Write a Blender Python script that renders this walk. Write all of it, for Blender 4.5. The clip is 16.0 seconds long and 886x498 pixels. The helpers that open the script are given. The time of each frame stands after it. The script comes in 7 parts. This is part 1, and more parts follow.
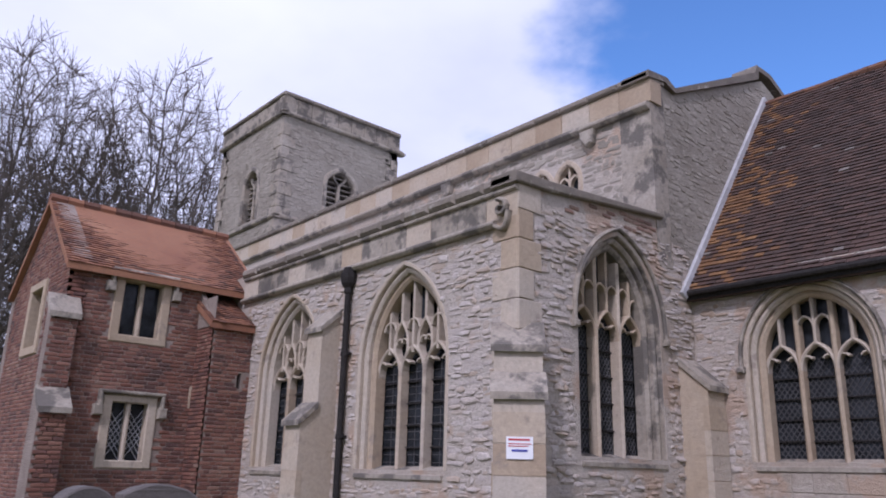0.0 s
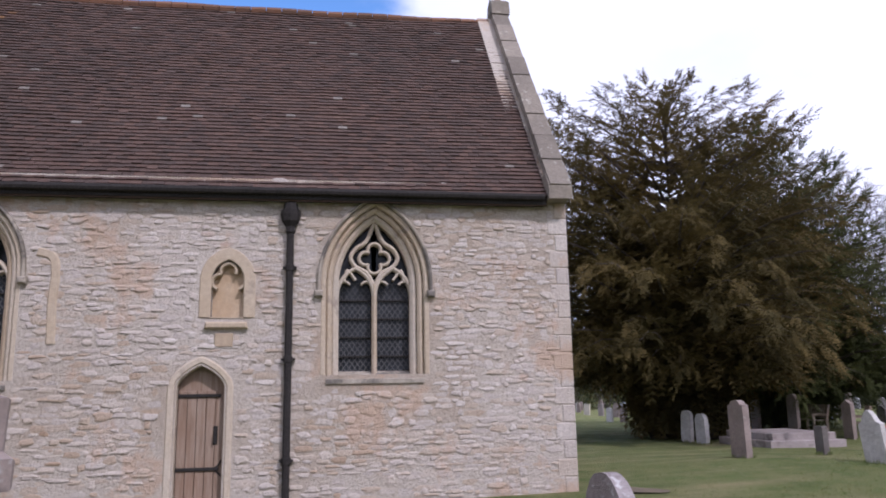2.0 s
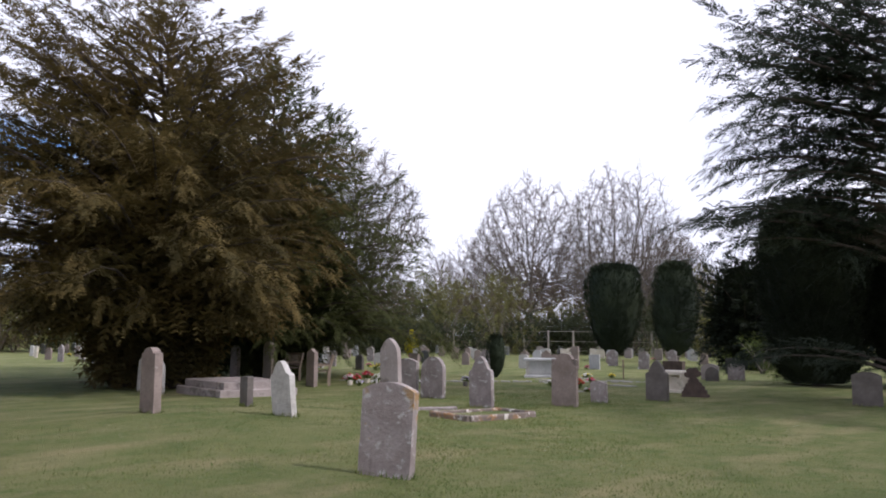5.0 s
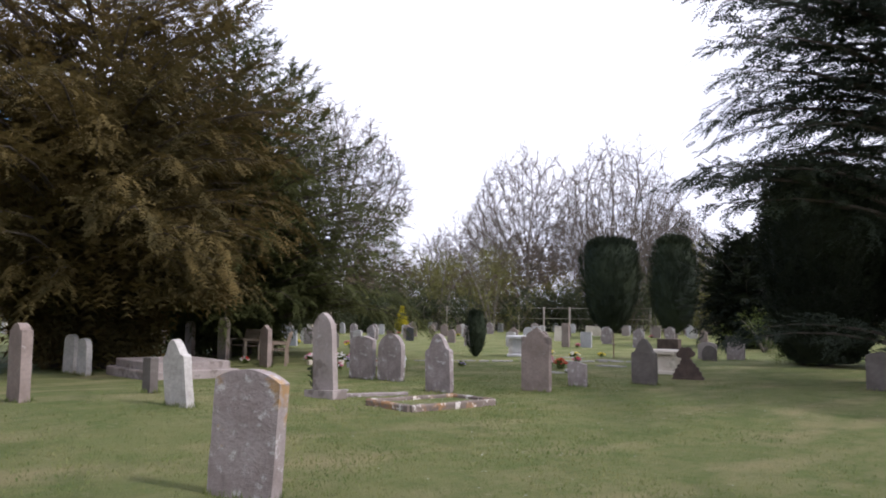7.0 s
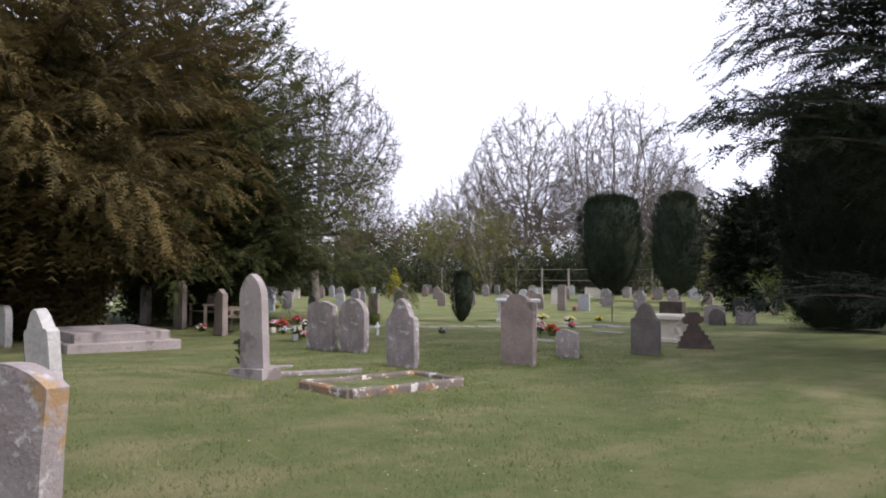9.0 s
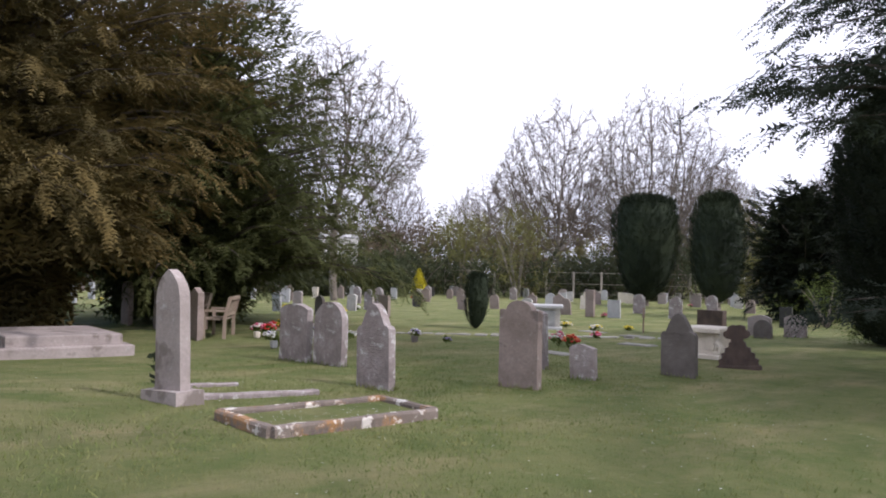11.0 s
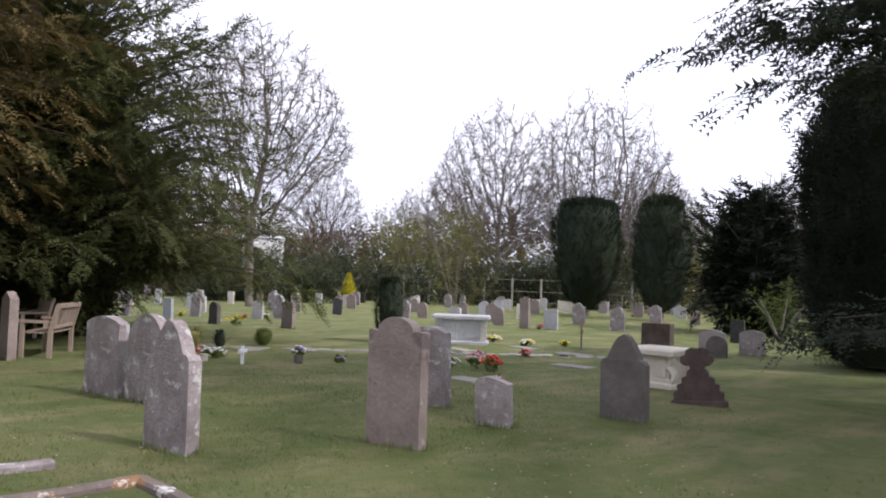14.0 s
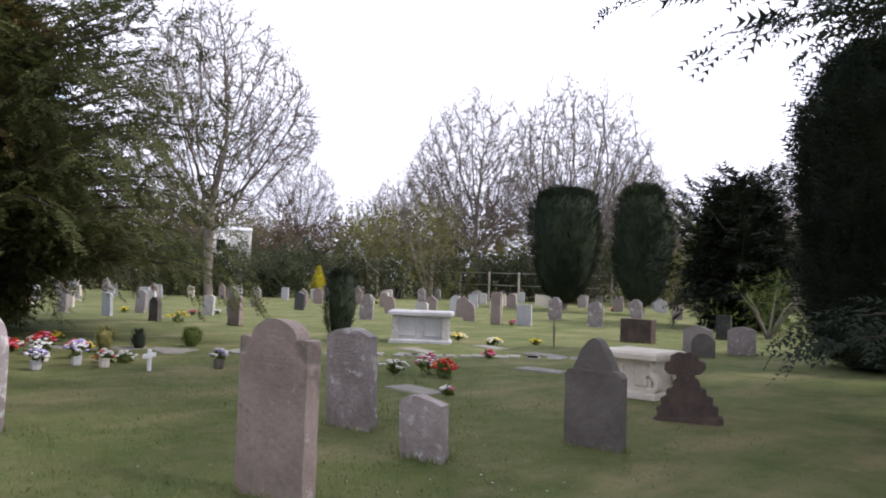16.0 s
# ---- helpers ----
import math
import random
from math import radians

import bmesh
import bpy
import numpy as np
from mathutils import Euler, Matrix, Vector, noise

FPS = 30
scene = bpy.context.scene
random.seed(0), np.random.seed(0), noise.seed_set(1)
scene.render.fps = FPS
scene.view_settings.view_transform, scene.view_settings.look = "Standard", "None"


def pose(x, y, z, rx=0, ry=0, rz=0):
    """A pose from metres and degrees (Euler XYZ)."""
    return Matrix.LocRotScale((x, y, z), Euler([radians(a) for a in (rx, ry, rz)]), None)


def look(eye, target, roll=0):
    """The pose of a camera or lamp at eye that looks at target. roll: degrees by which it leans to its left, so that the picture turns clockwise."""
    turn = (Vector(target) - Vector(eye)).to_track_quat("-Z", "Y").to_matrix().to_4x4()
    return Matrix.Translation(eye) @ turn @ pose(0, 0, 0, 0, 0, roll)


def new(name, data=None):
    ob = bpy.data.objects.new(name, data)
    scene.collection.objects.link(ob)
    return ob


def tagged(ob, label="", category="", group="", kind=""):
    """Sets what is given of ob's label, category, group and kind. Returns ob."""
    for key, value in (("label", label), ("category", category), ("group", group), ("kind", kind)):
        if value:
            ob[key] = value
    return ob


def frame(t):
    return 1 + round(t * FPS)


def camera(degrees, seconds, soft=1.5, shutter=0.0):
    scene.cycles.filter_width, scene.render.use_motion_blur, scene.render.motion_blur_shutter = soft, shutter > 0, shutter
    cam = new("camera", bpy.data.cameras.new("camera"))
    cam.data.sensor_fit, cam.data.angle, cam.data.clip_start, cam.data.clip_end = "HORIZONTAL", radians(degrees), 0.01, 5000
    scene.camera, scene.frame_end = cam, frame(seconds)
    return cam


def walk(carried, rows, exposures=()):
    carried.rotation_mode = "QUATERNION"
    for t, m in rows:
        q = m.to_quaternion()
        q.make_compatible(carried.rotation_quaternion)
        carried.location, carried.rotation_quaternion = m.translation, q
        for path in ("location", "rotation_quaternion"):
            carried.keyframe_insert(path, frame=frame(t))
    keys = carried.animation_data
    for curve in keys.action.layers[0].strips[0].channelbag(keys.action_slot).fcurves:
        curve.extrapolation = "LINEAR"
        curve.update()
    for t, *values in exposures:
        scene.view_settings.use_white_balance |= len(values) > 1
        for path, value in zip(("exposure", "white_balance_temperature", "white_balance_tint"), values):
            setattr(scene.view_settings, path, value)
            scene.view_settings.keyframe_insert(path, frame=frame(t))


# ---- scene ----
cam = camera(60.3, 16.0, soft=1.9)
PATH = [
    (0, (-0.815, -0.053, 1.512), (0.445, 1.394, 2.077), 1.5),
    (0.5, (-0.85, -0.092, 1.511), (0.721, 1.042, 2.016), 1.4),
    (1, (-0.897, -0.127, 1.507), (0.937, 0.534, 1.953), 0.8),
    (1.5, (-0.784, -0.287, 1.505), (1.166, -0.124, 1.918), 0.1),
    (2, (-0.721, -0.443, 1.519), (1.22, -0.748, 1.892), -1.0),
    (2.5, (-0.62, -0.777, 1.518), (1.225, -1.469, 1.857), -0.9),
    (3, (-0.528, -1.133, 1.52), (1.147, -2.185, 1.82), -0.7),
    (3.5, (-0.358, -1.625, 1.524), (1.129, -2.931, 1.817), -0.6),
    (6, (0.753, -4.467, 1.533), (2.257, -5.771, 1.731), 0.9),
    (6.5, (1.028, -5.027, 1.513), (2.532, -6.333, 1.696), 0.8),
    (7, (1.342, -5.573, 1.489), (2.84, -6.887, 1.659), 0.6),
    (7.5, (1.659, -6.111, 1.467), (3.157, -7.428, 1.622), 0.6),
    (8, (2.017, -6.63, 1.472), (3.515, -7.948, 1.603), 0.6),
    (8.5, (2.369, -7.083, 1.491), (3.866, -8.405, 1.592), 0.5),
    (9, (2.708, -7.596, 1.472), (4.213, -8.911, 1.544), 0.3),
    (11.5, (4.377, -10.108, 1.475), (5.947, -11.344, 1.55), 1.4),
    (12, (4.747, -10.589, 1.514), (6.306, -11.84, 1.572), 1.6),
    (12.5, (5.024, -11.064, 1.52), (6.572, -12.33, 1.577), 1.7),
    (13, (5.363, -11.496, 1.519), (6.886, -12.789, 1.589), 1.6),
    (13.5, (5.681, -11.974, 1.511), (7.182, -13.292, 1.595), 1.7),
    (14, (5.99, -12.412, 1.496), (7.461, -13.763, 1.59), 2.0),
    (14.5, (6.23, -12.862, 1.484), (7.684, -14.232, 1.58), 1.9),
    (15, (6.474, -13.271, 1.483), (7.915, -14.656, 1.572), 2.0),
    (15.5, (6.758, -13.691, 1.489), (8.195, -15.08, 1.572), 2.1),
    (16, (7.056, -14.161, 1.482), (8.495, -15.547, 1.562), 1.9),
]
walk(cam, [(t, look(eye, target, roll)) for t, eye, target, roll in PATH], [(0, -0.10, 5560, 30), (1.5, 0.1, 5720, 28), (2.5, 0.2, 5850, 25), (3.5, 0.15, 6050, 22), (6, 0.38, 6180, 20), (16, 0.62, 6200, 20)])

# ---- light ----
world = bpy.data.worlds.new("sky")
scene.world = world
world.use_nodes = True
SUN_ELEV, SUN_DIR = 44.0, (-0.90, -0.436)


def blend(nt, fac, a, b, mode="MIX"):
    m = nt.nodes.new("ShaderNodeMix")
    m.data_type, m.blend_type = "RGBA", mode
    for key, val in (("Factor", fac), ("A", a), ("B", b)):
        if isinstance(val, tuple):
            m.inputs[key].default_value = (*val, 1)
        elif isinstance(val, (int, float)):
            m.inputs[key].default_value = val
        else:
            nt.links.new(val, m.inputs[key])
    return m.outputs["Result"]


def scaled(nt, val, k):
    m = nt.nodes.new("ShaderNodeMath")
    m.operation = "MULTIPLY"
    m.inputs[1].default_value = k
    nt.links.new(val, m.inputs[0])
    return m.outputs[0]


def build_sky():
    nt = world.node_tree
    nt.nodes.clear()
    out = nt.nodes.new("ShaderNodeOutputWorld")
    bg = nt.nodes.new("ShaderNodeBackground")
    sky = nt.nodes.new("ShaderNodeTexSky")
    sky.sky_type, sky.sun_disc = "NISHITA", False
    sky.sun_elevation = radians(SUN_ELEV)
    sky.sun_rotation = math.atan2(SUN_DIR[0], SUN_DIR[1])
    sky.air_density, sky.dust_density, sky.ozone_density = 1.0, 0.6, 1.5
    geo = nt.nodes.new("ShaderNodeTexCoord")
    sep = nt.nodes.new("ShaderNodeSeparateXYZ")
    nt.links.new(geo.outputs["Generated"], sep.inputs[0])
    # cloud deck seen in perspective: direction divided by its height
    h = nt.nodes.new("ShaderNodeMath")
    h.operation = "MAXIMUM"
    h.inputs[1].default_value = 0.0
    nt.links.new(sep.outputs[2], h.inputs[0])
    ad = nt.nodes.new("ShaderNodeMath")
    ad.operation = "ADD"
    ad.inputs[1].default_value = 0.22
    nt.links.new(h.outputs[0], ad.inputs[0])
    dv = nt.nodes.new("ShaderNodeVectorMath")
    dv.operation = "DIVIDE"
    cb = nt.nodes.new("ShaderNodeCombineXYZ")
    for k in range(3):
        nt.links.new(ad.outputs[0], cb.inputs[k])
    nt.links.new(geo.outputs["Generated"], dv.inputs[0])
    nt.links.new(cb.outputs[0], dv.inputs[1])
    ns = nt.nodes.new("ShaderNodeTexNoise")
    ns.inputs["Scale"].default_value = 1.1
    ns.inputs["Detail"].default_value = 7
    ns.inputs["Roughness"].default_value = 0.52
    mp = nt.nodes.new("ShaderNodeMapping")
    mp.inputs["Location"].default_value = (0.35, 1.9, 0.0)
    nt.links.new(dv.outputs[0], mp.inputs[0])
    nt.links.new(mp.outputs[0], ns.inputs["Vector"])
    # one clear blue gap in the north, haze and cloud elsewhere
    dot = nt.nodes.new("ShaderNodeVectorMath")
    dot.operation = "DOT_PRODUCT"
    dot.inputs[1].default_value = (-2.74, -1.22, -1.0)
    nt.links.new(geo.outputs["Generated"], dot.inputs[0])
    sm = nt.nodes.new("ShaderNodeMath")
    sm.operation = "ADD"
    nt.links.new(scaled(nt, ns.outputs["Fac"], 2.2), sm.inputs[0])
    nt.links.new(dot.outputs["Value"], sm.inputs[1])
    ramp = nt.nodes.new("ShaderNodeMapRange")
    ramp.interpolation_type = "SMOOTHSTEP"
    ramp.inputs["From Min"].default_value = -1.86
    ramp.inputs["From Max"].default_value = -1.62
    nt.links.new(sm.outputs[0], ramp.inputs["Value"])
    mix = nt.nodes.new("ShaderNodeMix")
    mix.data_type = "RGBA"
    cl = nt.nodes.new("ShaderNodeMix")
    cl.data_type = "RGBA"
    cl.inputs["A"].default_value = (5.6, 6.2, 7.4, 1)
    cl.inputs["B"].default_value = (13.0, 13.2, 13.6, 1)
    n2 = nt.nodes.new("ShaderNodeTexNoise")
    n2.inputs["Scale"].default_value = 1.6
    n2.inputs["Detail"].default_value = 5
    nt.links.new(dv.outputs[0], n2.inputs["Vector"])
    nt.links.new(n2.outputs["Fac"], cl.inputs["Factor"])
    nt.links.new(ramp.outputs[0], mix.inputs["Factor"])
    nt.links.new(blend(nt, 1.0, sky.outputs[0], (1.30, 1.78, 2.05), "MULTIPLY"), mix.inputs["A"])
    nt.links.new(cl.outputs["Result"], mix.inputs["B"])
    nt.links.new(mix.outputs["Result"], bg.inputs[0])
    bg.inputs[1].default_value = 0.10
    nt.links.new(bg.outputs[0], out.inputs[0])


build_sky()
sun = new("sun", bpy.data.lights.new("sun", "SUN"))
sun.data.energy, sun.data.angle, sun.data.color = 2.3, radians(3.0), (1.0, 0.95, 0.88)
elev = radians(SUN_ELEV)
sun.matrix_world = look((0, 0, 30), (-SUN_DIR[0] * math.cos(elev) * 10, -SUN_DIR[1] * math.cos(elev) * 10, 30 - math.sin(elev) * 10))


# ---- materials ----
def material(name, rough=0.85, metal=0.0, spec=0.3):
    m = bpy.data.materials.new(name)
    m.use_nodes = True
    b = m.node_tree.nodes["Principled BSDF"]
    b.inputs["Roughness"].default_value = rough
    b.inputs["Metallic"].default_value = metal
    b.inputs["Specular IOR Level"].default_value = spec
    return m, m.node_tree, b


def coords(nt, scale=(1, 1, 1)):
    tc = nt.nodes.new("ShaderNodeTexCoord")
    mp = nt.nodes.new("ShaderNodeMapping")
    mp.inputs["Scale"].default_value = scale
    nt.links.new(tc.outputs["Object"], mp.inputs[0])
    return mp.outputs[0]


def noise_fac(nt, vec, scale, detail=5, rough=0.6, lo=0.3, hi=0.7):
    n = nt.nodes.new("ShaderNodeTexNoise")
    n.inputs["Scale"].default_value = scale
    n.inputs["Detail"].default_value = detail
    n.inputs["Roughness"].default_value = rough
    nt.links.new(vec, n.inputs["Vector"])
    r = nt.nodes.new("ShaderNodeMapRange")
    r.inputs["From Min"].default_value = lo
    r.inputs["From Max"].default_value = hi
    nt.links.new(n.outputs["Fac"], r.inputs["Value"])
    return r.outputs[0]


def bumped(nt, b, height, strength=0.4, dist=0.02):
    n = nt.nodes.new("ShaderNodeBump")
    n.inputs["Strength"].default_value = strength
    n.inputs["Distance"].default_value = dist
    nt.links.new(height, n.inputs["Height"])
    nt.links.new(n.outputs[0], b.inputs["Normal"])


def rand(nt, island):
    if island:
        g = nt.nodes.new("ShaderNodeNewGeometry")
        return g.outputs["Random Per Island"]
    o = nt.nodes.new("ShaderNodeObjectInfo")
    return o.outputs["Random"]


def ramp_of(nt, fac, stops):
    r = nt.nodes.new("ShaderNodeValToRGB")
    el = r.color_ramp.elements
    el[0].position, el[0].color = stops[0][0], (*stops[0][1], 1)
    el[1].position, el[1].color = stops[-1][0], (*stops[-1][1], 1)
    for p, c in stops[1:-1]:
        e = el.new(p)
        e.color = (*c, 1)
    nt.links.new(fac, r.inputs[0])
    return r.outputs[0]


def stone_mat(name, stops, big=0.7, small=22.0, island=None, bump=0.5, lichen=None, dark=(0.10, 0.09, 0.08), dark_amt=0.35, rough=0.9, spots=None):
    m, nt, b = material(name, rough)
    v = coords(nt)
    f1 = noise_fac(nt, v, big, 4, 0.6, 0.25, 0.75)
    if island is not None:
        r = rand(nt, island)
        mx = nt.nodes.new("ShaderNodeMix")
        mx.data_type = "FLOAT"
        mx.inputs["Factor"].default_value = 0.6
        nt.links.new(f1, mx.inputs["A"])
        nt.links.new(r, mx.inputs["B"])
        f1 = mx.outputs["Result"]
    col = ramp_of(nt, f1, stops)
    f2 = noise_fac(nt, v, small, 6, 0.7, 0.3, 0.7)
    col = blend(nt, scaled(nt, f2, dark_amt), col, dark, "MIX")
    if lichen:
        f3 = noise_fac(nt, v, lichen[1], 5, 0.65, lichen[2], lichen[2] + 0.08)
        col = blend(nt, scaled(nt, f3, 0.75), col, lichen[0])
    if spots:
        f4 = noise_fac(nt, v, spots[1], 4, 0.6, spots[2], spots[2] + 0.06)
        col = blend(nt, scaled(nt, f4, 0.8), col, spots[0])
    nt.links.new(col, b.inputs["Base Color"])
    bumped(nt, b, f2, bump, 0.012)
    return m


RUBBLE_STOPS = [(0.0, (0.38, 0.26, 0.17)), (0.22, (0.46, 0.37, 0.28)), (0.42, (0.55, 0.48, 0.41)), (0.62, (0.50, 0.44, 0.39)), (0.82, (0.61, 0.55, 0.49)), (1.0, (0.47, 0.36, 0.29))]
MAT = {}
MAT["rubble"] = stone_mat("rubble_stone", RUBBLE_STOPS, 0.45, 24, island=False, bump=0.8, lichen=((0.43, 0.31, 0.22), 0.9, 0.54))
MAT["rubble_set"] = stone_mat("rubble_stone_set", RUBBLE_STOPS, 0.45, 24, island=True, bump=0.8, lichen=((0.43, 0.31, 0.22), 0.9, 0.54))
MAT["mortar"] = stone_mat("lime_mortar", [(0.0, (0.38, 0.30, 0.22)), (0.5, (0.51, 0.45, 0.38)), (1.0, (0.58, 0.52, 0.455))], 0.5, 22, bump=1.0, lichen=((0.43, 0.31, 0.22), 0.9, 0.54))
MAT["ashlar"] = stone_mat("dressed_stone", [(0.0, (0.36, 0.265, 0.175)), (0.35, (0.47, 0.375, 0.265)), (0.7, (0.53, 0.455, 0.36)), (1.0, (0.45, 0.41, 0.35))], 0.9, 16, island=False, bump=0.45, dark_amt=0.28, lichen=((0.26, 0.22, 0.18), 2.2, 0.60))
MAT["ashlar_grey"] = stone_mat("weathered_dressed_stone", [(0.0, (0.22, 0.185, 0.145)), (0.4, (0.38, 0.33, 0.26)), (1.0, (0.48, 0.43, 0.36))], 0.9, 11, bump=0.6, dark_amt=0.5, lichen=((0.085, 0.078, 0.070), 1.9, 0.49))
MAT["coping"] = stone_mat("coping_stone", [(0.0, (0.13, 0.11, 0.09)), (0.5, (0.25, 0.215, 0.17)), (1.0, (0.36, 0.31, 0.25))], 1.6, 16, island=False, bump=0.8, dark_amt=0.5, lichen=((0.42, 0.40, 0.34), 5.0, 0.60))
MAT["tower"] = stone_mat("tower_rubble", [(0.0, (0.24, 0.21, 0.165)), (0.5, (0.335, 0.30, 0.245)), (1.0, (0.41, 0.375, 0.31))], 0.7, 12, bump=0.8, dark_amt=0.45)
MAT["tower_set"] = stone_mat("tower_rubble_set", [(0.0, (0.24, 0.21, 0.165)), (0.5, (0.335, 0.30, 0.245)), (1.0, (0.43, 0.39, 0.32))], 0.7, 14, island=True, bump=0.6, dark_amt=0.4)
BRICK_STOPS = [(0.0, (0.055, 0.036, 0.034)), (0.3, (0.14, 0.064, 0.048)), (0.55, (0.22, 0.09, 0.06)), (0.8, (0.27, 0.14, 0.095)), (1.0, (0.30, 0.22, 0.17))]
MAT["brick"] = stone_mat("red_brick", BRICK_STOPS, 1.1, 30, island=False, bump=0.5)
MAT["brick_set"] = stone_mat("red_brick_set", BRICK_STOPS, 1.1, 30, island=True, bump=0.5)
FADED = [(0.0, (0.17, 0.11, 0.085)), (0.5, (0.27, 0.165, 0.12)), (1.0, (0.36, 0.27, 0.20))]
MAT["brick_faded"] = stone_mat("faded_brick", FADED, 1.1, 30, island=False, bump=0.5)
MAT["brick_faded_set"] = stone_mat("faded_brick_set", FADED, 1.1, 30, island=True, bump=0.5)
MAT["brick_mortar"] = stone_mat("brick_mortar", [(0.0, (0.20, 0.15, 0.12)), (1.0, (0.36, 0.30, 0.25))], 1.5, 30, bump=0.6)
TILE_STOPS = [(0.0, (0.040, 0.025, 0.020)), (0.35, (0.062, 0.036, 0.028)), (0.65, (0.084, 0.046, 0.034)), (0.9, (0.108, 0.060, 0.043)), (1.0, (0.14, 0.088, 0.064))]
MAT["tile"] = stone_mat("clay_tile", TILE_STOPS, 0.35, 20, island=False, bump=0.3, dark_amt=0.4)
MAT["tile_set"] = stone_mat("clay_tile_set", TILE_STOPS, 0.35, 20, island=True, bump=0.3, dark_amt=0.4)
RED_STOPS = [(0.0, (0.055, 0.036, 0.03)), (0.3, (0.14, 0.065, 0.042)), (0.6, (0.25, 0.105, 0.058)), (0.85, (0.34, 0.16, 0.085)), (1.0, (0.36, 0.25, 0.17))]
MAT["red_tile"] = stone_mat("orange_clay_tile", RED_STOPS, 0.5, 18, island=False, bump=0.3)
MAT["red_tile_set"] = stone_mat("orange_clay_tile_set", RED_STOPS, 0.5, 18, island=True, bump=0.3)
MAT["tile_lichen"] = stone_mat("lichened_clay_tile", [(0.0, (0.10, 0.05, 0.025)), (0.5, (0.20, 0.095, 0.035)), (1.0, (0.30, 0.16, 0.06))], 0.6, 24, island=True, bump=0.3, dark_amt=0.4)
MAT["tile_pale"] = stone_mat("pale_streaked_tile", [(0.0, (0.13, 0.11, 0.095)), (1.0, (0.24, 0.21, 0.18))], 0.6, 24, island=True, bump=0.3, dark_amt=0.4)
MAT["ridge"] = stone_mat("ridge_tile", [(0.0, (0.10, 0.055, 0.036)), (0.6, (0.19, 0.085, 0.045)), (1.0, (0.25, 0.12, 0.07))], 0.5, 20, island=True, bump=0.3, dark_amt=0.4)
MAT["niche_stone"] = stone_mat("golden_stone", [(0.0, (0.42, 0.29, 0.17)), (1.0, (0.54, 0.42, 0.29))], 3, 20, bump=0.4, dark_amt=0.25)
MAT["lead"] = stone_mat("lead_flashing", [(0.0, (0.42, 0.42, 0.43)), (1.0, (0.60, 0.60, 0.60))], 2, 10, bump=0.2, rough=0.6)
MAT["came"] = stone_mat("lead_came", [(0.0, (0.05, 0.05, 0.052)), (1.0, (0.11, 0.11, 0.11))], 3, 30, bump=0.2, rough=0.6)
MAT["iron"] = stone_mat("black_iron", [(0.0, (0.010, 0.009, 0.009)), (1.0, (0.022, 0.020, 0.020))], 3, 30, bump=0.2, rough=0.75)
MAT["oak"] = None
MAT["asphalt"] = stone_mat("flagstone_dark", [(0.0, (0.06, 0.06, 0.06)), (1.0, (0.13, 0.125, 0.12))], 2, 20)
MAT["iron"].node_tree.nodes["Principled BSDF"].inputs["Specular IOR Level"].default_value = 0.08
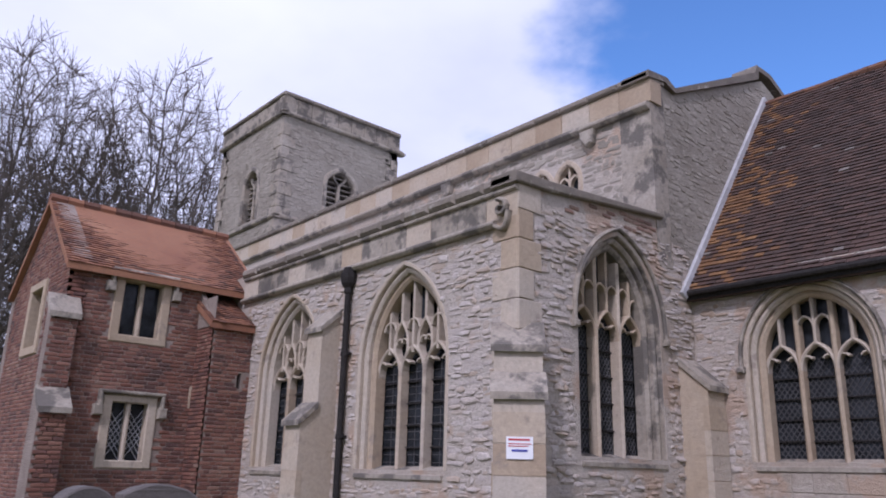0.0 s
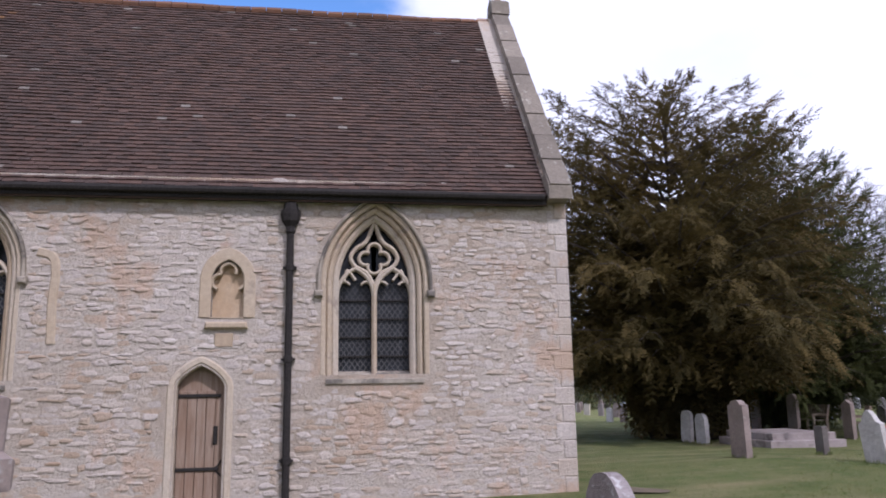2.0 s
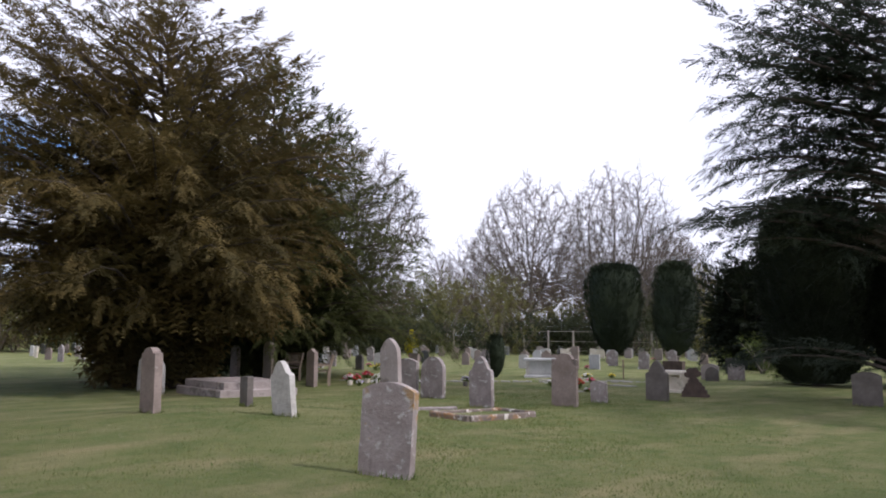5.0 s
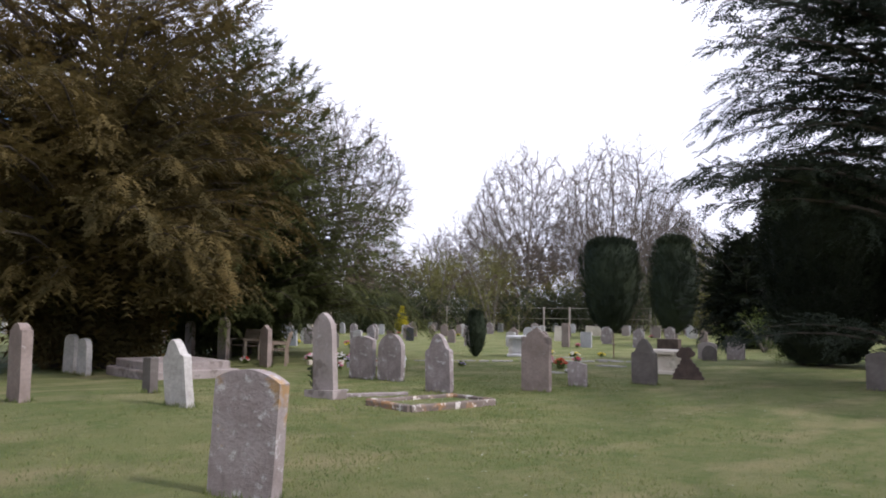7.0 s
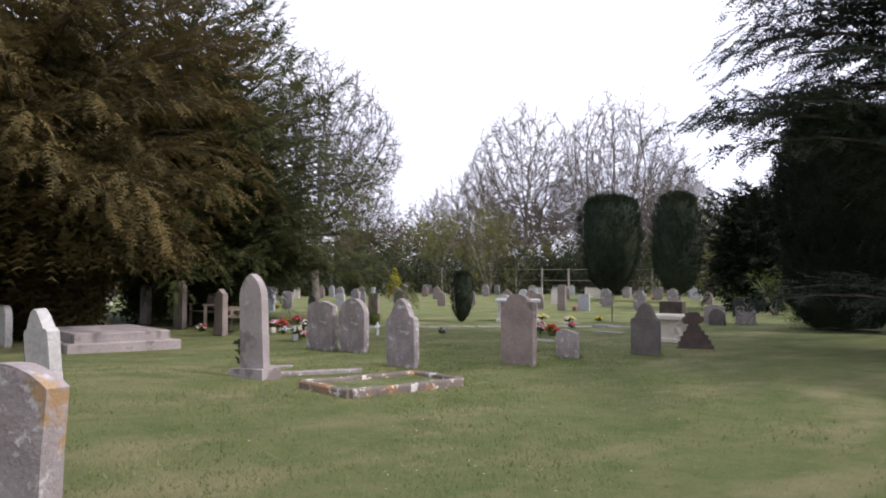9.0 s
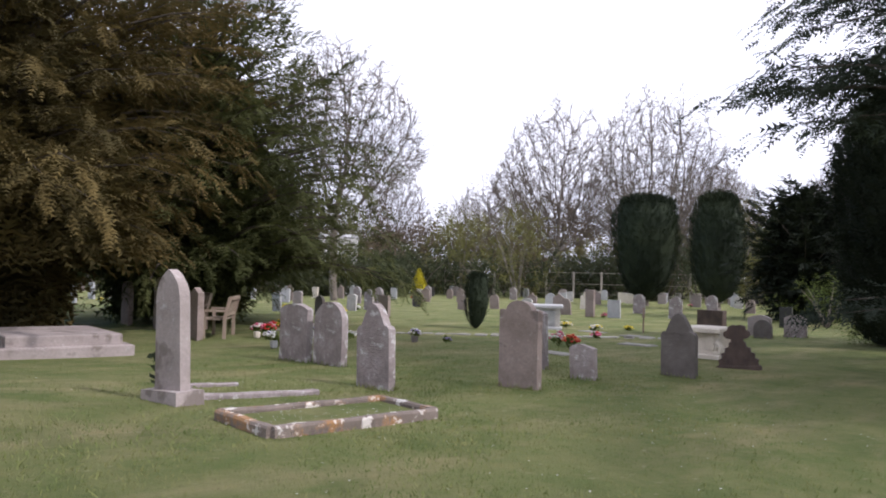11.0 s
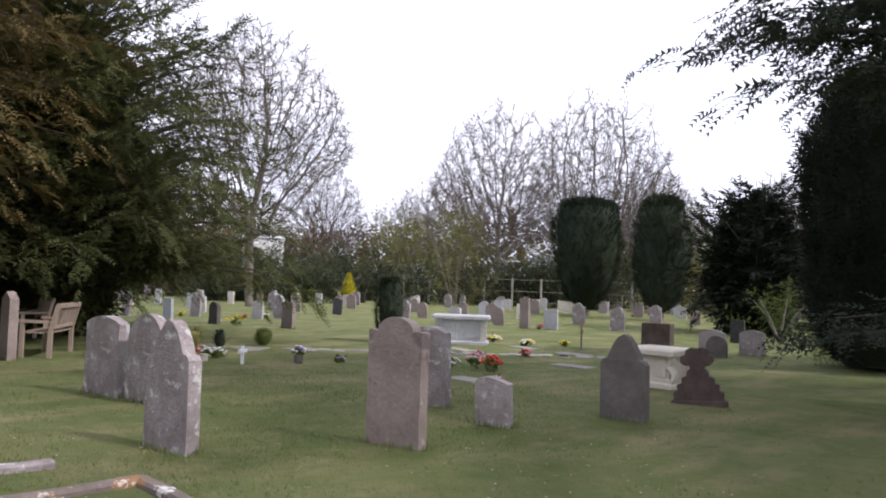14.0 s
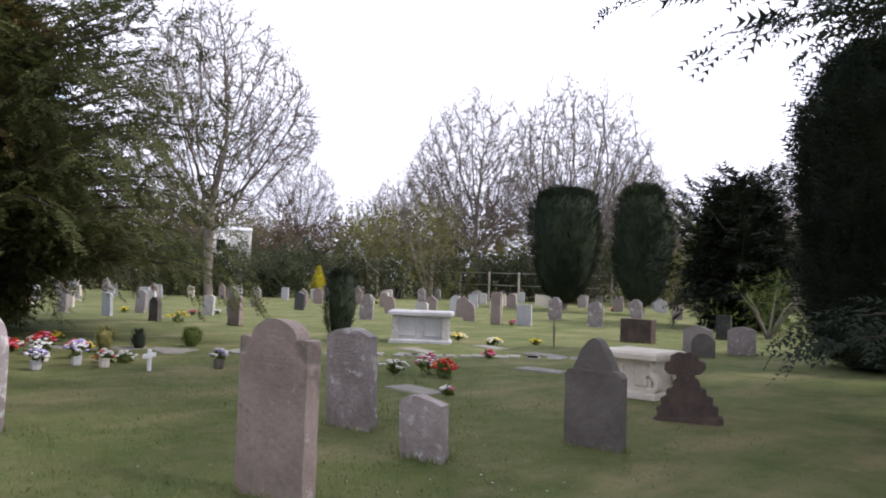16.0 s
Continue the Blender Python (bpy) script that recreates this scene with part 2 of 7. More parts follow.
GRAVE = {
    "grey": stone_mat("grey_gravestone", [(0.0, (0.234, 0.201, 0.186)), (0.5, (0.333, 0.287, 0.270)), (1.0, (0.409, 0.356, 0.336))], 1.6, 26, bump=0.4, lichen=((0.42, 0.40, 0.38), 8.0, 0.60), spots=((0.15, 0.125, 0.11), 2.0, 0.57), dark_amt=0.35),
    "brown": stone_mat("brown_gravestone", [(0.0, (0.187, 0.144, 0.120)), (0.5, (0.281, 0.224, 0.198)), (1.0, (0.363, 0.299, 0.264))], 1.8, 24, bump=0.4, lichen=((0.36, 0.33, 0.31), 9.0, 0.60), spots=((0.12, 0.095, 0.085), 2.2, 0.56), dark_amt=0.4),
    "lichen": stone_mat("lichened_gravestone", [(0.0, (0.175, 0.144, 0.138)), (0.45, (0.292, 0.247, 0.240)), (1.0, (0.433, 0.391, 0.384))], 2.6, 24, bump=0.8, lichen=((0.55, 0.54, 0.52), 6.0, 0.54), spots=((0.36, 0.22, 0.06), 3.0, 0.66), dark_amt=0.5),
    "white": stone_mat("white_lichened_gravestone", [(0.0, (0.38, 0.36, 0.33)), (0.5, (0.52, 0.50, 0.47)), (1.0, (0.64, 0.62, 0.59))], 3.0, 18, bump=0.7, lichen=((0.24, 0.22, 0.20), 5.0, 0.60), dark_amt=0.35),
    "ochre": stone_mat("ochre_lichened_stone", [(0.0, (0.222, 0.178, 0.168)), (0.5, (0.328, 0.282, 0.270)), (1.0, (0.421, 0.374, 0.360))], 2.2, 24, bump=0.7, lichen=((0.50, 0.48, 0.46), 10.0, 0.56), spots=((0.33, 0.19, 0.06), 2.4, 0.57), dark_amt=0.35),
    "kerb": stone_mat("lichened_kerb", [(0.0, (0.12, 0.095, 0.08)), (0.5, (0.20, 0.16, 0.135)), (1.0, (0.27, 0.22, 0.19))], 2.5, 24, bump=0.8, lichen=((0.33, 0.17, 0.06), 3.5, 0.50), spots=((0.66, 0.64, 0.60), 7.0, 0.56), dark_amt=0.5),
    "dark": stone_mat("dark_gravestone", [(0.0, (0.07, 0.06, 0.055)), (0.5, (0.125, 0.11, 0.10)), (1.0, (0.19, 0.17, 0.155))], 2.4, 22, bump=0.5, lichen=((0.30, 0.28, 0.26), 6.0, 0.68), dark_amt=0.4),
    "red": stone_mat("red_sandstone", [(0.0, (0.035, 0.024, 0.02)), (0.5, (0.075, 0.05, 0.04)), (1.0, (0.13, 0.09, 0.075))], 3.0, 22, bump=0.7, lichen=((0.25, 0.23, 0.21), 7.0, 0.68), dark_amt=0.4),
    "pale": stone_mat("pale_limestone", [(0.0, (0.48, 0.42, 0.34)), (0.5, (0.62, 0.56, 0.47)), (1.0, (0.70, 0.65, 0.56))], 2.0, 24, bump=0.3, dark_amt=0.2),
    "marble": stone_mat("pale_grey_marble", [(0.0, (0.33, 0.335, 0.345)), (1.0, (0.55, 0.55, 0.55))], 2.0, 14, bump=0.2, rough=0.55, dark_amt=0.25),
    "granite": stone_mat("black_granite", [(0.0, (0.02, 0.02, 0.022)), (1.0, (0.06, 0.06, 0.062))], 8.0, 60, bump=0.05, rough=0.3, dark_amt=0.2),
}


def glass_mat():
    m, nt, b = material("leaded_glass_dark_inside", 0.15, 0.0, 0.16)
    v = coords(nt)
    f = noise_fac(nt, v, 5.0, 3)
    # opaque near-black panes: the unlit interior is put into the glass colour
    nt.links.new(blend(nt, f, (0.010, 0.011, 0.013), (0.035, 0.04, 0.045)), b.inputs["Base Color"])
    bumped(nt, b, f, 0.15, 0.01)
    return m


MAT["glass"] = glass_mat()


def oak_mat(name="weathered_oak", a=(0.17, 0.11, 0.075), c=(0.34, 0.27, 0.21)):
    m, nt, b = material(name, 0.75)
    v = coords(nt, (14, 14, 1.2))
    f = noise_fac(nt, v, 1.5, 8, 0.7)
    v2 = coords(nt)
    col = blend(nt, f, a, c)
    col = blend(nt, scaled(nt, noise_fac(nt, v2, 2.5, 3), 0.4), col, (0.22, 0.12, 0.07))
    nt.links.new(col, b.inputs["Base Color"])
    bumped(nt, b, f, 0.5, 0.006)
    return m


MAT["oak"] = oak_mat()
MAT["bench"] = oak_mat("bench_teak", (0.20, 0.16, 0.12), (0.36, 0.31, 0.25))


def leaf_mat(name, stops, rough=0.85, trans=0.3, big=0.35):
    m, nt, b = material(name, rough, 0.0, 0.12)
    v = coords(nt)
    f = noise_fac(nt, v, big, 3, 0.6, 0.3, 0.7)
    r = rand(nt, True)
    mx = nt.nodes.new("ShaderNodeMix")
    mx.data_type = "FLOAT"
    mx.inputs["Factor"].default_value = 0.28
    nt.links.new(f, mx.inputs["A"])
    nt.links.new(r, mx.inputs["B"])
    col = ramp_of(nt, mx.outputs["Result"], stops)
    nt.links.new(col, b.inputs["Base Color"])
    if trans:
        # light passes through thin leaves
        tl = nt.nodes.new("ShaderNodeBsdfTranslucent")
        nt.links.new(col, tl.inputs["Color"])
        both = nt.nodes.new("ShaderNodeMixShader")
        both.inputs[0].default_value = trans
        nt.links.new(b.outputs[0], both.inputs[1])
        nt.links.new(tl.outputs[0], both.inputs[2])
        nt.links.new(both.outputs[0], nt.nodes["Material Output"].inputs["Surface"])
    return m


LEAF = {
    "yew": leaf_mat("yew_foliage", [(0.0, (0.044, 0.041, 0.019)), (0.4, (0.090, 0.073, 0.029)), (0.7, (0.140, 0.104, 0.038)), (1.0, (0.188, 0.136, 0.051))]),
    "green_yew": leaf_mat("green_yew_foliage", [(0.0, (0.036, 0.044, 0.019)), (0.5, (0.074, 0.084, 0.031)), (0.8, (0.116, 0.124, 0.046)), (1.0, (0.165, 0.165, 0.068))]),
    # near-black leaf colour also holds the deep shade these yews stand in
    "dark_shaded_yew": leaf_mat("dark_shaded_yew_foliage", [(0.0, (0.011, 0.015, 0.010)), (0.5, (0.020, 0.026, 0.017)), (1.0, (0.036, 0.045, 0.027))], trans=0.0),
    "topiary": leaf_mat("clipped_yew_foliage", [(0.0, (0.015, 0.020, 0.014)), (0.5, (0.024, 0.033, 0.020)), (1.0, (0.043, 0.055, 0.030))], trans=0.0),
    "cedar": leaf_mat("blue_green_needles", [(0.0, (0.021, 0.028, 0.021)), (0.5, (0.039, 0.051, 0.035)), (1.0, (0.075, 0.090, 0.057))]),
    "shrub": leaf_mat("laurel_leaves", [(0.0, (0.025, 0.034, 0.018)), (0.5, (0.055, 0.068, 0.034)), (1.0, (0.11, 0.115, 0.07))]),
    "olive": leaf_mat("spring_leaves", [(0.0, (0.085, 0.088, 0.026)), (0.5, (0.145, 0.142, 0.045)), (1.0, (0.21, 0.20, 0.075))]),
    "russet": leaf_mat("russet_twigs", [(0.0, (0.06, 0.042, 0.03)), (0.5, (0.11, 0.082, 0.056)), (1.0, (0.17, 0.13, 0.09))]),
    "gold": leaf_mat("golden_conifer", [(0.0, (0.28, 0.24, 0.015)), (0.5, (0.45, 0.40, 0.03)), (1.0, (0.58, 0.52, 0.06))]),
    "box": leaf_mat("box_leaves", [(0.0, (0.05, 0.075, 0.018)), (1.0, (0.13, 0.16, 0.045))]),
    "grass": leaf_mat("grass_blades", [(0.0, (0.085, 0.135, 0.038)), (0.5, (0.165, 0.195, 0.066)), (1.0, (0.29, 0.275, 0.12))], big=1.1),
}
MAT["bark"] = stone_mat("grey_bark", [(0.0, (0.10, 0.085, 0.07)), (0.5, (0.17, 0.145, 0.12)), (1.0, (0.24, 0.21, 0.18))], 3.0, 20, bump=0.8)
MAT["dark_bark"] = stone_mat("dark_bark", [(0.0, (0.035, 0.028, 0.022)), (1.0, (0.09, 0.07, 0.055))], 3.0, 20, bump=0.8)
MAT["twig"] = stone_mat("bare_twigs", [(0.0, (0.075, 0.062, 0.050)), (1.0, (0.15, 0.125, 0.10))], 0.4, 8, bump=0.2)


def ground_mat():
    m, nt, b = material("mown_grass", 0.95, 0.0, 0.1)
    v = coords(nt)
    f1 = noise_fac(nt, v, 0.28, 4, 0.6, 0.3, 0.7)
    f2 = noise_fac(nt, v, 2.2, 6, 0.7, 0.3, 0.72)
    f3 = noise_fac(nt, v, 40.0, 6, 0.75, 0.25, 0.75)
    f4 = noise_fac(nt, coords(nt, (1.0, 0.35, 1.0)), 1.1, 4, 0.6, 0.48, 0.70)
    c = blend(nt, f1, (0.100, 0.152, 0.046), (0.182, 0.218, 0.080))
    c = blend(nt, scaled(nt, f2, 0.62), c, (0.300, 0.275, 0.130))
    c = blend(nt, scaled(nt, f4, 0.75), c, (0.37, 0.315, 0.175))
    f7 = noise_fac(nt, v, 0.9, 5, 0.65, 0.52, 0.70)
    c = blend(nt, scaled(nt, f7, 0.55), c, (0.062, 0.110, 0.028))
    c = blend(nt, scaled(nt, f3, 0.35), c, (0.07, 0.085, 0.026))
    f5 = noise_fac(nt, coords(nt, (1.0, 1.6, 1.0)), 5.5, 4, 0.65, 0.62, 0.70)
    f6 = noise_fac(nt, coords(nt, (1.5, 1.0, 1.0)), 6.5, 4, 0.6, 0.63, 0.72)
    c = blend(nt, scaled(nt, f5, 0.35), c, (0.055, 0.060, 0.024))
    c = blend(nt, scaled(nt, f6, 0.5), c, (0.33, 0.31, 0.19))
    nt.links.new(c, b.inputs["Base Color"])
    bumped(nt, b, f3, 0.9, 0.04)
    return m


MAT["ground"] = ground_mat()
FLOWER = {}
for key, c in {"white": (0.75, 0.74, 0.70), "red": (0.55, 0.04, 0.03), "pink": (0.62, 0.16, 0.25), "lilac": (0.42, 0.36, 0.62), "yellow": (0.72, 0.58, 0.06), "orange": (0.62, 0.20, 0.08)}.items():
    FLOWER[key] = stone_mat(key + "_petals", [(0.0, tuple(x * 0.75 for x in c)), (1.0, c)], 6, 30, island=True, bump=0.1, dark_amt=0.1)
MAT["white_paint"] = stone_mat("white_board", [(0.0, (0.74, 0.74, 0.75)), (1.0, (0.82, 0.82, 0.82))], 2, 12, bump=0.05, rough=0.5, dark_amt=0.04)
MAT["render_white"] = stone_mat("white_rendered_wall", [(0.0, (0.70, 0.69, 0.66)), (1.0, (0.80, 0.79, 0.77))], 0.4, 6, bump=0.1, dark_amt=0.08)
MAT["slate"] = stone_mat("grey_roof_slate", [(0.0, (0.10, 0.10, 0.11)), (1.0, (0.2, 0.2, 0.21))], 1, 10)
MAT["red_ink"] = stone_mat("red_lettering", [(0.0, (0.45, 0.05, 0.06)), (1.0, (0.55, 0.08, 0.08))], 4, 20, dark_amt=0.05)
MAT["blue_ink"] = stone_mat("blue_lettering", [(0.0, (0.06, 0.07, 0.30)), (1.0, (0.09, 0.10, 0.38))], 4, 20, dark_amt=0.05)
MAT["soil"] = stone_mat("bare_soil", [(0.0, (0.11, 0.085, 0.055)), (1.0, (0.20, 0.16, 0.10))], 3, 25, bump=0.9)
MAT["gravel"] = stone_mat("pale_path_slabs", [(0.0, (0.20, 0.19, 0.155)), (1.0, (0.34, 0.325, 0.285))], 2.5, 20, bump=0.7)
MAT["fence"] = stone_mat("pale_fence_post", [(0.0, (0.36, 0.32, 0.26)), (1.0, (0.5, 0.46, 0.4))], 2, 12)


# ---- mesh tools ----
from mathutils.geometry import tessellate_polygon

RNG = np.random.default_rng(7)


class Shape:
    """Vertices and faces that become one mesh."""

    def __init__(self):
        self.v, self.f = [], []

    def add(self, verts, faces):
        k = len(self.v)
        self.v.extend(tuple(p) for p in verts)
        self.f.extend(tuple(i + k for i in f) for f in faces)
        return self

    def box(self, a, b):
        (x0, y0, z0), (x1, y1, z1) = a, b
        vs = [(x, y, z) for z in (z0, z1) for y in (y0, y1) for x in (x0, x1)]
        return self.add(vs, [(0, 2, 3, 1), (4, 5, 7, 6), (0, 1, 5, 4), (2, 6, 7, 3), (0, 4, 6, 2), (1, 3, 7, 5)])

    def slab(self, loops, n0, n1, put, bevel=0.0):
        """A flat plate from an outer loop and holes in (u, v), between depths n0 and n1 (front)."""
        rings = []
        for k, loop in enumerate(loops):
            n = len(loop)
            front = inset(loop, bevel if k == 0 else -bevel) if bevel else loop
            base = len(self.v)
            self.v.extend(put(u, v, n0) for u, v in loop)
            if bevel:
                self.v.extend(put(u, v, n1 - bevel) for u, v in loop)
                self.v.extend(put(u, v, n1) for u, v in front)
                layers = 3
            else:
                self.v.extend(put(u, v, n1) for u, v in loop)
                layers = 2
            for a in range(layers - 1):
                for i in range(n):
                    j = (i + 1) % n
                    self.f.append((base + a * n + i, base + a * n + j, base + (a + 1) * n + j, base + (a + 1) * n + i))
            rings.append((base, base + (layers - 1) * n, n))
        flat = [[Vector((u, v, 0)) for u, v in loop] for loop in loops]
        index_b, index_f = [], []
        for b0, f0, n in rings:
            index_b += range(b0, b0 + n)
            index_f += range(f0, f0 + n)
        for t in tessellate_polygon(flat):
            self.f.append(tuple(index_b[i] for i in t))
            self.f.append(tuple(index_f[i] for i in reversed(t)))
        return self

    def ribbon(self, path, width, n0, n1, put, chamfer=0.0, closed=False):
        """A bar that follows a path in (u, v), with its front edges chamfered."""
        p = np.array(path, float)
        n = len(p)
        nxt = np.roll(p, -1, 0) - p
        prv = p - np.roll(p, 1, 0)
        if not closed:
            nxt[-1], prv[0] = prv[-1], nxt[0]
        nxt /= np.linalg.norm(nxt, axis=1)[:, None] + 1e-9
        prv /= np.linalg.norm(prv, axis=1)[:, None] + 1e-9
        tan = nxt + prv
        tan /= np.linalg.norm(tan, axis=1)[:, None] + 1e-9
        nor = np.stack([-tan[:, 1], tan[:, 0]], 1)
        k = np.clip((nor * np.stack([-nxt[:, 1], nxt[:, 0]], 1)).sum(1), 0.5, 1)[:, None]
        nor = nor / k
        w, c = width / 2, min(chamfer, width / 2 * 0.8)
        sect = [(-w, n0), (-w, n1 - c), (-w + c, n1), (w - c, n1), (w, n1 - c), (w, n0)]
        base, m = len(self.v), len(sect)
        for i in range(n):
            for s, d in sect:
                q = p[i] + nor[i] * s
                self.v.append(put(q[0], q[1], d))
        for i in range(n if closed else n - 1):
            j = (i + 1) % n
            for a in range(m):
                b = (a + 1) % m
                self.f.append((base + i * m + a, base + i * m + b, base + j * m + b, base + j * m + a))
        if not closed:
            self.f.append(tuple(base + a for a in range(m)))
            self.f.append(tuple(base + (n - 1) * m + a for a in reversed(range(m))))
        return self

    def tube(self, path, radii, sides=6):
        p = [Vector(q) for q in path]
        base = len(self.v)
        side = None
        for i, q in enumerate(p):
            d = (p[min(i + 1, len(p) - 1)] - p[max(i - 1, 0)]).normalized()
            if side is None:
                side = d.orthogonal().normalized()
            side = (side - d * side.dot(d)).normalized()
            up = d.cross(side)
            for s in range(sides):
                a = 2 * math.pi * s / sides
                self.v.append(tuple(q + (side * math.cos(a) + up * math.sin(a)) * radii[i]))
        for i in range(len(p) - 1):
            for s in range(sides):
                t = (s + 1) % sides
                self.f.append((base + i * sides + s, base + i * sides + t, base + (i + 1) * sides + t, base + (i + 1) * sides + s))
        self.f.append(tuple(base + s for s in reversed(range(sides))))
        self.f.append(tuple(base + (len(p) - 1) * sides + s for s in range(sides)))
        return self

    def lathe(self, profile, at=(0, 0, 0), sides=12):
        """A turned body from (radius, height) pairs."""
        base = len(self.v)
        for r, z in profile:
            for s in range(sides):
                a = 2 * math.pi * s / sides
                self.v.append((at[0] + r * math.cos(a), at[1] + r * math.sin(a), at[2] + z))
        for i in range(len(profile) - 1):
            for s in range(sides):
                t = (s + 1) % sides
                self.f.append((base + i * sides + s, base + i * sides + t, base + (i + 1) * sides + t, base + (i + 1) * sides + s))
        self.f.append(tuple(base + s for s in reversed(range(sides))))
        self.f.append(tuple(base + (len(profile) - 1) * sides + s for s in range(sides)))
        return self

    def moved(self, fn, since=0):
        self.v[since:] = [fn(Vector(p)) for p in self.v[since:]]
        return self

    def mesh(self, name, mat, tidy=True, smooth=False):
        me = bpy.data.meshes.new(name)
        me.from_pydata([tuple(p) for p in self.v], [], self.f)
        if tidy:
            bm = bmesh.new()
            bm.from_mesh(me)
            bmesh.ops.recalc_face_normals(bm, faces=bm.faces)
            bm.to_mesh(me)
            bm.free()
        if smooth:
            me.polygons.foreach_set("use_smooth", [True] * len(me.polygons))
        me.materials.append(mat)
        return me


def inset(loop, d):
    p = np.array(loop, float)
    area = np.sum(p[:, 0] * np.roll(p[:, 1], -1) - np.roll(p[:, 0], -1) * p[:, 1])
    sgn = 1 if area > 0 else -1
    nxt = np.roll(p, -1, 0) - p
    prv = p - np.roll(p, 1, 0)
    nxt /= np.linalg.norm(nxt, axis=1)[:, None] + 1e-9
    prv /= np.linalg.norm(prv, axis=1)[:, None] + 1e-9
    nn = np.stack([-nxt[:, 1], nxt[:, 0]], 1) * sgn
    np_ = np.stack([-prv[:, 1], prv[:, 0]], 1) * sgn
    b = nn + np_
    b /= np.maximum((b * nn).sum(1), 0.6)[:, None]
    return [tuple(q) for q in p + b * d]


def fast_mesh(name, verts, tris, mat):
    me = bpy.data.meshes.new(name)
    verts, tris = np.asarray(verts, np.float32), np.asarray(tris, np.int32)
    k = tris.shape[1]
    me.vertices.add(len(verts))
    me.vertices.foreach_set("co", verts.ravel())
    me.loops.add(tris.size)
    me.loops.foreach_set("vertex_index", tris.ravel())
    me.polygons.add(len(tris))
    me.polygons.foreach_set("loop_start", np.arange(0, tris.size, k, dtype=np.int32))
    me.update(calc_edges=True)
    me.materials.append(mat)
    return me


def thing(name, at, label, category, group="", kind=""):
    ob = new(name)
    ob.empty_display_size = 0.2
    ob.matrix_basis = Matrix.Translation(at)
    return tagged(ob, label, category, group, kind)


def part(name, shape, mat, parent, label="", tidy=True, smooth=False):
    """One mesh under a thing or a part; its shape is in the world's metres, or in the thing's own if that stands at the origin."""
    me = shape if isinstance(shape, bpy.types.Mesh) else shape.mesh(name, mat, tidy, smooth)
    ob = new(name, me)
    ob.parent = parent
    top = parent
    while top.parent:
        top = top.parent
    if parent is top:
        ob.matrix_parent_inverse = top.matrix_basis.inverted()
    return tagged(ob, label) if label else ob


def solid(name, shape, mat, label, category, group="", kind="", m=None, tidy=True, smooth=False):
    me = shape if isinstance(shape, bpy.types.Mesh) else shape.mesh(name, mat, tidy, smooth)
    ob = new(name, me)
    if m is not None:
        ob.matrix_basis = m
    return tagged(ob, label, category, group, kind)


def south(x):
    return lambda u, v, n: (x - n, u, v)


def east(y):
    return lambda u, v, n: (u, y - n, v)


def arc(cx, cy, r, a0, a1, n):
    return [(cx + r * math.cos(radians(a0 + (a1 - a0) * i / n)), cy + r * math.sin(radians(a0 + (a1 - a0) * i / n))) for i in range(n + 1)]


def pointed(c, w, v0, vs, va, n=9, legs=True):
    """A pointed arch: centre, width, sill, springing and apex heights, from the low-u foot over the apex to the other foot."""
    a, r = w / 2, va - vs
    if r < a:
        left = [(c - a * (1 - s), vs + r * (0.62 * math.sqrt(max(0.0, 1 - (1 - s) ** 2)) + 0.38 * s)) for s in (0, 0.03, 0.08, 0.16, 0.28, 0.42, 0.58, 0.75, 0.9, 1.0)]
        body = left + [(2 * c - u, v) for u, v in reversed(left)][1:]
        return ([(c - a, v0)] if legs else []) + body + ([(c + a, v0)] if legs else [])
    big = (a * a + r * r) / (2 * a)
    t = math.degrees(math.atan2(r, big - a))
    left = arc(c - a + big, vs, big, 180, 180 - t, n)
    right = [(2 * c - u, v) for u, v in reversed(left)][1:]
    body = left + right
    return ([(c - a, v0)] if legs else []) + body + ([(c + a, v0)] if legs else [])


def around(c, w, v0, vs, va, d, low=None):
    """The same arch, d wider all round its jambs and head."""
    a, r = w / 2, va - vs
    if r < a:
        return pointed(c, w + 2 * d, v0 if low is None else low, vs, va + d)
    big = (a * a + r * r) / (2 * a)
    return pointed(c, w + 2 * d, v0 if low is None else low, vs, vs + math.sqrt((big + d) ** 2 - (big - a) ** 2))


# ---- ground ----
def gz(x, y):
    return 0.27 * math.exp(-((x - 12.3) ** 2 + (y + 9.0) ** 2) / 14.0)


def build_ground():
    c = np.linspace(-1, 1, 181)
    xs = 14 + 30 * c + 900 * np.sign(c) * np.abs(c) ** 7
    ys = -12 + 30 * c + 900 * np.sign(c) * np.abs(c) ** 7
    X, Y = np.meshgrid(xs, ys, indexing="ij")
    Z = 0.27 * np.exp(-((X - 12.3) ** 2 + (Y + 9.0) ** 2) / 14.0)
    Z += 0.012 * np.sin(X * 1.7 + 0.6 * Y) * np.cos(Y * 1.3 - 0.4 * X) * (np.abs(X) < 50) * (np.abs(Y) < 50)
    n = len(xs)
    V = np.stack([X, Y, Z], -1).reshape(-1, 3)
    i, j = np.meshgrid(np.arange(n - 1), np.arange(n - 1), indexing="ij")
    a = (i * n + j).ravel()
    F = np.stack([a, a + n, a + n + 1, a + 1], 1)
    me = fast_mesh("ground", V, F, MAT["ground"])
    me.polygons.foreach_set("use_smooth", [True] * len(me.polygons))
    solid("ground", me, None, "mown churchyard grass with dry and mossy patches", "ground", kind="structure")


build_ground()

# ---- church ----
XC, YE, YA = 10.767, -4.24, 6.75
XA, XN = 6.443, 9.83
EAVE, RIDGE, XR = 4.78, 9.42, 14.3
church = thing("church", (12.0, 8.0, 0.0), "old rubble-stone church with a tiled chancel and a square tower", "church")


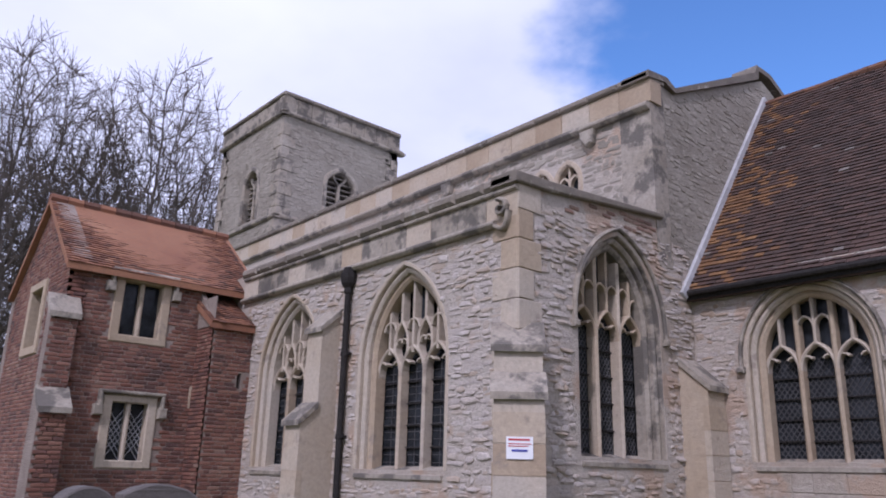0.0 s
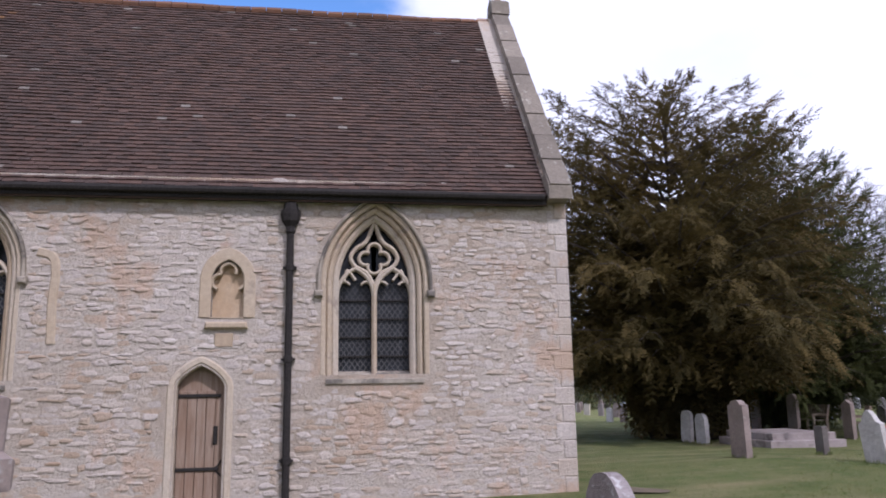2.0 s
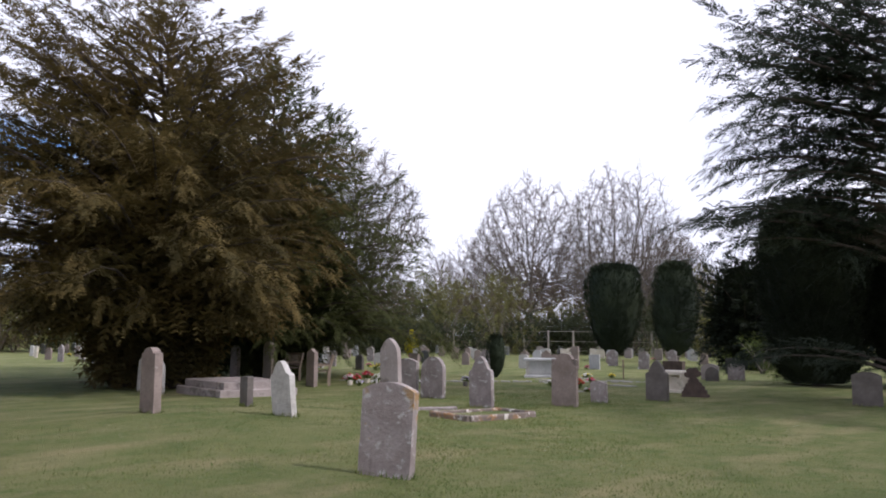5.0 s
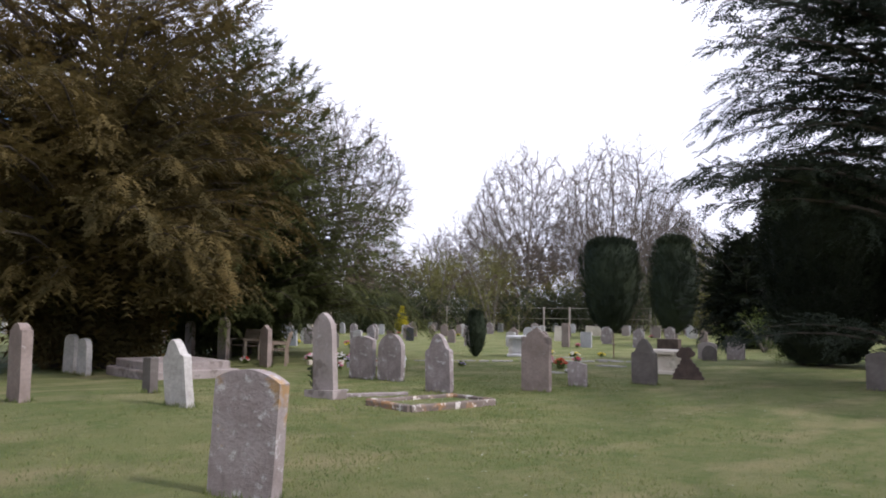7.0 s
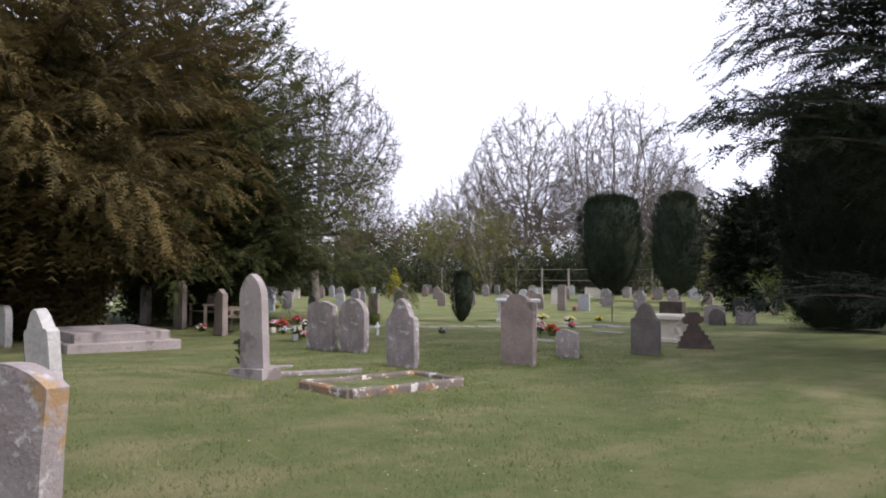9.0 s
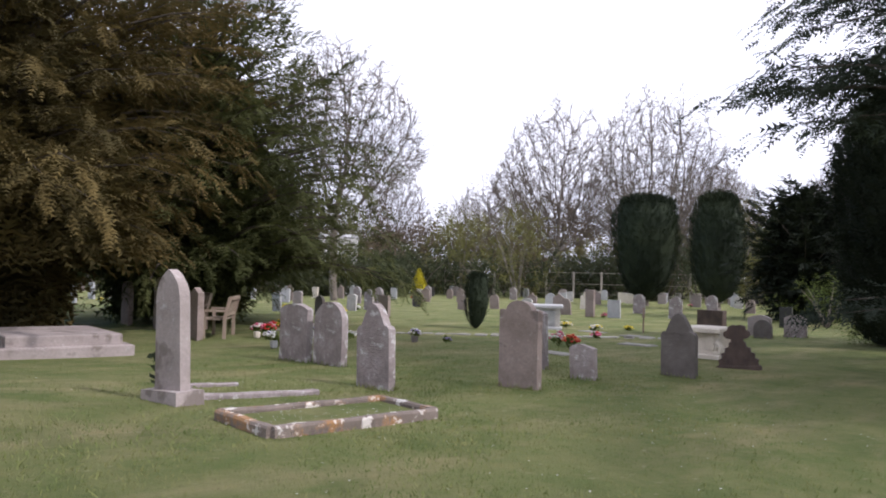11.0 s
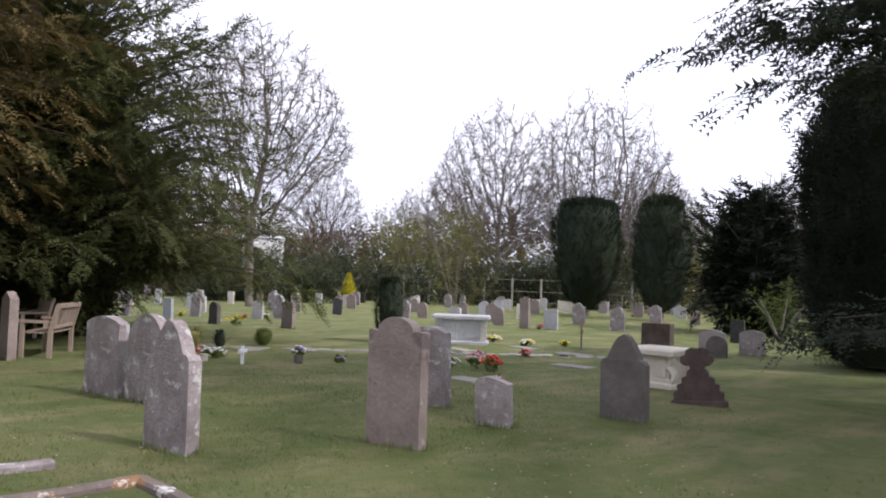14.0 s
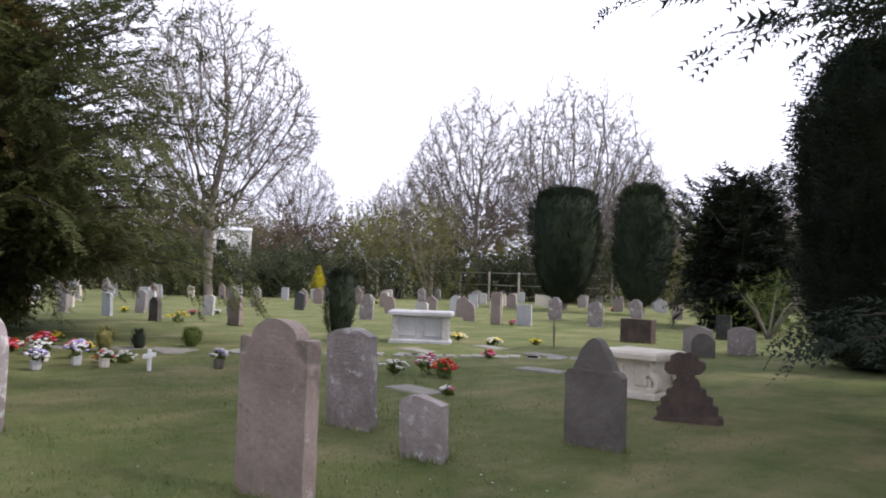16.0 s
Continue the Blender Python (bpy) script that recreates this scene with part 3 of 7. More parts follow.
def rubble(loops_out, holes, put, rows=(0.045, 0.115), lens=(0.08, 0.30), proud=0.016, gap=0.004, seed=1, margin=0.0):
    """Coursed rubble over the rectangle loops_out=(u0,u1,v0,v1), as stones with a worn outline; holes: tests on (u, v)."""
    rng = np.random.default_rng(seed)
    u0, u1, v0, v1 = loops_out
    out, v = [], v0
    while v < v1 - 0.03:
        h = rng.uniform(*rows)
        if v + h > v1:
            h = v1 - v
        u = u0 - rng.uniform(0, 0.1)
        while u < u1:
            L = rng.uniform(*lens) * (0.7 + h * 4)
            a, b = max(u, u0), min(u + L, u1)
            wave = 0.022 * math.sin(u * 2.1 + v * 3.0) + 0.018 * math.sin(u * 5.3 + v * 1.7)
            cu, cv = (a + b) / 2, v + h / 2 + wave
            if b - a > 0.05 and v0 < cv < v1 and not any(hole(cu, cv, (b - a) / 2) for hole in holes):
                if rng.random() < 0.86:
                    out.append((cu, cv + rng.normal(0, 0.016), ((b - a) / 2 - gap * rng.uniform(0.0, 1.3)) * rng.uniform(0.72, 1.06), h / 2 * rng.uniform(0.62, 1.12), rng.uniform(0.1, 1.0) ** 1.4 * proud * 1.3, rng))
            u += L
        v += h
    return out


def stone_shape(shape, cu, cv, a, h, d, rng, put, piece="stone"):
    """One worn stone: an eight-cornered outline with a raised, rounded face."""
    k = [(-1, -0.5), (-0.62, -1), (0.58, -1), (1, -0.55), (1, 0.45), (0.6, 1), (-0.56, 1), (-1, 0.5)] if piece != "brick" else [(-1, -0.7), (-0.84, -1), (0.82, -1), (1, -0.72), (1, 0.66), (0.84, 1), (-0.82, 1), (-1, 0.72)]
    j = rng.uniform(-0.30, 0.30, (8, 2)) * ((1.0, 1.15) if piece != "brick" else (0.12, 0.12))
    ring = [(cu + (x + j[i, 0]) * a, cv + (y + j[i, 1]) * h) for i, (x, y) in enumerate(k)]
    top = [(cu + (x + j[i, 0]) * (a - min(0.45 * a, 0.026)), cv + (y + j[i, 1]) * (h - min(0.45 * h, 0.020))) for i, (x, y) in enumerate(k)]
    tilt = rng.uniform(-0.35, 0.35, 2)
    if piece != "brick":
        tilt[1] -= 0.3
    vs = [put(u, v, -0.03) for u, v in ring] + [put(u, v, d * (0.45 + tilt[0] * (u - cu) / a + tilt[1] * (v - cv) / h)) for u, v in ring]
    vs += [put(u, v, d * (1 + tilt[0] * (u - cu) / a + tilt[1] * (v - cv) / h)) for u, v in top]
    fs = [(r * 8 + i, r * 8 + (i + 1) % 8, (r + 1) * 8 + (i + 1) % 8, (r + 1) * 8 + i) for r in range(2) for i in range(8)]
    fs.append(tuple(range(16, 24)))
    shape.add(vs, fs)


def lay_stones(stones, put, wall, mat, mat_set, near=None, piece="stone", most=290):
    """The stones inside the near stretch as single pieces, the rest joined."""
    rest, count = Shape(), 0
    for cu, cv, a, h, d, rng in stones:
        if near and near[0] < cu < near[1] and near[2] < cv < near[3] and count < most:
            s = Shape()
            stone_shape(s, cu, cv, a, h, d, rng, put, piece)
            part(piece, s, mat, wall, tidy=False)
            count += 1
        else:
            stone_shape(rest, cu, cv, a, h, d, rng, put, piece)
    if rest.v:
        tagged(part(piece + "work", rest, mat_set, wall, tidy=False), kind="stuff")


def in_arch(c, w, v0, vs, va, pad):
    loop = around(c, w, v0 - pad, vs, va, pad)
    top = max(p[1] for p in loop)

    def inside(u, v):
        if abs(u - c) > w / 2 + pad or not v0 - pad < v < top:
            return False
        if v <= vs:
            return True
        odd = False
        for (u0, a), (u1, b) in zip(loop, loop[1:]):
            if (a > v) != (b > v) and u < u0 + (v - a) * (u1 - u0) / (b - a):
                odd = not odd
        return odd

    return lambda u, v, half=0.0: inside(u, v) or inside(u - half * 0.8, v) or inside(u + half * 0.8, v)


def in_box(u0, u1, v0, v1):
    return lambda u, v, half=0.0: u0 - half * 0.6 < u < u1 + half * 0.6 and v0 < v < v1


PLACED = []  # stones to be laid at the end of the file


def arched_window(put, c, w, v0, vs, va, lights, style, lattice, hood=True, deep=0.38, surround=0.20, mat="ashlar"):
    """A stone window with its mouldings, mullions, tracery, panes and leading."""
    A = lambda d, low=None: around(c, w, v0, vs, va, d, low)
    frame_ = Shape()
    frame_.ribbon(A(surround), 0.085, -0.10, 0.008, put, 0.02)
    win = part("window", frame_, MAT[mat], church)
    part("outer_moulding", Shape().ribbon(A(surround - 0.085), 0.10, -deep, -0.06, put, 0.035), MAT[mat], win)
    part("inner_moulding", Shape().ribbon(A(0.03), 0.13, -deep, -0.15, put, 0.045), MAT[mat], win)
    sl = w / 2 + surround * 0.75
    sill = Shape().slab([[(-deep, v0 + 0.06), (0.0, v0 - 0.06), (0.035, v0 - 0.07), (0.035, v0 - 0.13), (-deep, v0 - 0.13)]], c - sl, c + sl, lambda u, v, n: put(n, v, u))
    part("sill", sill, MAT["ashlar_grey"], win)
    if hood:
        hs = Shape()
        big = A(surround + 0.065, vs - 0.16)
        hs.ribbon(big, 0.055, 0.0, 0.075, put, 0.025)
        for side in (big[0], big[-1]):
            hs.slab([[(side[0] - 0.06, side[1] - 0.07), (side[0] + 0.06, side[1] - 0.07), (side[0] + 0.065, side[1] + 0.03), (side[0] - 0.065, side[1] + 0.03)]], 0.0, 0.10, put, 0.02)
        part("hood_mould", hs, MAT["ashlar_grey"], win)
    mb, step = 0.075, w / lights
    edges = [c - w / 2 + step * i for i in range(lights + 1)]

    def arch_top(u):
        pts = [(p[0], p[1]) for p in pointed(c, w, v0, vs, va, 24, False)]
        us = np.array([p[0] for p in pts])
        return float(np.interp(u, us, [p[1] for p in pts]))

    head = vs - 0.10 if style != "geometric" else vs - 0.05
    for u in edges[1:-1]:
        top = arch_top(u) if style == "perp" else head + 0.06
        part("mullion", Shape().ribbon([(u, v0), (u, top)], mb, -deep - 0.02, -0.215, put, 0.03), MAT["ashlar"], win)
    tr = Shape()
    n0, n1 = -deep, -0.225
    for a, b in zip(edges, edges[1:]):
        m = (a + b) / 2
        rise = step * 0.75
        hb = head - 0.30 * rise
        tr.ribbon(pointed(m, step - 0.02, 0, hb, hb + rise, 7, False), 0.055, n0, n1, put, 0.02)
        # cusps
        for sgn in (-1, 1):
            tr.ribbon(arc(m + sgn * step * 0.30, hb + rise * 0.30, step * 0.17, 90 - sgn * 120, 90 + sgn * 60, 6), 0.035, n0, n1 - 0.02, put, 0.012)
        if style == "perp":
            up = hb + rise
            tr.ribbon([(m, up), (m, arch_top(m))], 0.05, n0, n1, put, 0.02)
            if arch_top(m) - up > 0.5:
                for q in ((a + m) / 2, (m + b) / 2):
                    top = min(arch_top(q) - 0.10, up + 0.42)
                    if top - up > 0.2:
                        tr.ribbon(pointed(q, step * 0.46, 0, top - 0.16, top, 5, False), 0.035, n0, n1 - 0.01, put, 0.012)
    if style == "geometric":
        # a quatrefoil in the head between two ogee arms
        q = vs + (va - vs) * 0.40
        rr = w * 0.135
        for k in range(4):
            a0 = 90 * k
            tr.ribbon(arc(c + rr * 0.86 * math.cos(radians(a0)), q + rr * 0.86 * math.sin(radians(a0)), rr * 0.66, a0 - 118, a0 + 118, 9), 0.045, n0, n1, put, 0.016)
        for sgn in (-1, 1):
            arm = [(c, head + 0.02), (c + sgn * w * 0.10, q - rr * 1.45), (c + sgn * w * 0.25, q - rr * 0.8), (c + sgn * w * 0.315, q + rr * 0.1), (c + sgn * w * 0.24, q + rr * 1.05), (c + sgn * w * 0.11, q + rr * 1.75), (c, va - 0.03)]
            tr.ribbon(smooth_path(arm, 4), 0.06, n0, n1, put, 0.022)
            tr.ribbon(smooth_path([(c + sgn * w * 0.25, head + 0.12), (c + sgn * w * 0.36, vs + 0.22), (c + sgn * w * 0.40, vs + 0.05)], 4), 0.04, n0, n1 - 0.01, put, 0.014)
    if style == "curvy":
        for k in range(lights - 1):
            u = edges[k + 1]
            q = head + 0.62 * step
            top = arch_top(u)
            for sgn in (-1, 1):
                tr.ribbon(smooth_path([(u, head + 0.02), (u + sgn * step * 0.26, head + step * 0.40), (u + sgn * step * 0.24, q + step * 0.25), (u, q + step * 0.62)], 4), 0.05, n0, n1, put, 0.018)
                tr.ribbon(arc(u + sgn * step * 0.10, q, step * 0.13, 90 - sgn * 100, 90 + sgn * 80, 6), 0.03, n0, n1 - 0.02, put, 0.01)
            tr.ribbon([(u, q + step * 0.60), (u, top)], 0.05, n0, n1, put, 0.02)
        for k in range(lights):
            m = (edges[k] + edges[k + 1]) / 2
            top = arch_top(m)
            q = min(head + 1.25 * step, top - 0.12)
            if top - head > 0.9 * step:
                tr.ribbon(pointed(m, step * 0.5, 0, q - 0.25 * step, q, 5, False), 0.04, n0, n1, put, 0.015)
                tr.ribbon([(m, head + 0.35 * step), (m, top)], 0.045, n0, n1, put, 0.016)
    part("tracery", tr, MAT["ashlar"], win)
    # panes and leading
    for a, b in zip(edges, edges[1:]):
        m = (a + b) / 2
        top = arch_top(m) if style != "x" else head
        poly = [(a - 0.04, v0), (b + 0.04, v0), (b + 0.04, max(min(arch_top(b - 0.02), va) - 0.02, head)), (m, top - 0.02), (a - 0.04, max(min(arch_top(a + 0.02), va) - 0.02, head))]
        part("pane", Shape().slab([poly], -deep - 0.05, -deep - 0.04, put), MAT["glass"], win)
        ld = Shape()
        w2, top2 = step - mb, head + 0.1
        if lattice == "diamond":
            k = 0.085
            n = int((top2 - v0 + w2) / k) + 1
            for i in range(-int(w2 / k) - 1, n):
                for sgn in (1, -1):
                    # clip each diagonal to the light
                    s0, s1 = v0 + i * k * 1.35, v0 + i * k * 1.35 + w2 * 1.35
                    pts = [(m - sgn * w2 / 2, s0), (m + sgn * w2 / 2, s1)]
                    (ua, va_), (ub, vb) = pts
                    if vb <= v0 or va_ >= top2:
                        continue
                    if va_ < v0:
                        ua, va_ = ua + (ub - ua) * (v0 - va_) / (vb - va_), v0
                    if vb > top2:
                        ub, vb = ua + (ub - ua) * (top2 - va_) / (vb - va_), top2
                    ld.ribbon([(ua, va_), (ub, vb)], 0.012, -deep - 0.045, -deep - 0.028, put)
        else:
            for i in range(1, int((top2 - v0) / 0.115)):
                ld.ribbon([(m - w2 / 2, v0 + i * 0.115), (m + w2 / 2, v0 + i * 0.115)], 0.009, -deep - 0.045, -deep - 0.03, put)
            for i in (1, 2):
                u = m - w2 / 2 + w2 * i / 3
                ld.ribbon([(u, v0), (u, top2)], 0.009, -deep - 0.045, -deep - 0.03, put)
        tagged(part("leading", ld, MAT["came"], win, tidy=False), kind="stuff")
        for i in range(1, 5):
            v = v0 + (top2 - v0) * i / 5
            part("saddle_bar", Shape().ribbon([(m - w2 / 2, v), (m + w2 / 2, v)], 0.022, -deep - 0.03, -deep + 0.01, put), MAT["iron"], win, tidy=False)
    return A(surround - 0.03)


def smooth_path(pts, n):
    """Catmull-Rom through points."""
    p = [np.array(q, float) for q in pts]
    p = [2 * p[0] - p[1]] + p + [2 * p[-1] - p[-2]]
    out = []
    for i in range(1, len(p) - 2):
        for k in range(n):
            t = k / n
            a, b, c, d = p[i - 1], p[i], p[i + 1], p[i + 2]
            out.append(tuple(0.5 * (2 * b + (c - a) * t + (2 * a - 5 * b + 4 * c - d) * t * t + (3 * b - 3 * c + d - a) * t ** 3)))
    out.append(tuple(p[-2]))
    return out


# chancel south wall
put = south(XC)
W1 = (4.86, 1.62, 1.80, 3.38, 4.30)
W2 = (-1.20, 1.16, 1.82, 3.20, 4.22)
DOOR = (1.30, 0.66, 0.0, 1.66, 1.97)
NICHE = (0.97, 0.46, 2.66, 3.22, 3.52)
holes = [arched_window(put, *W1, 3, "perp", "diamond"), arched_window(put, *W2, 2, "geometric", "diamond")]
holes.append(pointed(DOOR[0], DOOR[1] + 0.02, 0.0, DOOR[3], DOOR[4] + 0.01))
holes.append(pointed(NICHE[0], NICHE[1], NICHE[2], NICHE[3], NICHE[4]))


def wall(name, loops, n0, n1, put, mat, label=""):
    return part(name, Shape().slab(loops, n0, n1, put), MAT[mat], church, label)


w_ch = wall("wall", [[(YE + 0.02, -0.3), (YA + 0.05, -0.3), (YA + 0.05, EAVE), (YE + 0.02, EAVE)]] + holes, -0.6, 0.0, put, "mortar", "south chancel wall of coursed rubble stone")
PLACED.append((put, w_ch, rubble((YE + 0.20, YA - 0.02, 0.0, EAVE - 0.05), [in_arch(*W1, 0.235), in_arch(*W2, 0.235), in_arch(*DOOR, 0.15), in_arch(*NICHE, 0.15), in_box(NICHE[0] - 0.3, NICHE[0] + 0.3, 2.42, 2.68), in_box(4.08, 5.46, 0.52, 1.70)], put, seed=3), "rubble", "rubble_set", (-3.4, 3.6, 0.9, 2.35)))
# corner quoins of the chancel
for i in range(18):
    h, long = 0.265, 0.30 if i % 2 else 0.19
    part("quoin", Shape().slab([[(YE - 0.012, i * h + 0.006), (YE + long, i * h + 0.006), (YE + long, i * h + h - 0.006), (YE - 0.012, i * h + h - 0.006)]], -0.3, 0.012, put, 0.012), MAT["rubble"], w_ch)
wall("wall", [[(XC + 0.02, -0.3), (2 * XR - XC, -0.3), (2 * XR - XC, EAVE), (XR, RIDGE + 0.1), (XC + 0.02, EAVE)]], -0.6, 0.0, east(YE), "mortar", "east gable wall of the chancel")
wall("wall", [[(YE, -0.3), (YA, -0.3), (YA, EAVE), (YE, EAVE)]], 0.0, 0.6, south(2 * XR - XC), "mortar", "north chancel wall")

# dressed blocks set flush below the three-light window
rngd = np.random.default_rng(41)
for r in range(4):
    u, v = 4.03, 0.50 + r * 0.29
    while u < 5.45:
        e = min(u + rngd.uniform(0.26, 0.52), 5.52)
        part("block", Shape().slab([[(u + 0.004, v + 0.004), (e - 0.004, v + 0.004), (e - 0.004, v + 0.286), (u + 0.004, v + 0.286)]], -0.05, 0.010 + rngd.uniform(0, 0.006), put, 0.008), MAT["mortar"], w_ch)
        u = e
# priest's door with stone frame
dm = Shape()
dm.ribbon(pointed(DOOR[0], DOOR[1] + 0.16, 0.0, DOOR[3], DOOR[4] + 0.09), 0.16, -0.16, 0.02, put, 0.05)
door = part("door", Shape().slab([pointed(DOOR[0], DOOR[1], 0.0, DOOR[3], DOOR[4])], -0.24, -0.20, put), MAT["oak"], church, "weathered oak plank door")
part("door_frame", dm, MAT["ashlar"], door)
for i in range(5):
    a = DOOR[0] - DOOR[1] / 2 + DOOR[1] * i / 5
    b = a + DOOR[1] / 5
    part("plank", Shape().slab([[(a + 0.004, 0.02), (b - 0.004, 0.02), (b - 0.004, 1.62), (a + 0.004, 1.62)]], -0.20, -0.172, put, 0.006), MAT["oak"], door)
for v in (0.52, 1.55):
    s = Shape().ribbon([(DOOR[0] + DOOR[1] / 2 - 0.01, v), (DOOR[0] - DOOR[1] / 2 + 0.06, v)], 0.05, -0.18, -0.145, put, 0.008)
    if v < 1:
        s.ribbon(smooth_path([(DOOR[0] - 0.20, v), (DOOR[0] - 0.27, v + 0.06), (DOOR[0] - 0.30, v + 0.12)], 4), 0.022, -0.18, -0.155, put)
        s.ribbon(smooth_path([(DOOR[0] - 0.20, v), (DOOR[0] - 0.27, v - 0.06), (DOOR[0] - 0.30, v - 0.10)], 4), 0.022, -0.18, -0.155, put)
    part("strap_hinge", s, MAT["iron"], door)
part("door_handle", Shape().slab([[(DOOR[0] - 0.24, 0.86), (DOOR[0] - 0.18, 0.86), (DOOR[0] - 0.18, 1.12), (DOOR[0] - 0.24, 1.12)]], -0.18, -0.15, put, 0.008).tube([(XC + 0.15, DOOR[0] - 0.21, 1.02), (XC + 0.09, DOOR[0] - 0.21, 1.02), (XC + 0.09, DOOR[0] - 0.21, 0.92)], [0.014, 0.014, 0.014]), MAT["iron"], door, "black iron latch")

# niche
nm = Shape().slab([pointed(NICHE[0], NICHE[1] + 0.34, NICHE[2], NICHE[3], NICHE[4] + 0.19), pointed(NICHE[0], NICHE[1], NICHE[2] + 0.01, NICHE[3], NICHE[4])], -0.04, 0.015, put, 0.012)
nm.slab([[(NICHE[0] - 0.31, 2.50), (NICHE[0] + 0.31, 2.50), (NICHE[0] + 0.29, 2.60), (NICHE[0] - 0.29, 2.60)]], -0.1, 0.09, put, 0.025)
niche = part("niche", nm, MAT["ashlar"], church, "small arched image niche of golden stone")
part("niche_back", Shape().slab([[(NICHE[0] - 0.3, 2.6), (NICHE[0] + 0.3, 2.6), (NICHE[0] + 0.3, 3.6), (NICHE[0] - 0.3, 3.6)]], -0.19, -0.15, put), MAT["niche_stone"], niche)
nt_ = Shape()
for k, (du, dv) in enumerate(((-0.12, -0.02), (0.12, -0.02), (0.0, 0.14))):
    nt_.ribbon(arc(NICHE[0] + du, NICHE[3] + dv, 0.115, (170, -70, -20)[k], (-40 + 290, 100, 200)[k] if k == 0 else (100, 200)[k - 1], 8), 0.045, -0.15, -0.02, put, 0.015)
part("cusping", nt_, MAT["ashlar"], niche)
part("block", Shape().slab([[(NICHE[0] - 0.10, 2.24), (NICHE[0] + 0.16, 2.24), (NICHE[0] + 0.16, 2.44), (NICHE[0] - 0.10, 2.44)]], -0.05, 0.024, put, 0.012), MAT["ashlar"], niche)

# trace of a blocked opening beside the three-light window
bt = Shape().ribbon(smooth_path([(3.62, 3.62), (3.42, 3.55), (3.36, 3.30), (3.38, 2.9), (3.36, 2.3)], 5), 0.13, -0.03, 0.024, put, 0.02)
part("blocked_jamb", bt, MAT["ashlar"], church)


# roof tiles
def tiled_slope(corner, along, up, n_along, n_up, w, gauge, thick, wall_part, mat, mat_set, near, sag=0.0, seed=5):
    """Plain tiles on a slope: from its low corner, along the eave and up the slope (unit vectors)."""
    rng = np.random.default_rng(seed)
    c, a, u = Vector(corner), Vector(along), Vector(up)
    nrm = a.cross(u).normalized()
    if nrm.z < 0:
        nrm = -nrm
    rest, lichened, pale, count = Shape(), Shape(), Shape(), 0
    for r in range(n_up):
        off = (r % 2) * w / 2
        wob = rng.normal(0, 0.004)
        for k in range(n_along + (r % 2)):
            k0, k1 = max(k * w - off, 0.0), min(k * w - off + w, n_along * w)
            if k1 - k0 < 0.03:
                continue
            lift = thick * rng.uniform(0.8, 1.25)
            slip = wob * 0.6 + rng.normal(0, 0.0025) - (0.03 if rng.random() < 0.008 else 0)
            x = (k0 + k1) / 2 / (n_along * w)
            dip = -sag * math.sin(math.pi * x) + 0.006 * math.sin(k * 0.21 + r * 0.13)
            P = lambda s, t, h: tuple(c + a * s + u * t + nrm * (h + dip))
            t0, t1 = r * gauge + slip, (r + 1) * gauge + 0.03
            vs = [P(k0 + 0.003, t0, 0.002), P(k1 - 0.003, t0, 0.002), P(k0 + 0.003, t0, lift), P(k1 - 0.003, t0, lift), P(k0 + 0.003, t1, 0.004), P(k1 - 0.003, t1, 0.004)]
            fs = [(0, 1, 3, 2), (2, 3, 5, 4), (0, 2, 4), (1, 5, 3)]
            if near[0] <= k < near[1] and near[2] <= r < near[3] and count < 290:
                part("tile", Shape().add(vs, fs), MAT[mat], wall_part, tidy=False)
                count += 1
            elif sag == 0.05 and rng.random() < 0.85 * max(0.0, 1 - (n_along - k) / (8 + 3 * math.sin(r * 0.3))) * (1.1 - 0.9 * abs(r / n_up - 0.4)):
                lichened.add(vs, fs)
            elif sag == 0.05 and rng.random() < 0.012:
                pale.add(vs, fs)
            else:
                rest.add(vs, fs)
    if lichened.v:
        tagged(part("lichened_tiling", lichened, MAT["tile_lichen"], wall_part, tidy=False), "orange-lichened clay tiles", kind="stuff")
        tagged(part("pale_tiling", pale, MAT["tile_pale"], wall_part, tidy=False), "pale streaked clay tiles", kind="stuff")
    tagged(part("tiling", rest, MAT[mat_set], wall_part, tidy=False), kind="stuff")


slope = Vector((XR - XC, 0, RIDGE - EAVE))
SL = slope.length
dirn = slope / SL
ro = Shape()
for sgn in (1, -1):
    low = (XC - 0.28 * dirn.x, EAVE - 0.28 * dirn.z) if sgn == 1 else (2 * XR - XC + 0.28 * dirn.x, EAVE - 0.28 * dirn.z)
    prof = [(low[0], low[1] - 0.08), (XR, RIDGE - 0.08), (XR, RIDGE - 0.2), (low[0], low[1] - 0.16)]
    ro.slab([prof], -(YA - 0.02), -(YE + 0.34), lambda u, v, n: (u, -n, v))
chancel_roof = part("roof", ro, MAT["tile"], church, "steep brown clay-tiled chancel roof")
ROOFS = [((XC - 0.30 * dirn.x, YE + 0.34, EAVE - 0.30 * dirn.z + 0.012), (0, 1, 0), tuple(dirn), 67, 59, 0.1595, (SL + 0.30) / 59, 0.034, chancel_roof, "tile", "tile_set", (6, 50, 0, 7), 0.05, 5)]
# near-black soffit board; its colour also gives the shadow band under the eave
part("soffit_board", Shape().box((XC - 0.20, YE + 0.36, EAVE - 0.36), (XC - 0.012, YA - 0.04, EAVE - 0.27)), MAT["iron"], chancel_roof)
part("gutter", Shape().tube([(XC - 0.24, YE + 0.40, EAVE - 0.25), (XC - 0.24, YA - 0.1, EAVE - 0.25)], [0.055, 0.055], 8), MAT["iron"], chancel_roof, "black half-round gutter")
rt = Shape()
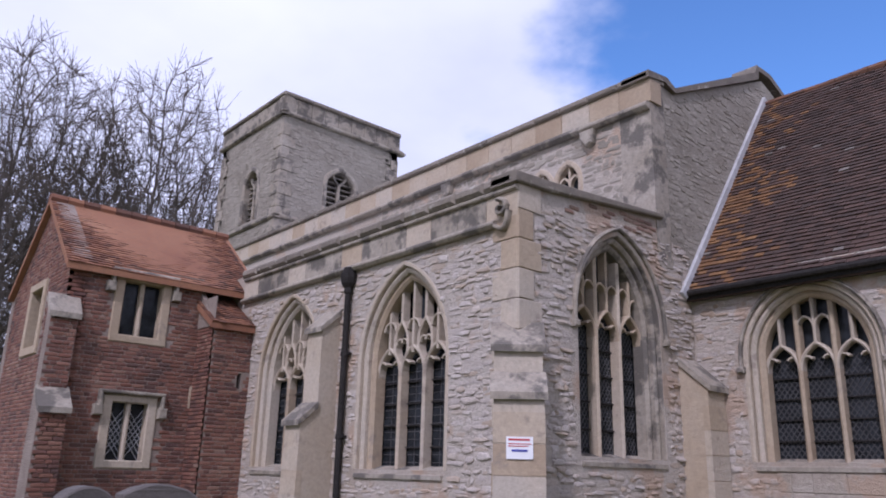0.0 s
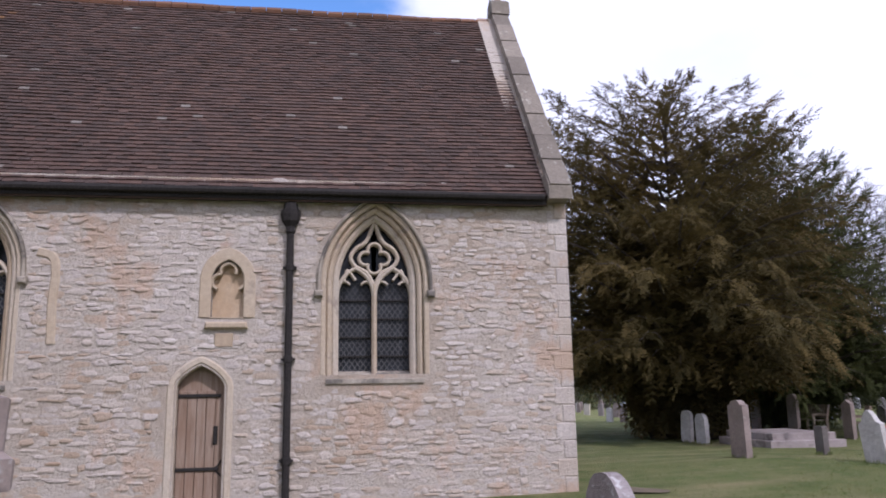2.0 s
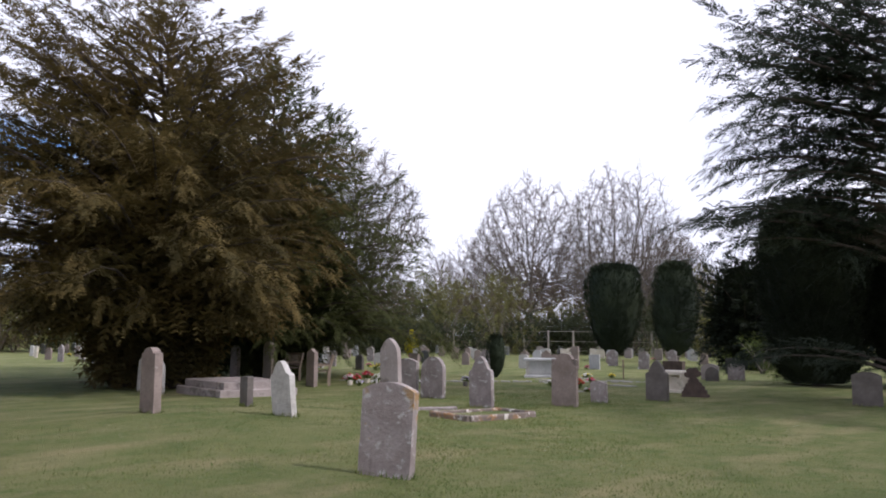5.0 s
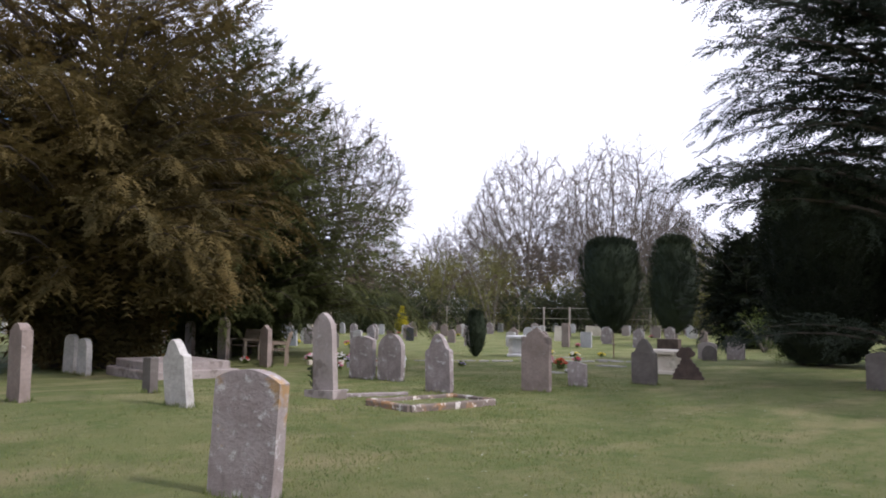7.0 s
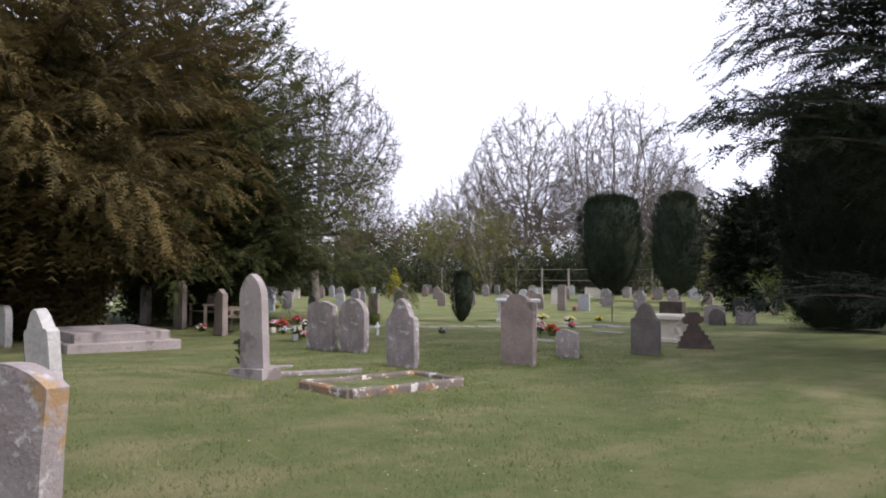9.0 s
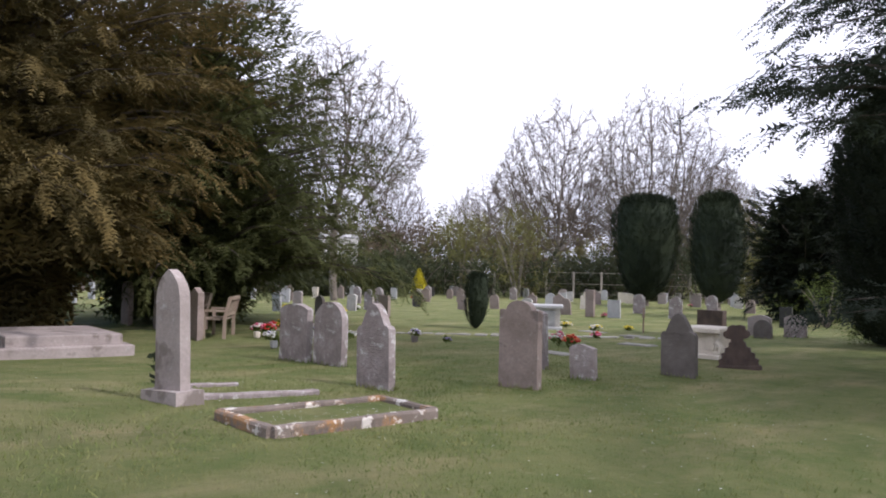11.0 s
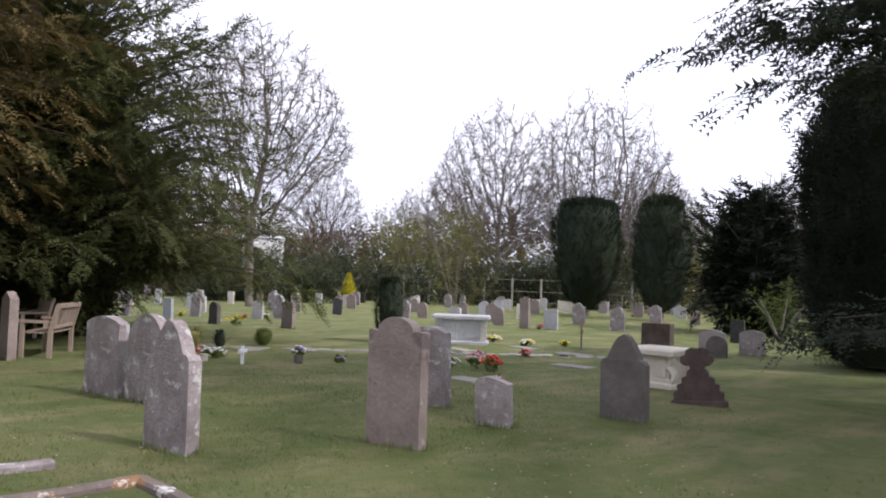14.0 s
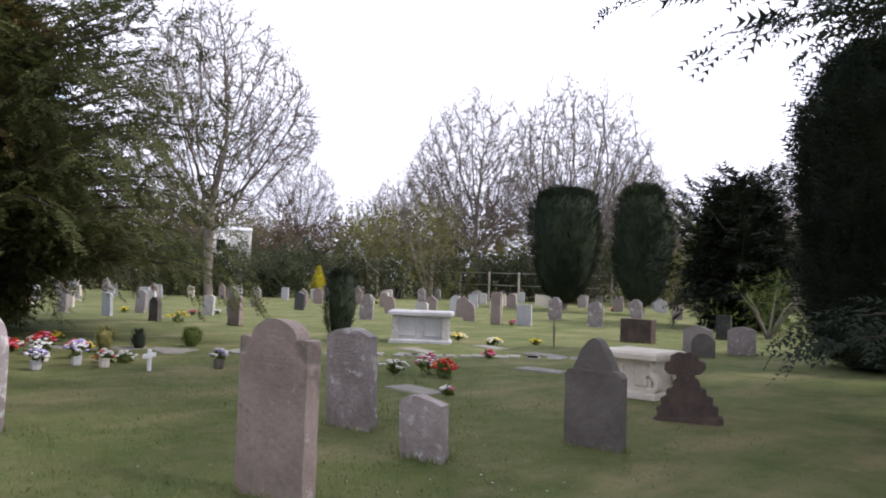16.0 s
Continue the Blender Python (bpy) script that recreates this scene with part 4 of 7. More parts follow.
for i in range(34):
    y = YE + 0.36 + i * 0.314
    rt.tube([(XR, y, RIDGE - 0.03 + 0.01 * math.sin(i)), (XR, y + 0.30, RIDGE - 0.035 + 0.01 * math.sin(i + 1))], [0.085, 0.085], 8)
tagged(part("ridge_tiles", rt, MAT["ridge"], chancel_roof), kind="stuff")
# lead flashing up the nave wall
fl = Shape().ribbon([(XC - 0.30, EAVE - 0.30), (XR, RIDGE + 0.10)], 0.17, 0.0, 0.06, east(YA - 0.01), 0.01)
part("flashing", fl, MAT["lead"], chancel_roof, "pale lead flashing against the nave wall")
# gable coping with kneeler and stone cross
coping = None
for i in range(9):
    a, b = i / 9, (i + 1) / 9 - 0.008
    P = lambda t, h: (XC - 0.22 + (XR - XC + 0.22) * t - dirn.z * h, EAVE - 0.12 + (RIDGE - EAVE + 0.30) * t + dirn.x * h)
    st_ = Shape().slab([[P(a, 0.0), P(b, 0.0), P(b, 0.13 + 0.02 * (i % 2)), P(a, 0.125)]], -0.30, 0.06, east(YE + 0.02), 0.025)
    ob_ = part("coping_stone", st_, MAT["coping"], church, "lichened stone gable coping")
    coping = coping or ob_
cp2 = Shape().slab([[(2 * XR - XC + 0.22, EAVE - 0.12), (XR, RIDGE + 0.18), (XR, RIDGE + 0.42), (2 * XR - XC + 0.4, EAVE)]], -0.32, 0.10, east(YE + 0.02))
part("gable_coping", cp2, MAT["coping"], church)
kn = Shape().slab([[(XC - 0.31, EAVE - 0.28), (XC + 0.1, EAVE - 0.30), (XC + 0.2, EAVE + 0.16), (XC - 0.10, EAVE + 0.18), (XC - 0.30, EAVE - 0.06)]], -0.32, 0.07, east(YE + 0.02), 0.03)
part("kneeler", kn, MAT["coping"], coping)
cr = Shape().slab([[(XR - 0.26, RIDGE + 0.10), (XR + 0.26, RIDGE + 0.10), (XR + 0.20, RIDGE + 0.42), (XR, RIDGE + 0.55), (XR - 0.20, RIDGE + 0.42)]], -0.30, 0.10, east(YE + 0.02), 0.03)
part("apex_stone", cr, MAT["coping"], coping)
cx = Shape().ribbon([(XR, RIDGE + 0.45), (XR, RIDGE + 1.10)], 0.12, -0.18, -0.06, east(YE + 0.02), 0.02).ribbon([(XR - 0.24, RIDGE + 0.85), (XR + 0.24, RIDGE + 0.85)], 0.12, -0.18, -0.06, east(YE + 0.02), 0.02)
part("gable_cross", cx, MAT["coping"], coping, "small stone cross on the gable")


def downpipe(x, y, top, z0=0.0):
    s = Shape()
    s.tube([(x, y, z0), (x, y, top - 0.30)], [0.055, 0.055], 10)
    pipe = part("downpipe", s, MAT["iron"], church, "black cast-iron downpipe", smooth=False)
    s = Shape().lathe([(0.05, -0.32), (0.075, -0.28), (0.07, -0.20), (0.13, -0.12), (0.15, -0.02), (0.15, 0.05), (0.12, 0.05), (0.10, 0.16)], (x, y, top), 8)
    part("hopper", s, MAT["iron"], pipe)
    for z in (z0 + 0.62, z0 + 2.05, z0 + 3.4):
        if z < top - 0.4:
            part("collar", Shape().lathe([(0.05, -0.05), (0.068, -0.045), (0.068, 0.045), (0.05, 0.05)], (x, y, z), 10).box((x - 0.01, y - 0.10, z - 0.02), (x + 0.075, y + 0.10, z + 0.02)), MAT["iron"], pipe)


downpipe(XC - 0.085, 0.075, 4.22)

# nave
NT = 22.9
NP = 8.42
pe = east(YA)
nave_e = [(XN + 0.03, -0.3), (2 * XR - XN, -0.3), (2 * XR - XN, NP - 0.1), (XR, 10.0), (10.6, NP - 0.10), (XN + 0.03, NP - 0.05)]
w_ne = wall("wall", [nave_e], -0.6, 0.0, pe, "tower", "east gable wall of the nave")
PLACED.append((pe, w_ne, rubble((XN + 0.45, 14.6, 5.0, 9.9), [lambda u, v, half=0.0: v > NP - 0.16 + max(0, u - 10.6) * 0.425 or v < 4.95 + max(0, (u - XC)) * dirn.z / dirn.x], pe, (0.05, 0.11), (0.08, 0.30), 0.009, seed=8), "tower", "tower_set", None))
ps = south(XN)
CLW = [(8.62, 0.52, 6.35, 6.86, 7.22), (9.28, 0.52, 6.35, 6.86, 7.22)]
cl_holes = [pointed(c, w, a, b, d) for c, w, a, b, d in CLW]
w_ns = wall("wall", [[(YA + 0.6, 4.0), (NT, 4.0), (NT, NP - 0.05), (YA + 0.6, NP - 0.05)]] + cl_holes, -0.6, 0.0, ps, "mortar", "south clerestory wall of the nave")
w_nq = wall("wall", [[(YA - 0.024, 4.9), (YA + 0.62, 4.9), (YA + 0.62, NP - 0.05), (YA - 0.024, NP - 0.05)]], -0.4, 0.014, ps, "ashlar_grey")
for c, w, a, b, d in CLW:
    win = part("window", Shape().ribbon(pointed(c, w + 0.10, a, b, d + 0.06), 0.13, -0.16, 0.02, ps, 0.03), MAT["ashlar"], church)
    part("tracery", Shape().ribbon([(c, a), (c, d)], 0.05, -0.16, -0.05, ps, 0.015).ribbon(pointed(c - w / 4, w / 2, 0, b - 0.05, b + 0.15, 5, False), 0.04, -0.16, -0.06, ps).ribbon(pointed(c + w / 4, w / 2, 0, b - 0.05, b + 0.15, 5, False), 0.04, -0.16, -0.06, ps), MAT["ashlar"], win)
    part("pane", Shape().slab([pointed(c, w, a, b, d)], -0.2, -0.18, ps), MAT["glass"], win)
PLACED.append((ps, w_ns, rubble((YA + 0.62, 14.5, 5.2, 7.72), [in_arch(*q, 0.14) for q in CLW], ps, (0.06, 0.12), (0.10, 0.32), 0.011, seed=9), "tower", "tower_set", None))
st = Shape()
st.ribbon([(YA - 0.02, 7.80), (NT, 7.80)], 0.14, 0.0, 0.14, ps, 0.05)
part("string_course", st, MAT["ashlar_grey"], church, "moulded string course below the parapet")
for i in range(24):
    a = YA - 0.06 + i * 0.675
    part("parapet_stone", Shape().slab([[(a + 0.004, 7.88), (a + 0.671, 7.88), (a + 0.671, NP - 0.10), (a + 0.004, NP - 0.10)]], -0.3, 0.03, ps, 0.01), MAT["ashlar"], church)
    part("coping_stone", Shape().slab([[(a + 0.004, NP - 0.10), (a + 0.671, NP - 0.10), (a + 0.671, NP + 0.03), (a + 0.004, NP + 0.03)]], -0.42, 0.10, ps, 0.03), MAT["coping"], church)
gc = Shape().slab([[(XN - 0.10, NP - 0.10), (XN + 0.42, NP - 0.02), (10.6, NP - 0.12), (10.6, NP - 0.02), (XN + 0.5, NP + 0.10), (XN - 0.10, NP + 0.03)]], -0.5, 0.08, pe)
gc.slab([[(10.6, NP - 0.12), (XR - 0.3, 9.90), (XR - 0.25, 10.12), (XR + 0.25, 10.12), (2 * XR - XN, NP - 0.1), (2 * XR - XN, NP + 0.02), (XR + 0.3, 10.24), (XR - 0.32, 10.24), (XR - 0.42, 10.02), (10.6, NP - 0.01)]], -0.5, 0.08, pe)
part("gable_coping", gc, MAT["coping"], church, "weathered low gable coping")
for i, (y, z) in enumerate(((8.05, 7.62), (12.0, 7.66))):
    part("corbel", Shape().slab([[(y - 0.12, z - 0.16), (y + 0.02, z - 0.22), (y + 0.14, z - 0.06), (y + 0.16, z + 0.1), (y - 0.16, z + 0.1)]], 0.0, 0.16, ps, 0.03), MAT["ashlar_grey"], church)
nr = Shape().slab([[(XN + 0.2, NP - 0.35), (XR, 9.6), (2 * XR - XN - 0.2, NP - 0.35), (2 * XR - XN - 0.2, NP - 0.5), (XN + 0.2, NP - 0.5)]], -NT + YA, -0.3, east(YA))
part("roof", nr, MAT["lead"], church, "low lead nave roof behind the parapet")
wall("wall", [[(YA, -0.3), (NT, -0.3), (NT, NP - 0.1), (YA, NP - 0.1)]], 0.0, 0.6, south(2 * XR - XN), "tower", "north nave wall")

# south aisle
AT, AP = 20.0, 5.56
pa = south(XA)
A1, A2 = (9.22, 1.78, 1.55, 3.22, 4.52), (12.64, 1.78, 1.55, 3.22, 4.52)
ah = [arched_window(pa, *A1, 3, "curvy", "grid", hood=False), arched_window(pa, *A2, 3, "curvy", "grid", hood=False)]
w_as = wall("wall", [[(YA + 0.02, -0.3), (AT, -0.3), (AT, AP - 0.1), (YA + 0.02, AP - 0.1)]] + ah, -0.6, 0.0, pa, "mortar", "south aisle wall of rubble stone")
PLACED.append((pa, w_as, rubble((YA + 0.30, 14.4, 0.0, 4.78), [in_arch(*A1, 0.22), in_arch(*A2, 0.22)], pa, (0.045, 0.10), (0.08, 0.30), 0.018, seed=11), "rubble", "rubble_set", (6.9, 8.1, 1.2, 4.7)))
AE = (8.72, 1.74, 1.79, 3.78, 4.98)
ae = [arched_window(pe, *AE, 3, "perp", "diamond", mat="ashlar_grey")]
w_ae = wall("wall", [[(XA + 0.02, -0.3), (XN + 0.92, -0.3), (XN + 0.92, 5.0), (XN, 5.72), (XA + 0.02, AP - 0.12)]] + ae, -0.6, 0.012, pe, "mortar", "east aisle wall of rubble stone with a few bricks")
pe2 = east(YA - 0.012)
PLACED.append((pe2, w_ae, rubble((XA + 0.32, XC - 0.02, 0.0, 5.35), [in_arch(*AE, 0.235), lambda u, v, half=0.0: v > AP - 0.42 + (u - XA) / (XN - XA) * 0.28], pe2, (0.045, 0.10), (0.08, 0.32), 0.024, seed=12), "rubble", "rubble_set", (6.9, 7.5, 0.8, 4.9)))
# a few bricks let into the rubble under the sloping coping
bp = []
rngb = np.random.default_rng(21)
for r in range(9):
    v = 4.98 + r * 0.072
    for k in range(14):
        u = 7.1 + k * 0.225 + (r % 2) * 0.11
        top = AP - 0.16 + (u - XA) / (XN - XA) * 0.28
        if 7.2 < u < XN - 0.08 and top - 0.30 < v < top - 0.04 and not in_arch(*AE, 0.28)(u, v, 0.1) and rngb.random() < 0.20 + 0.5 * (u > 9.0):
            bp.append((u, v, 0.106, 0.031, 0.012, rngb))
PLACED.append((pe2, w_ae, bp, "brick_faded", "brick_faded_set", None))
# quoins of the aisle corner
for i in range(13):
    h = 0.42
    if i * h + h > AP - 0.1:
        break
    l1, l2 = (0.46, 0.30) if i % 2 else (0.30, 0.46)
    q = Shape()
    q.slab([[(YA - 0.012, i * h + 0.005), (YA + l1, i * h + 0.005), (YA + l1, i * h + h - 0.005), (YA - 0.012, i * h + h - 0.005)]], -0.2, 0.02, pa, 0.012)
    q.slab([[(XA - 0.012, i * h + 0.005), (XA + l2, i * h + 0.005), (XA + l2, i * h + h - 0.005), (XA - 0.012, i * h + h - 0.005)]], -0.2, 0.034, pe, 0.012)
    part("quoin", q, MAT["ashlar"], w_as)
# parapet of the aisle
st = Shape()
st.ribbon([(YA + 0.36, 4.88), (14.6, 4.88)], 0.11, 0.0, 0.12, pa, 0.04)
part("parapet_moulding", Shape().ribbon([(YA - 0.04, 5.34), (14.6, 5.34)], 0.07, 0.0, 0.08, pa, 0.02), MAT["ashlar_grey"], church)
part("string_course", st, MAT["ashlar_grey"], church)
for i in range(13):
    a = YA - 0.02 + i * 0.61
    part("parapet_stone", Shape().slab([[(a + 0.004, 4.94), (a + 0.606, 4.94), (a + 0.606, 5.38), (a + 0.004, 5.38)]], -0.3, 0.022, pa, 0.008), MAT["ashlar_grey" if i % 3 else "ashlar"], church)
    part("coping_stone", Shape().slab([[(a + 0.004, 5.38), (a + 0.606, 5.38), (a + 0.606, AP), (a + 0.004, AP)]], -0.42, 0.12, pa, 0.05), MAT["coping"], church)
ec = Shape().slab([[(XA - 0.12, 5.40), (XA + 0.5, 5.42), (XN + 0.1, 5.72), (XN + 0.1, 5.80), (XA + 0.5, AP + 0.02), (XA - 0.12, AP)]], -0.4, 0.10, pe, 0.02)
part("sloping_coping", ec, MAT["coping"], church, "dark sloping coping over the aisle end")
# carved scroll where the string course ends
sc = Shape()
spiral = [(YA + 0.26 + (0.15 - 0.011 * k) * math.cos(k * 0.55 + 1.2), 5.08 + (0.15 - 0.011 * k) * math.sin(k * 0.55 + 1.2)) for k in range(13)]
sc.ribbon(spiral, 0.05, 0.0, 0.12, pa, 0.015)
sc.ribbon(smooth_path([(YA + 0.10, 5.02), (YA + 0.14, 4.86), (YA + 0.22, 4.78), (YA + 0.36, 4.84)], 5), 0.06, 0.0, 0.12, pa, 0.02)
part("scroll", sc, MAT["ashlar_grey"], church, "carved stone scroll")
part("roof", Shape().slab([[(XA + 0.3, 5.2), (XN, 5.6), (XN, 5.5), (XA + 0.3, 5.05)]], -AT + YA, -0.4, east(YA)), MAT["lead"], church)
wall("wall", [[(XA, -0.3), (XN, -0.3), (XN, 5.4), (XA, 5.4)]], 0.0, 0.5, east(AT), "mortar", "west aisle wall")
downpipe(XA - 0.09, 10.62, 4.72)


def buttress(name, m, w, stages, cap, label=""):
    """Stepped buttress in its own axes: width along x, projecting to -y; stages of (projection, top) with weathered slopes."""
    s = Shape()
    prof = [(0, -0.3)]
    pts, last = [], 0
    for i, (p, top) in enumerate(stages):
        nxt = stages[i + 1][0] if i + 1 < len(stages) else 0.0
        pts += [(-p, (-0.3 if i == 0 else last)), (-p, top)]
        last = top + (p - nxt) * 0.85
    pts += [(0.0, last), (0.0, -0.3)]
    s.slab([pts], -w / 2, w / 2, lambda u, v, n: tuple(m @ Vector((n, u, v))))
    b = part(name, s, MAT["ashlar"], church, label)
    for i, (p, top) in enumerate(stages):
        nxt = stages[i + 1][0] if i + 1 < len(stages) else 0.0
        e = top + (p - nxt) * 0.85
        c = Shape().slab([[(-p - 0.06, top - 0.10), (-p - 0.06, top - 0.01), (-nxt - 0.002, e + 0.05), (-nxt - 0.002, e - 0.06)]], -w / 2 - 0.04, w / 2 + 0.04, lambda u, v, n: tuple(m @ Vector((n, u, v))))
        part("weathering", c, MAT["ashlar_grey"], b)
    z = 0.0
    while z < stages[0][1] - 0.45:
        part("block", Shape().box((-w / 2 - 0.006, -stages[0][0] - 0.008, z + 0.006), (w / 2 + 0.006, -stages[0][0] + 0.1, z + 0.37)).moved(lambda q: tuple(m @ q)), MAT["ashlar"], b)
        z += 0.376
    return b


diag = pose(XA + 0.10, YA + 0.10, 0, 0, 0, -45)
db = buttress("buttress", diag, 0.62, [(0.62, 2.50), (0.36, 3.12)], True, "diagonal corner buttress of golden dressed stone")
buttress("buttress", pose(XA, 11.15, 0, 0, 0, -90), 0.46, [(0.66, 2.30), (0.36, 3.86)], True, "stepped aisle buttress")
buttress("buttress", pose(10.47, YA, 0, 0, 0, 0), 0.50, [(0.50, 2.95)], True, "weathered buttress in the angle by the chancel")
# notice on the corner buttress
notice = thing("notice", tuple(diag @ Vector((0.02, -0.63, 1.72))), "small white notice with red and blue print on the buttress", "sign")
nf = lambda a, b: Shape().box(a, b).moved(lambda q: tuple(diag @ q))
part("board", nf((-0.155, -0.648, 1.70), (0.165, -0.630, 1.96)), MAT["white_paint"], notice)
for z, h, c, x1 in ((1.915, 0.022, "red_ink", 0.13), (1.872, 0.010, "red_ink", 0.14), (1.845, 0.010, "red_ink", 0.10), (1.785, 0.026, "blue_ink", 0.10)):
    part("print_line", nf((-0.13 if c == "red_ink" else -0.09, -0.652, z), (x1, -0.6485, z + h)), MAT[c], notice)

# tower
TX0, TX1, TY0, TY1, TT = 11.4, 16.66, 23.0, 27.9, 14.85
tower_walls = []
TWE, TWS = (14.05, 1.25, 10.75, 11.9, 12.45), (25.1, 1.05, 10.3, 11.7, 12.3)
for pt, lo, hi, q in ((east(TY0), TX0, TX1, TWE), (south(TX0), TY0, TY1, TWS)):
    w_t = wall("wall", [[(lo + 0.02, 0), (hi - 0.02, 0), (hi - 0.02, TT - 0.1), (lo + 0.02, TT - 0.1)], pointed(*q)], -0.7, 0.0, pt, "tower", "tower wall of grey rubble")
    PLACED.append((pt, w_t, rubble((lo + 0.3, hi - 0.3, 8.6, 13.95), [in_arch(*q, 0.22), in_box(lo, hi, 9.98, 10.2)], pt, (0.07, 0.13), (0.10, 0.36), 0.013, seed=int(lo * 10)), "tower", "tower_set", None))
    win = part("window", Shape().ribbon(pointed(q[0], q[1] + 0.16, q[2], q[3], q[4] + 0.10), 0.20, -0.25, 0.04, pt, 0.05), MAT["ashlar_grey"], church, "louvred belfry opening")
    part("tracery", Shape().ribbon([(q[0], q[2]), (q[0], q[3] + 0.1)], 0.13, -0.35, -0.12, pt, 0.04).ribbon(smooth_path([(q[0], q[3]), (q[0] - 0.22, q[3] + 0.25), (q[0] - 0.3, q[3] + 0.45)], 4), 0.08, -0.3, -0.14, pt).ribbon(smooth_path([(q[0], q[3]), (q[0] + 0.22, q[3] + 0.25), (q[0] + 0.3, q[3] + 0.45)], 4), 0.08, -0.3, -0.14, pt), MAT["ashlar_grey"], win)
    z = q[2]
    while z < q[4] - 0.1:
        half = q[1] / 2 if z < q[3] else q[1] / 2 * math.sqrt(max(0.02, 1 - ((z - q[3]) / (q[4] - q[3])) ** 1.7))
        part("louvre", Shape().slab([[(q[0] - half, z), (q[0] + half, z), (q[0] + half, z + 0.05), (q[0] - half, z + 0.05)]], -0.45, -0.22, pt), MAT["ashlar_grey"], win)
        z += 0.21
    # added black sheet gives the dark belfry interior behind the louvres
    part("backing", Shape().slab([[(q[0] - q[1] / 2, q[2]), (q[0] + q[1] / 2, q[2]), (q[0] + q[1] / 2, q[4]), (q[0] - q[1] / 2, q[4])]], -0.6, -0.5, pt), MAT["iron"], win)
    st = Shape().ribbon([(lo - 0.12, 10.08), (hi + 0.12, 10.08)], 0.16, -0.1, 0.12, pt, 0.05)
    part("string_course", Shape().ribbon([(lo - 0.14, 14.05), (hi + 0.14, 14.05)], 0.16, -0.1, 0.14, pt, 0.05), MAT["ashlar_grey"], church)
    part("string_course", st, MAT["ashlar_grey"], church)
    n = int((hi - lo) / 0.62)
    for i in range(n + 1):
        a = lo - 0.08 + i * (hi - lo + 0.16) / (n + 1)
        b = lo - 0.08 + (i + 1) * (hi - lo + 0.16) / (n + 1)
        part("parapet_stone", Shape().slab([[(a + 0.005, 14.12), (b - 0.005, 14.12), (b - 0.005, TT - 0.12), (a + 0.005, TT - 0.12)]], -0.3, 0.03, pt, 0.012), MAT["ashlar_grey"], church)
        part("coping_stone", Shape().slab([[(a + 0.004, TT - 0.12), (b - 0.004, TT - 0.12), (b - 0.004, TT + 0.04), (a + 0.004, TT + 0.04)]], -0.45, 0.12, pt, 0.04), MAT["coping"], church)
    for i in range(13):
        h = 0.46
        v = 8.6 + i * h
        if v + h > 14:
            break
        long = 0.55 if i % 2 else 0.32
        for e, sg in ((lo, 1), (hi, -1)):
            u0, u1 = sorted((e - sg * 0.01, e + sg * long))
            part("quoin", Shape().slab([[(u0, v + 0.006), (u1, v + 0.006), (u1, v + h - 0.006), (u0, v + h - 0.006)]], -0.1, 0.035, pt, 0.015), MAT["ashlar_grey"], w_t)
wall("wall", [[(TX0, 0), (TX1, 0), (TX1, TT - 0.1), (TX0, TT - 0.1)]], 0.0, 0.6, east(TY1), "tower", "west tower wall")
wall("wall", [[(TY0, 0), (TY1, 0), (TY1, TT - 0.1), (TY0, TT - 0.1)]], 0.0, 0.6, south(TX1), "tower", "north tower wall")
part("roof", Shape().box((TX0 + 0.2, TY0 + 0.2, TT - 0.5), (TX1 - 0.2, TY1 - 0.2, TT - 0.35)), MAT["lead"], church)
part("spout", Shape().slab([[(TX1 + 0.0, 14.0), (TX1 + 0.45, 14.06), (TX1 + 0.50, 14.16), (TX1 + 0.28, 14.24), (TX1, 14.28)]], -0.3, -0.05, east(TY0), 0.03), MAT["ashlar_grey"], church, "projecting stone water spout")

# ---- brick porch ----
PX0, PX1, PY, PD = 3.00, 5.58, 14.8, 4.0
PE, PR = 5.24, 6.86
TPX0, TPX1, TPY, TPE = 5.58, XA, 14.1, 4.30
porch = thing("porch", (4.3, 16.8, 0.0), "two-storey red brick porch with an orange tiled roof", "porch")
pp = east(PY)
PW = [(4.38, 0.80, 3.90, 4.96), (4.42, 0.72, 1.60, 2.66)]
rect = lambda c, w, a, b: [(c - w / 2, a), (c + w / 2, a), (c + w / 2, b), (c - w / 2, b)]
w_p = part("wall", Shape().slab([[(PX0, -0.3), (PX1, -0.3), (PX1, PE), (PX0, PE)]] + [rect(*q) for q in PW], -0.4, 0.0, pp), MAT["brick_mortar"], porch, "red brick east wall")
rngp = np.random.default_rng(31)


def bricks(u0, u1, v0, v1, tests, shift=0.0):
    out = []
    for r in range(int((v1 - v0) / 0.075)):
        v = v0 + (r + 0.5) * 0.075
        u = u0 + (0.055 if r % 2 else 0.0)
        while u < u1 - 0.04:
            L = 0.225 if rngp.random() < 0.62 else 0.112
            b = min(u + L, u1)
            if b - u > 0.05 and not any(t((u + b) / 2, v, (b - u) / 2) for t in tests):
                out.append(((u + b) / 2, v, (b - u) / 2 - 0.005, 0.032, 0.010 * rngp.uniform(0.5, 1.5), rngp))
            u += L
    return out


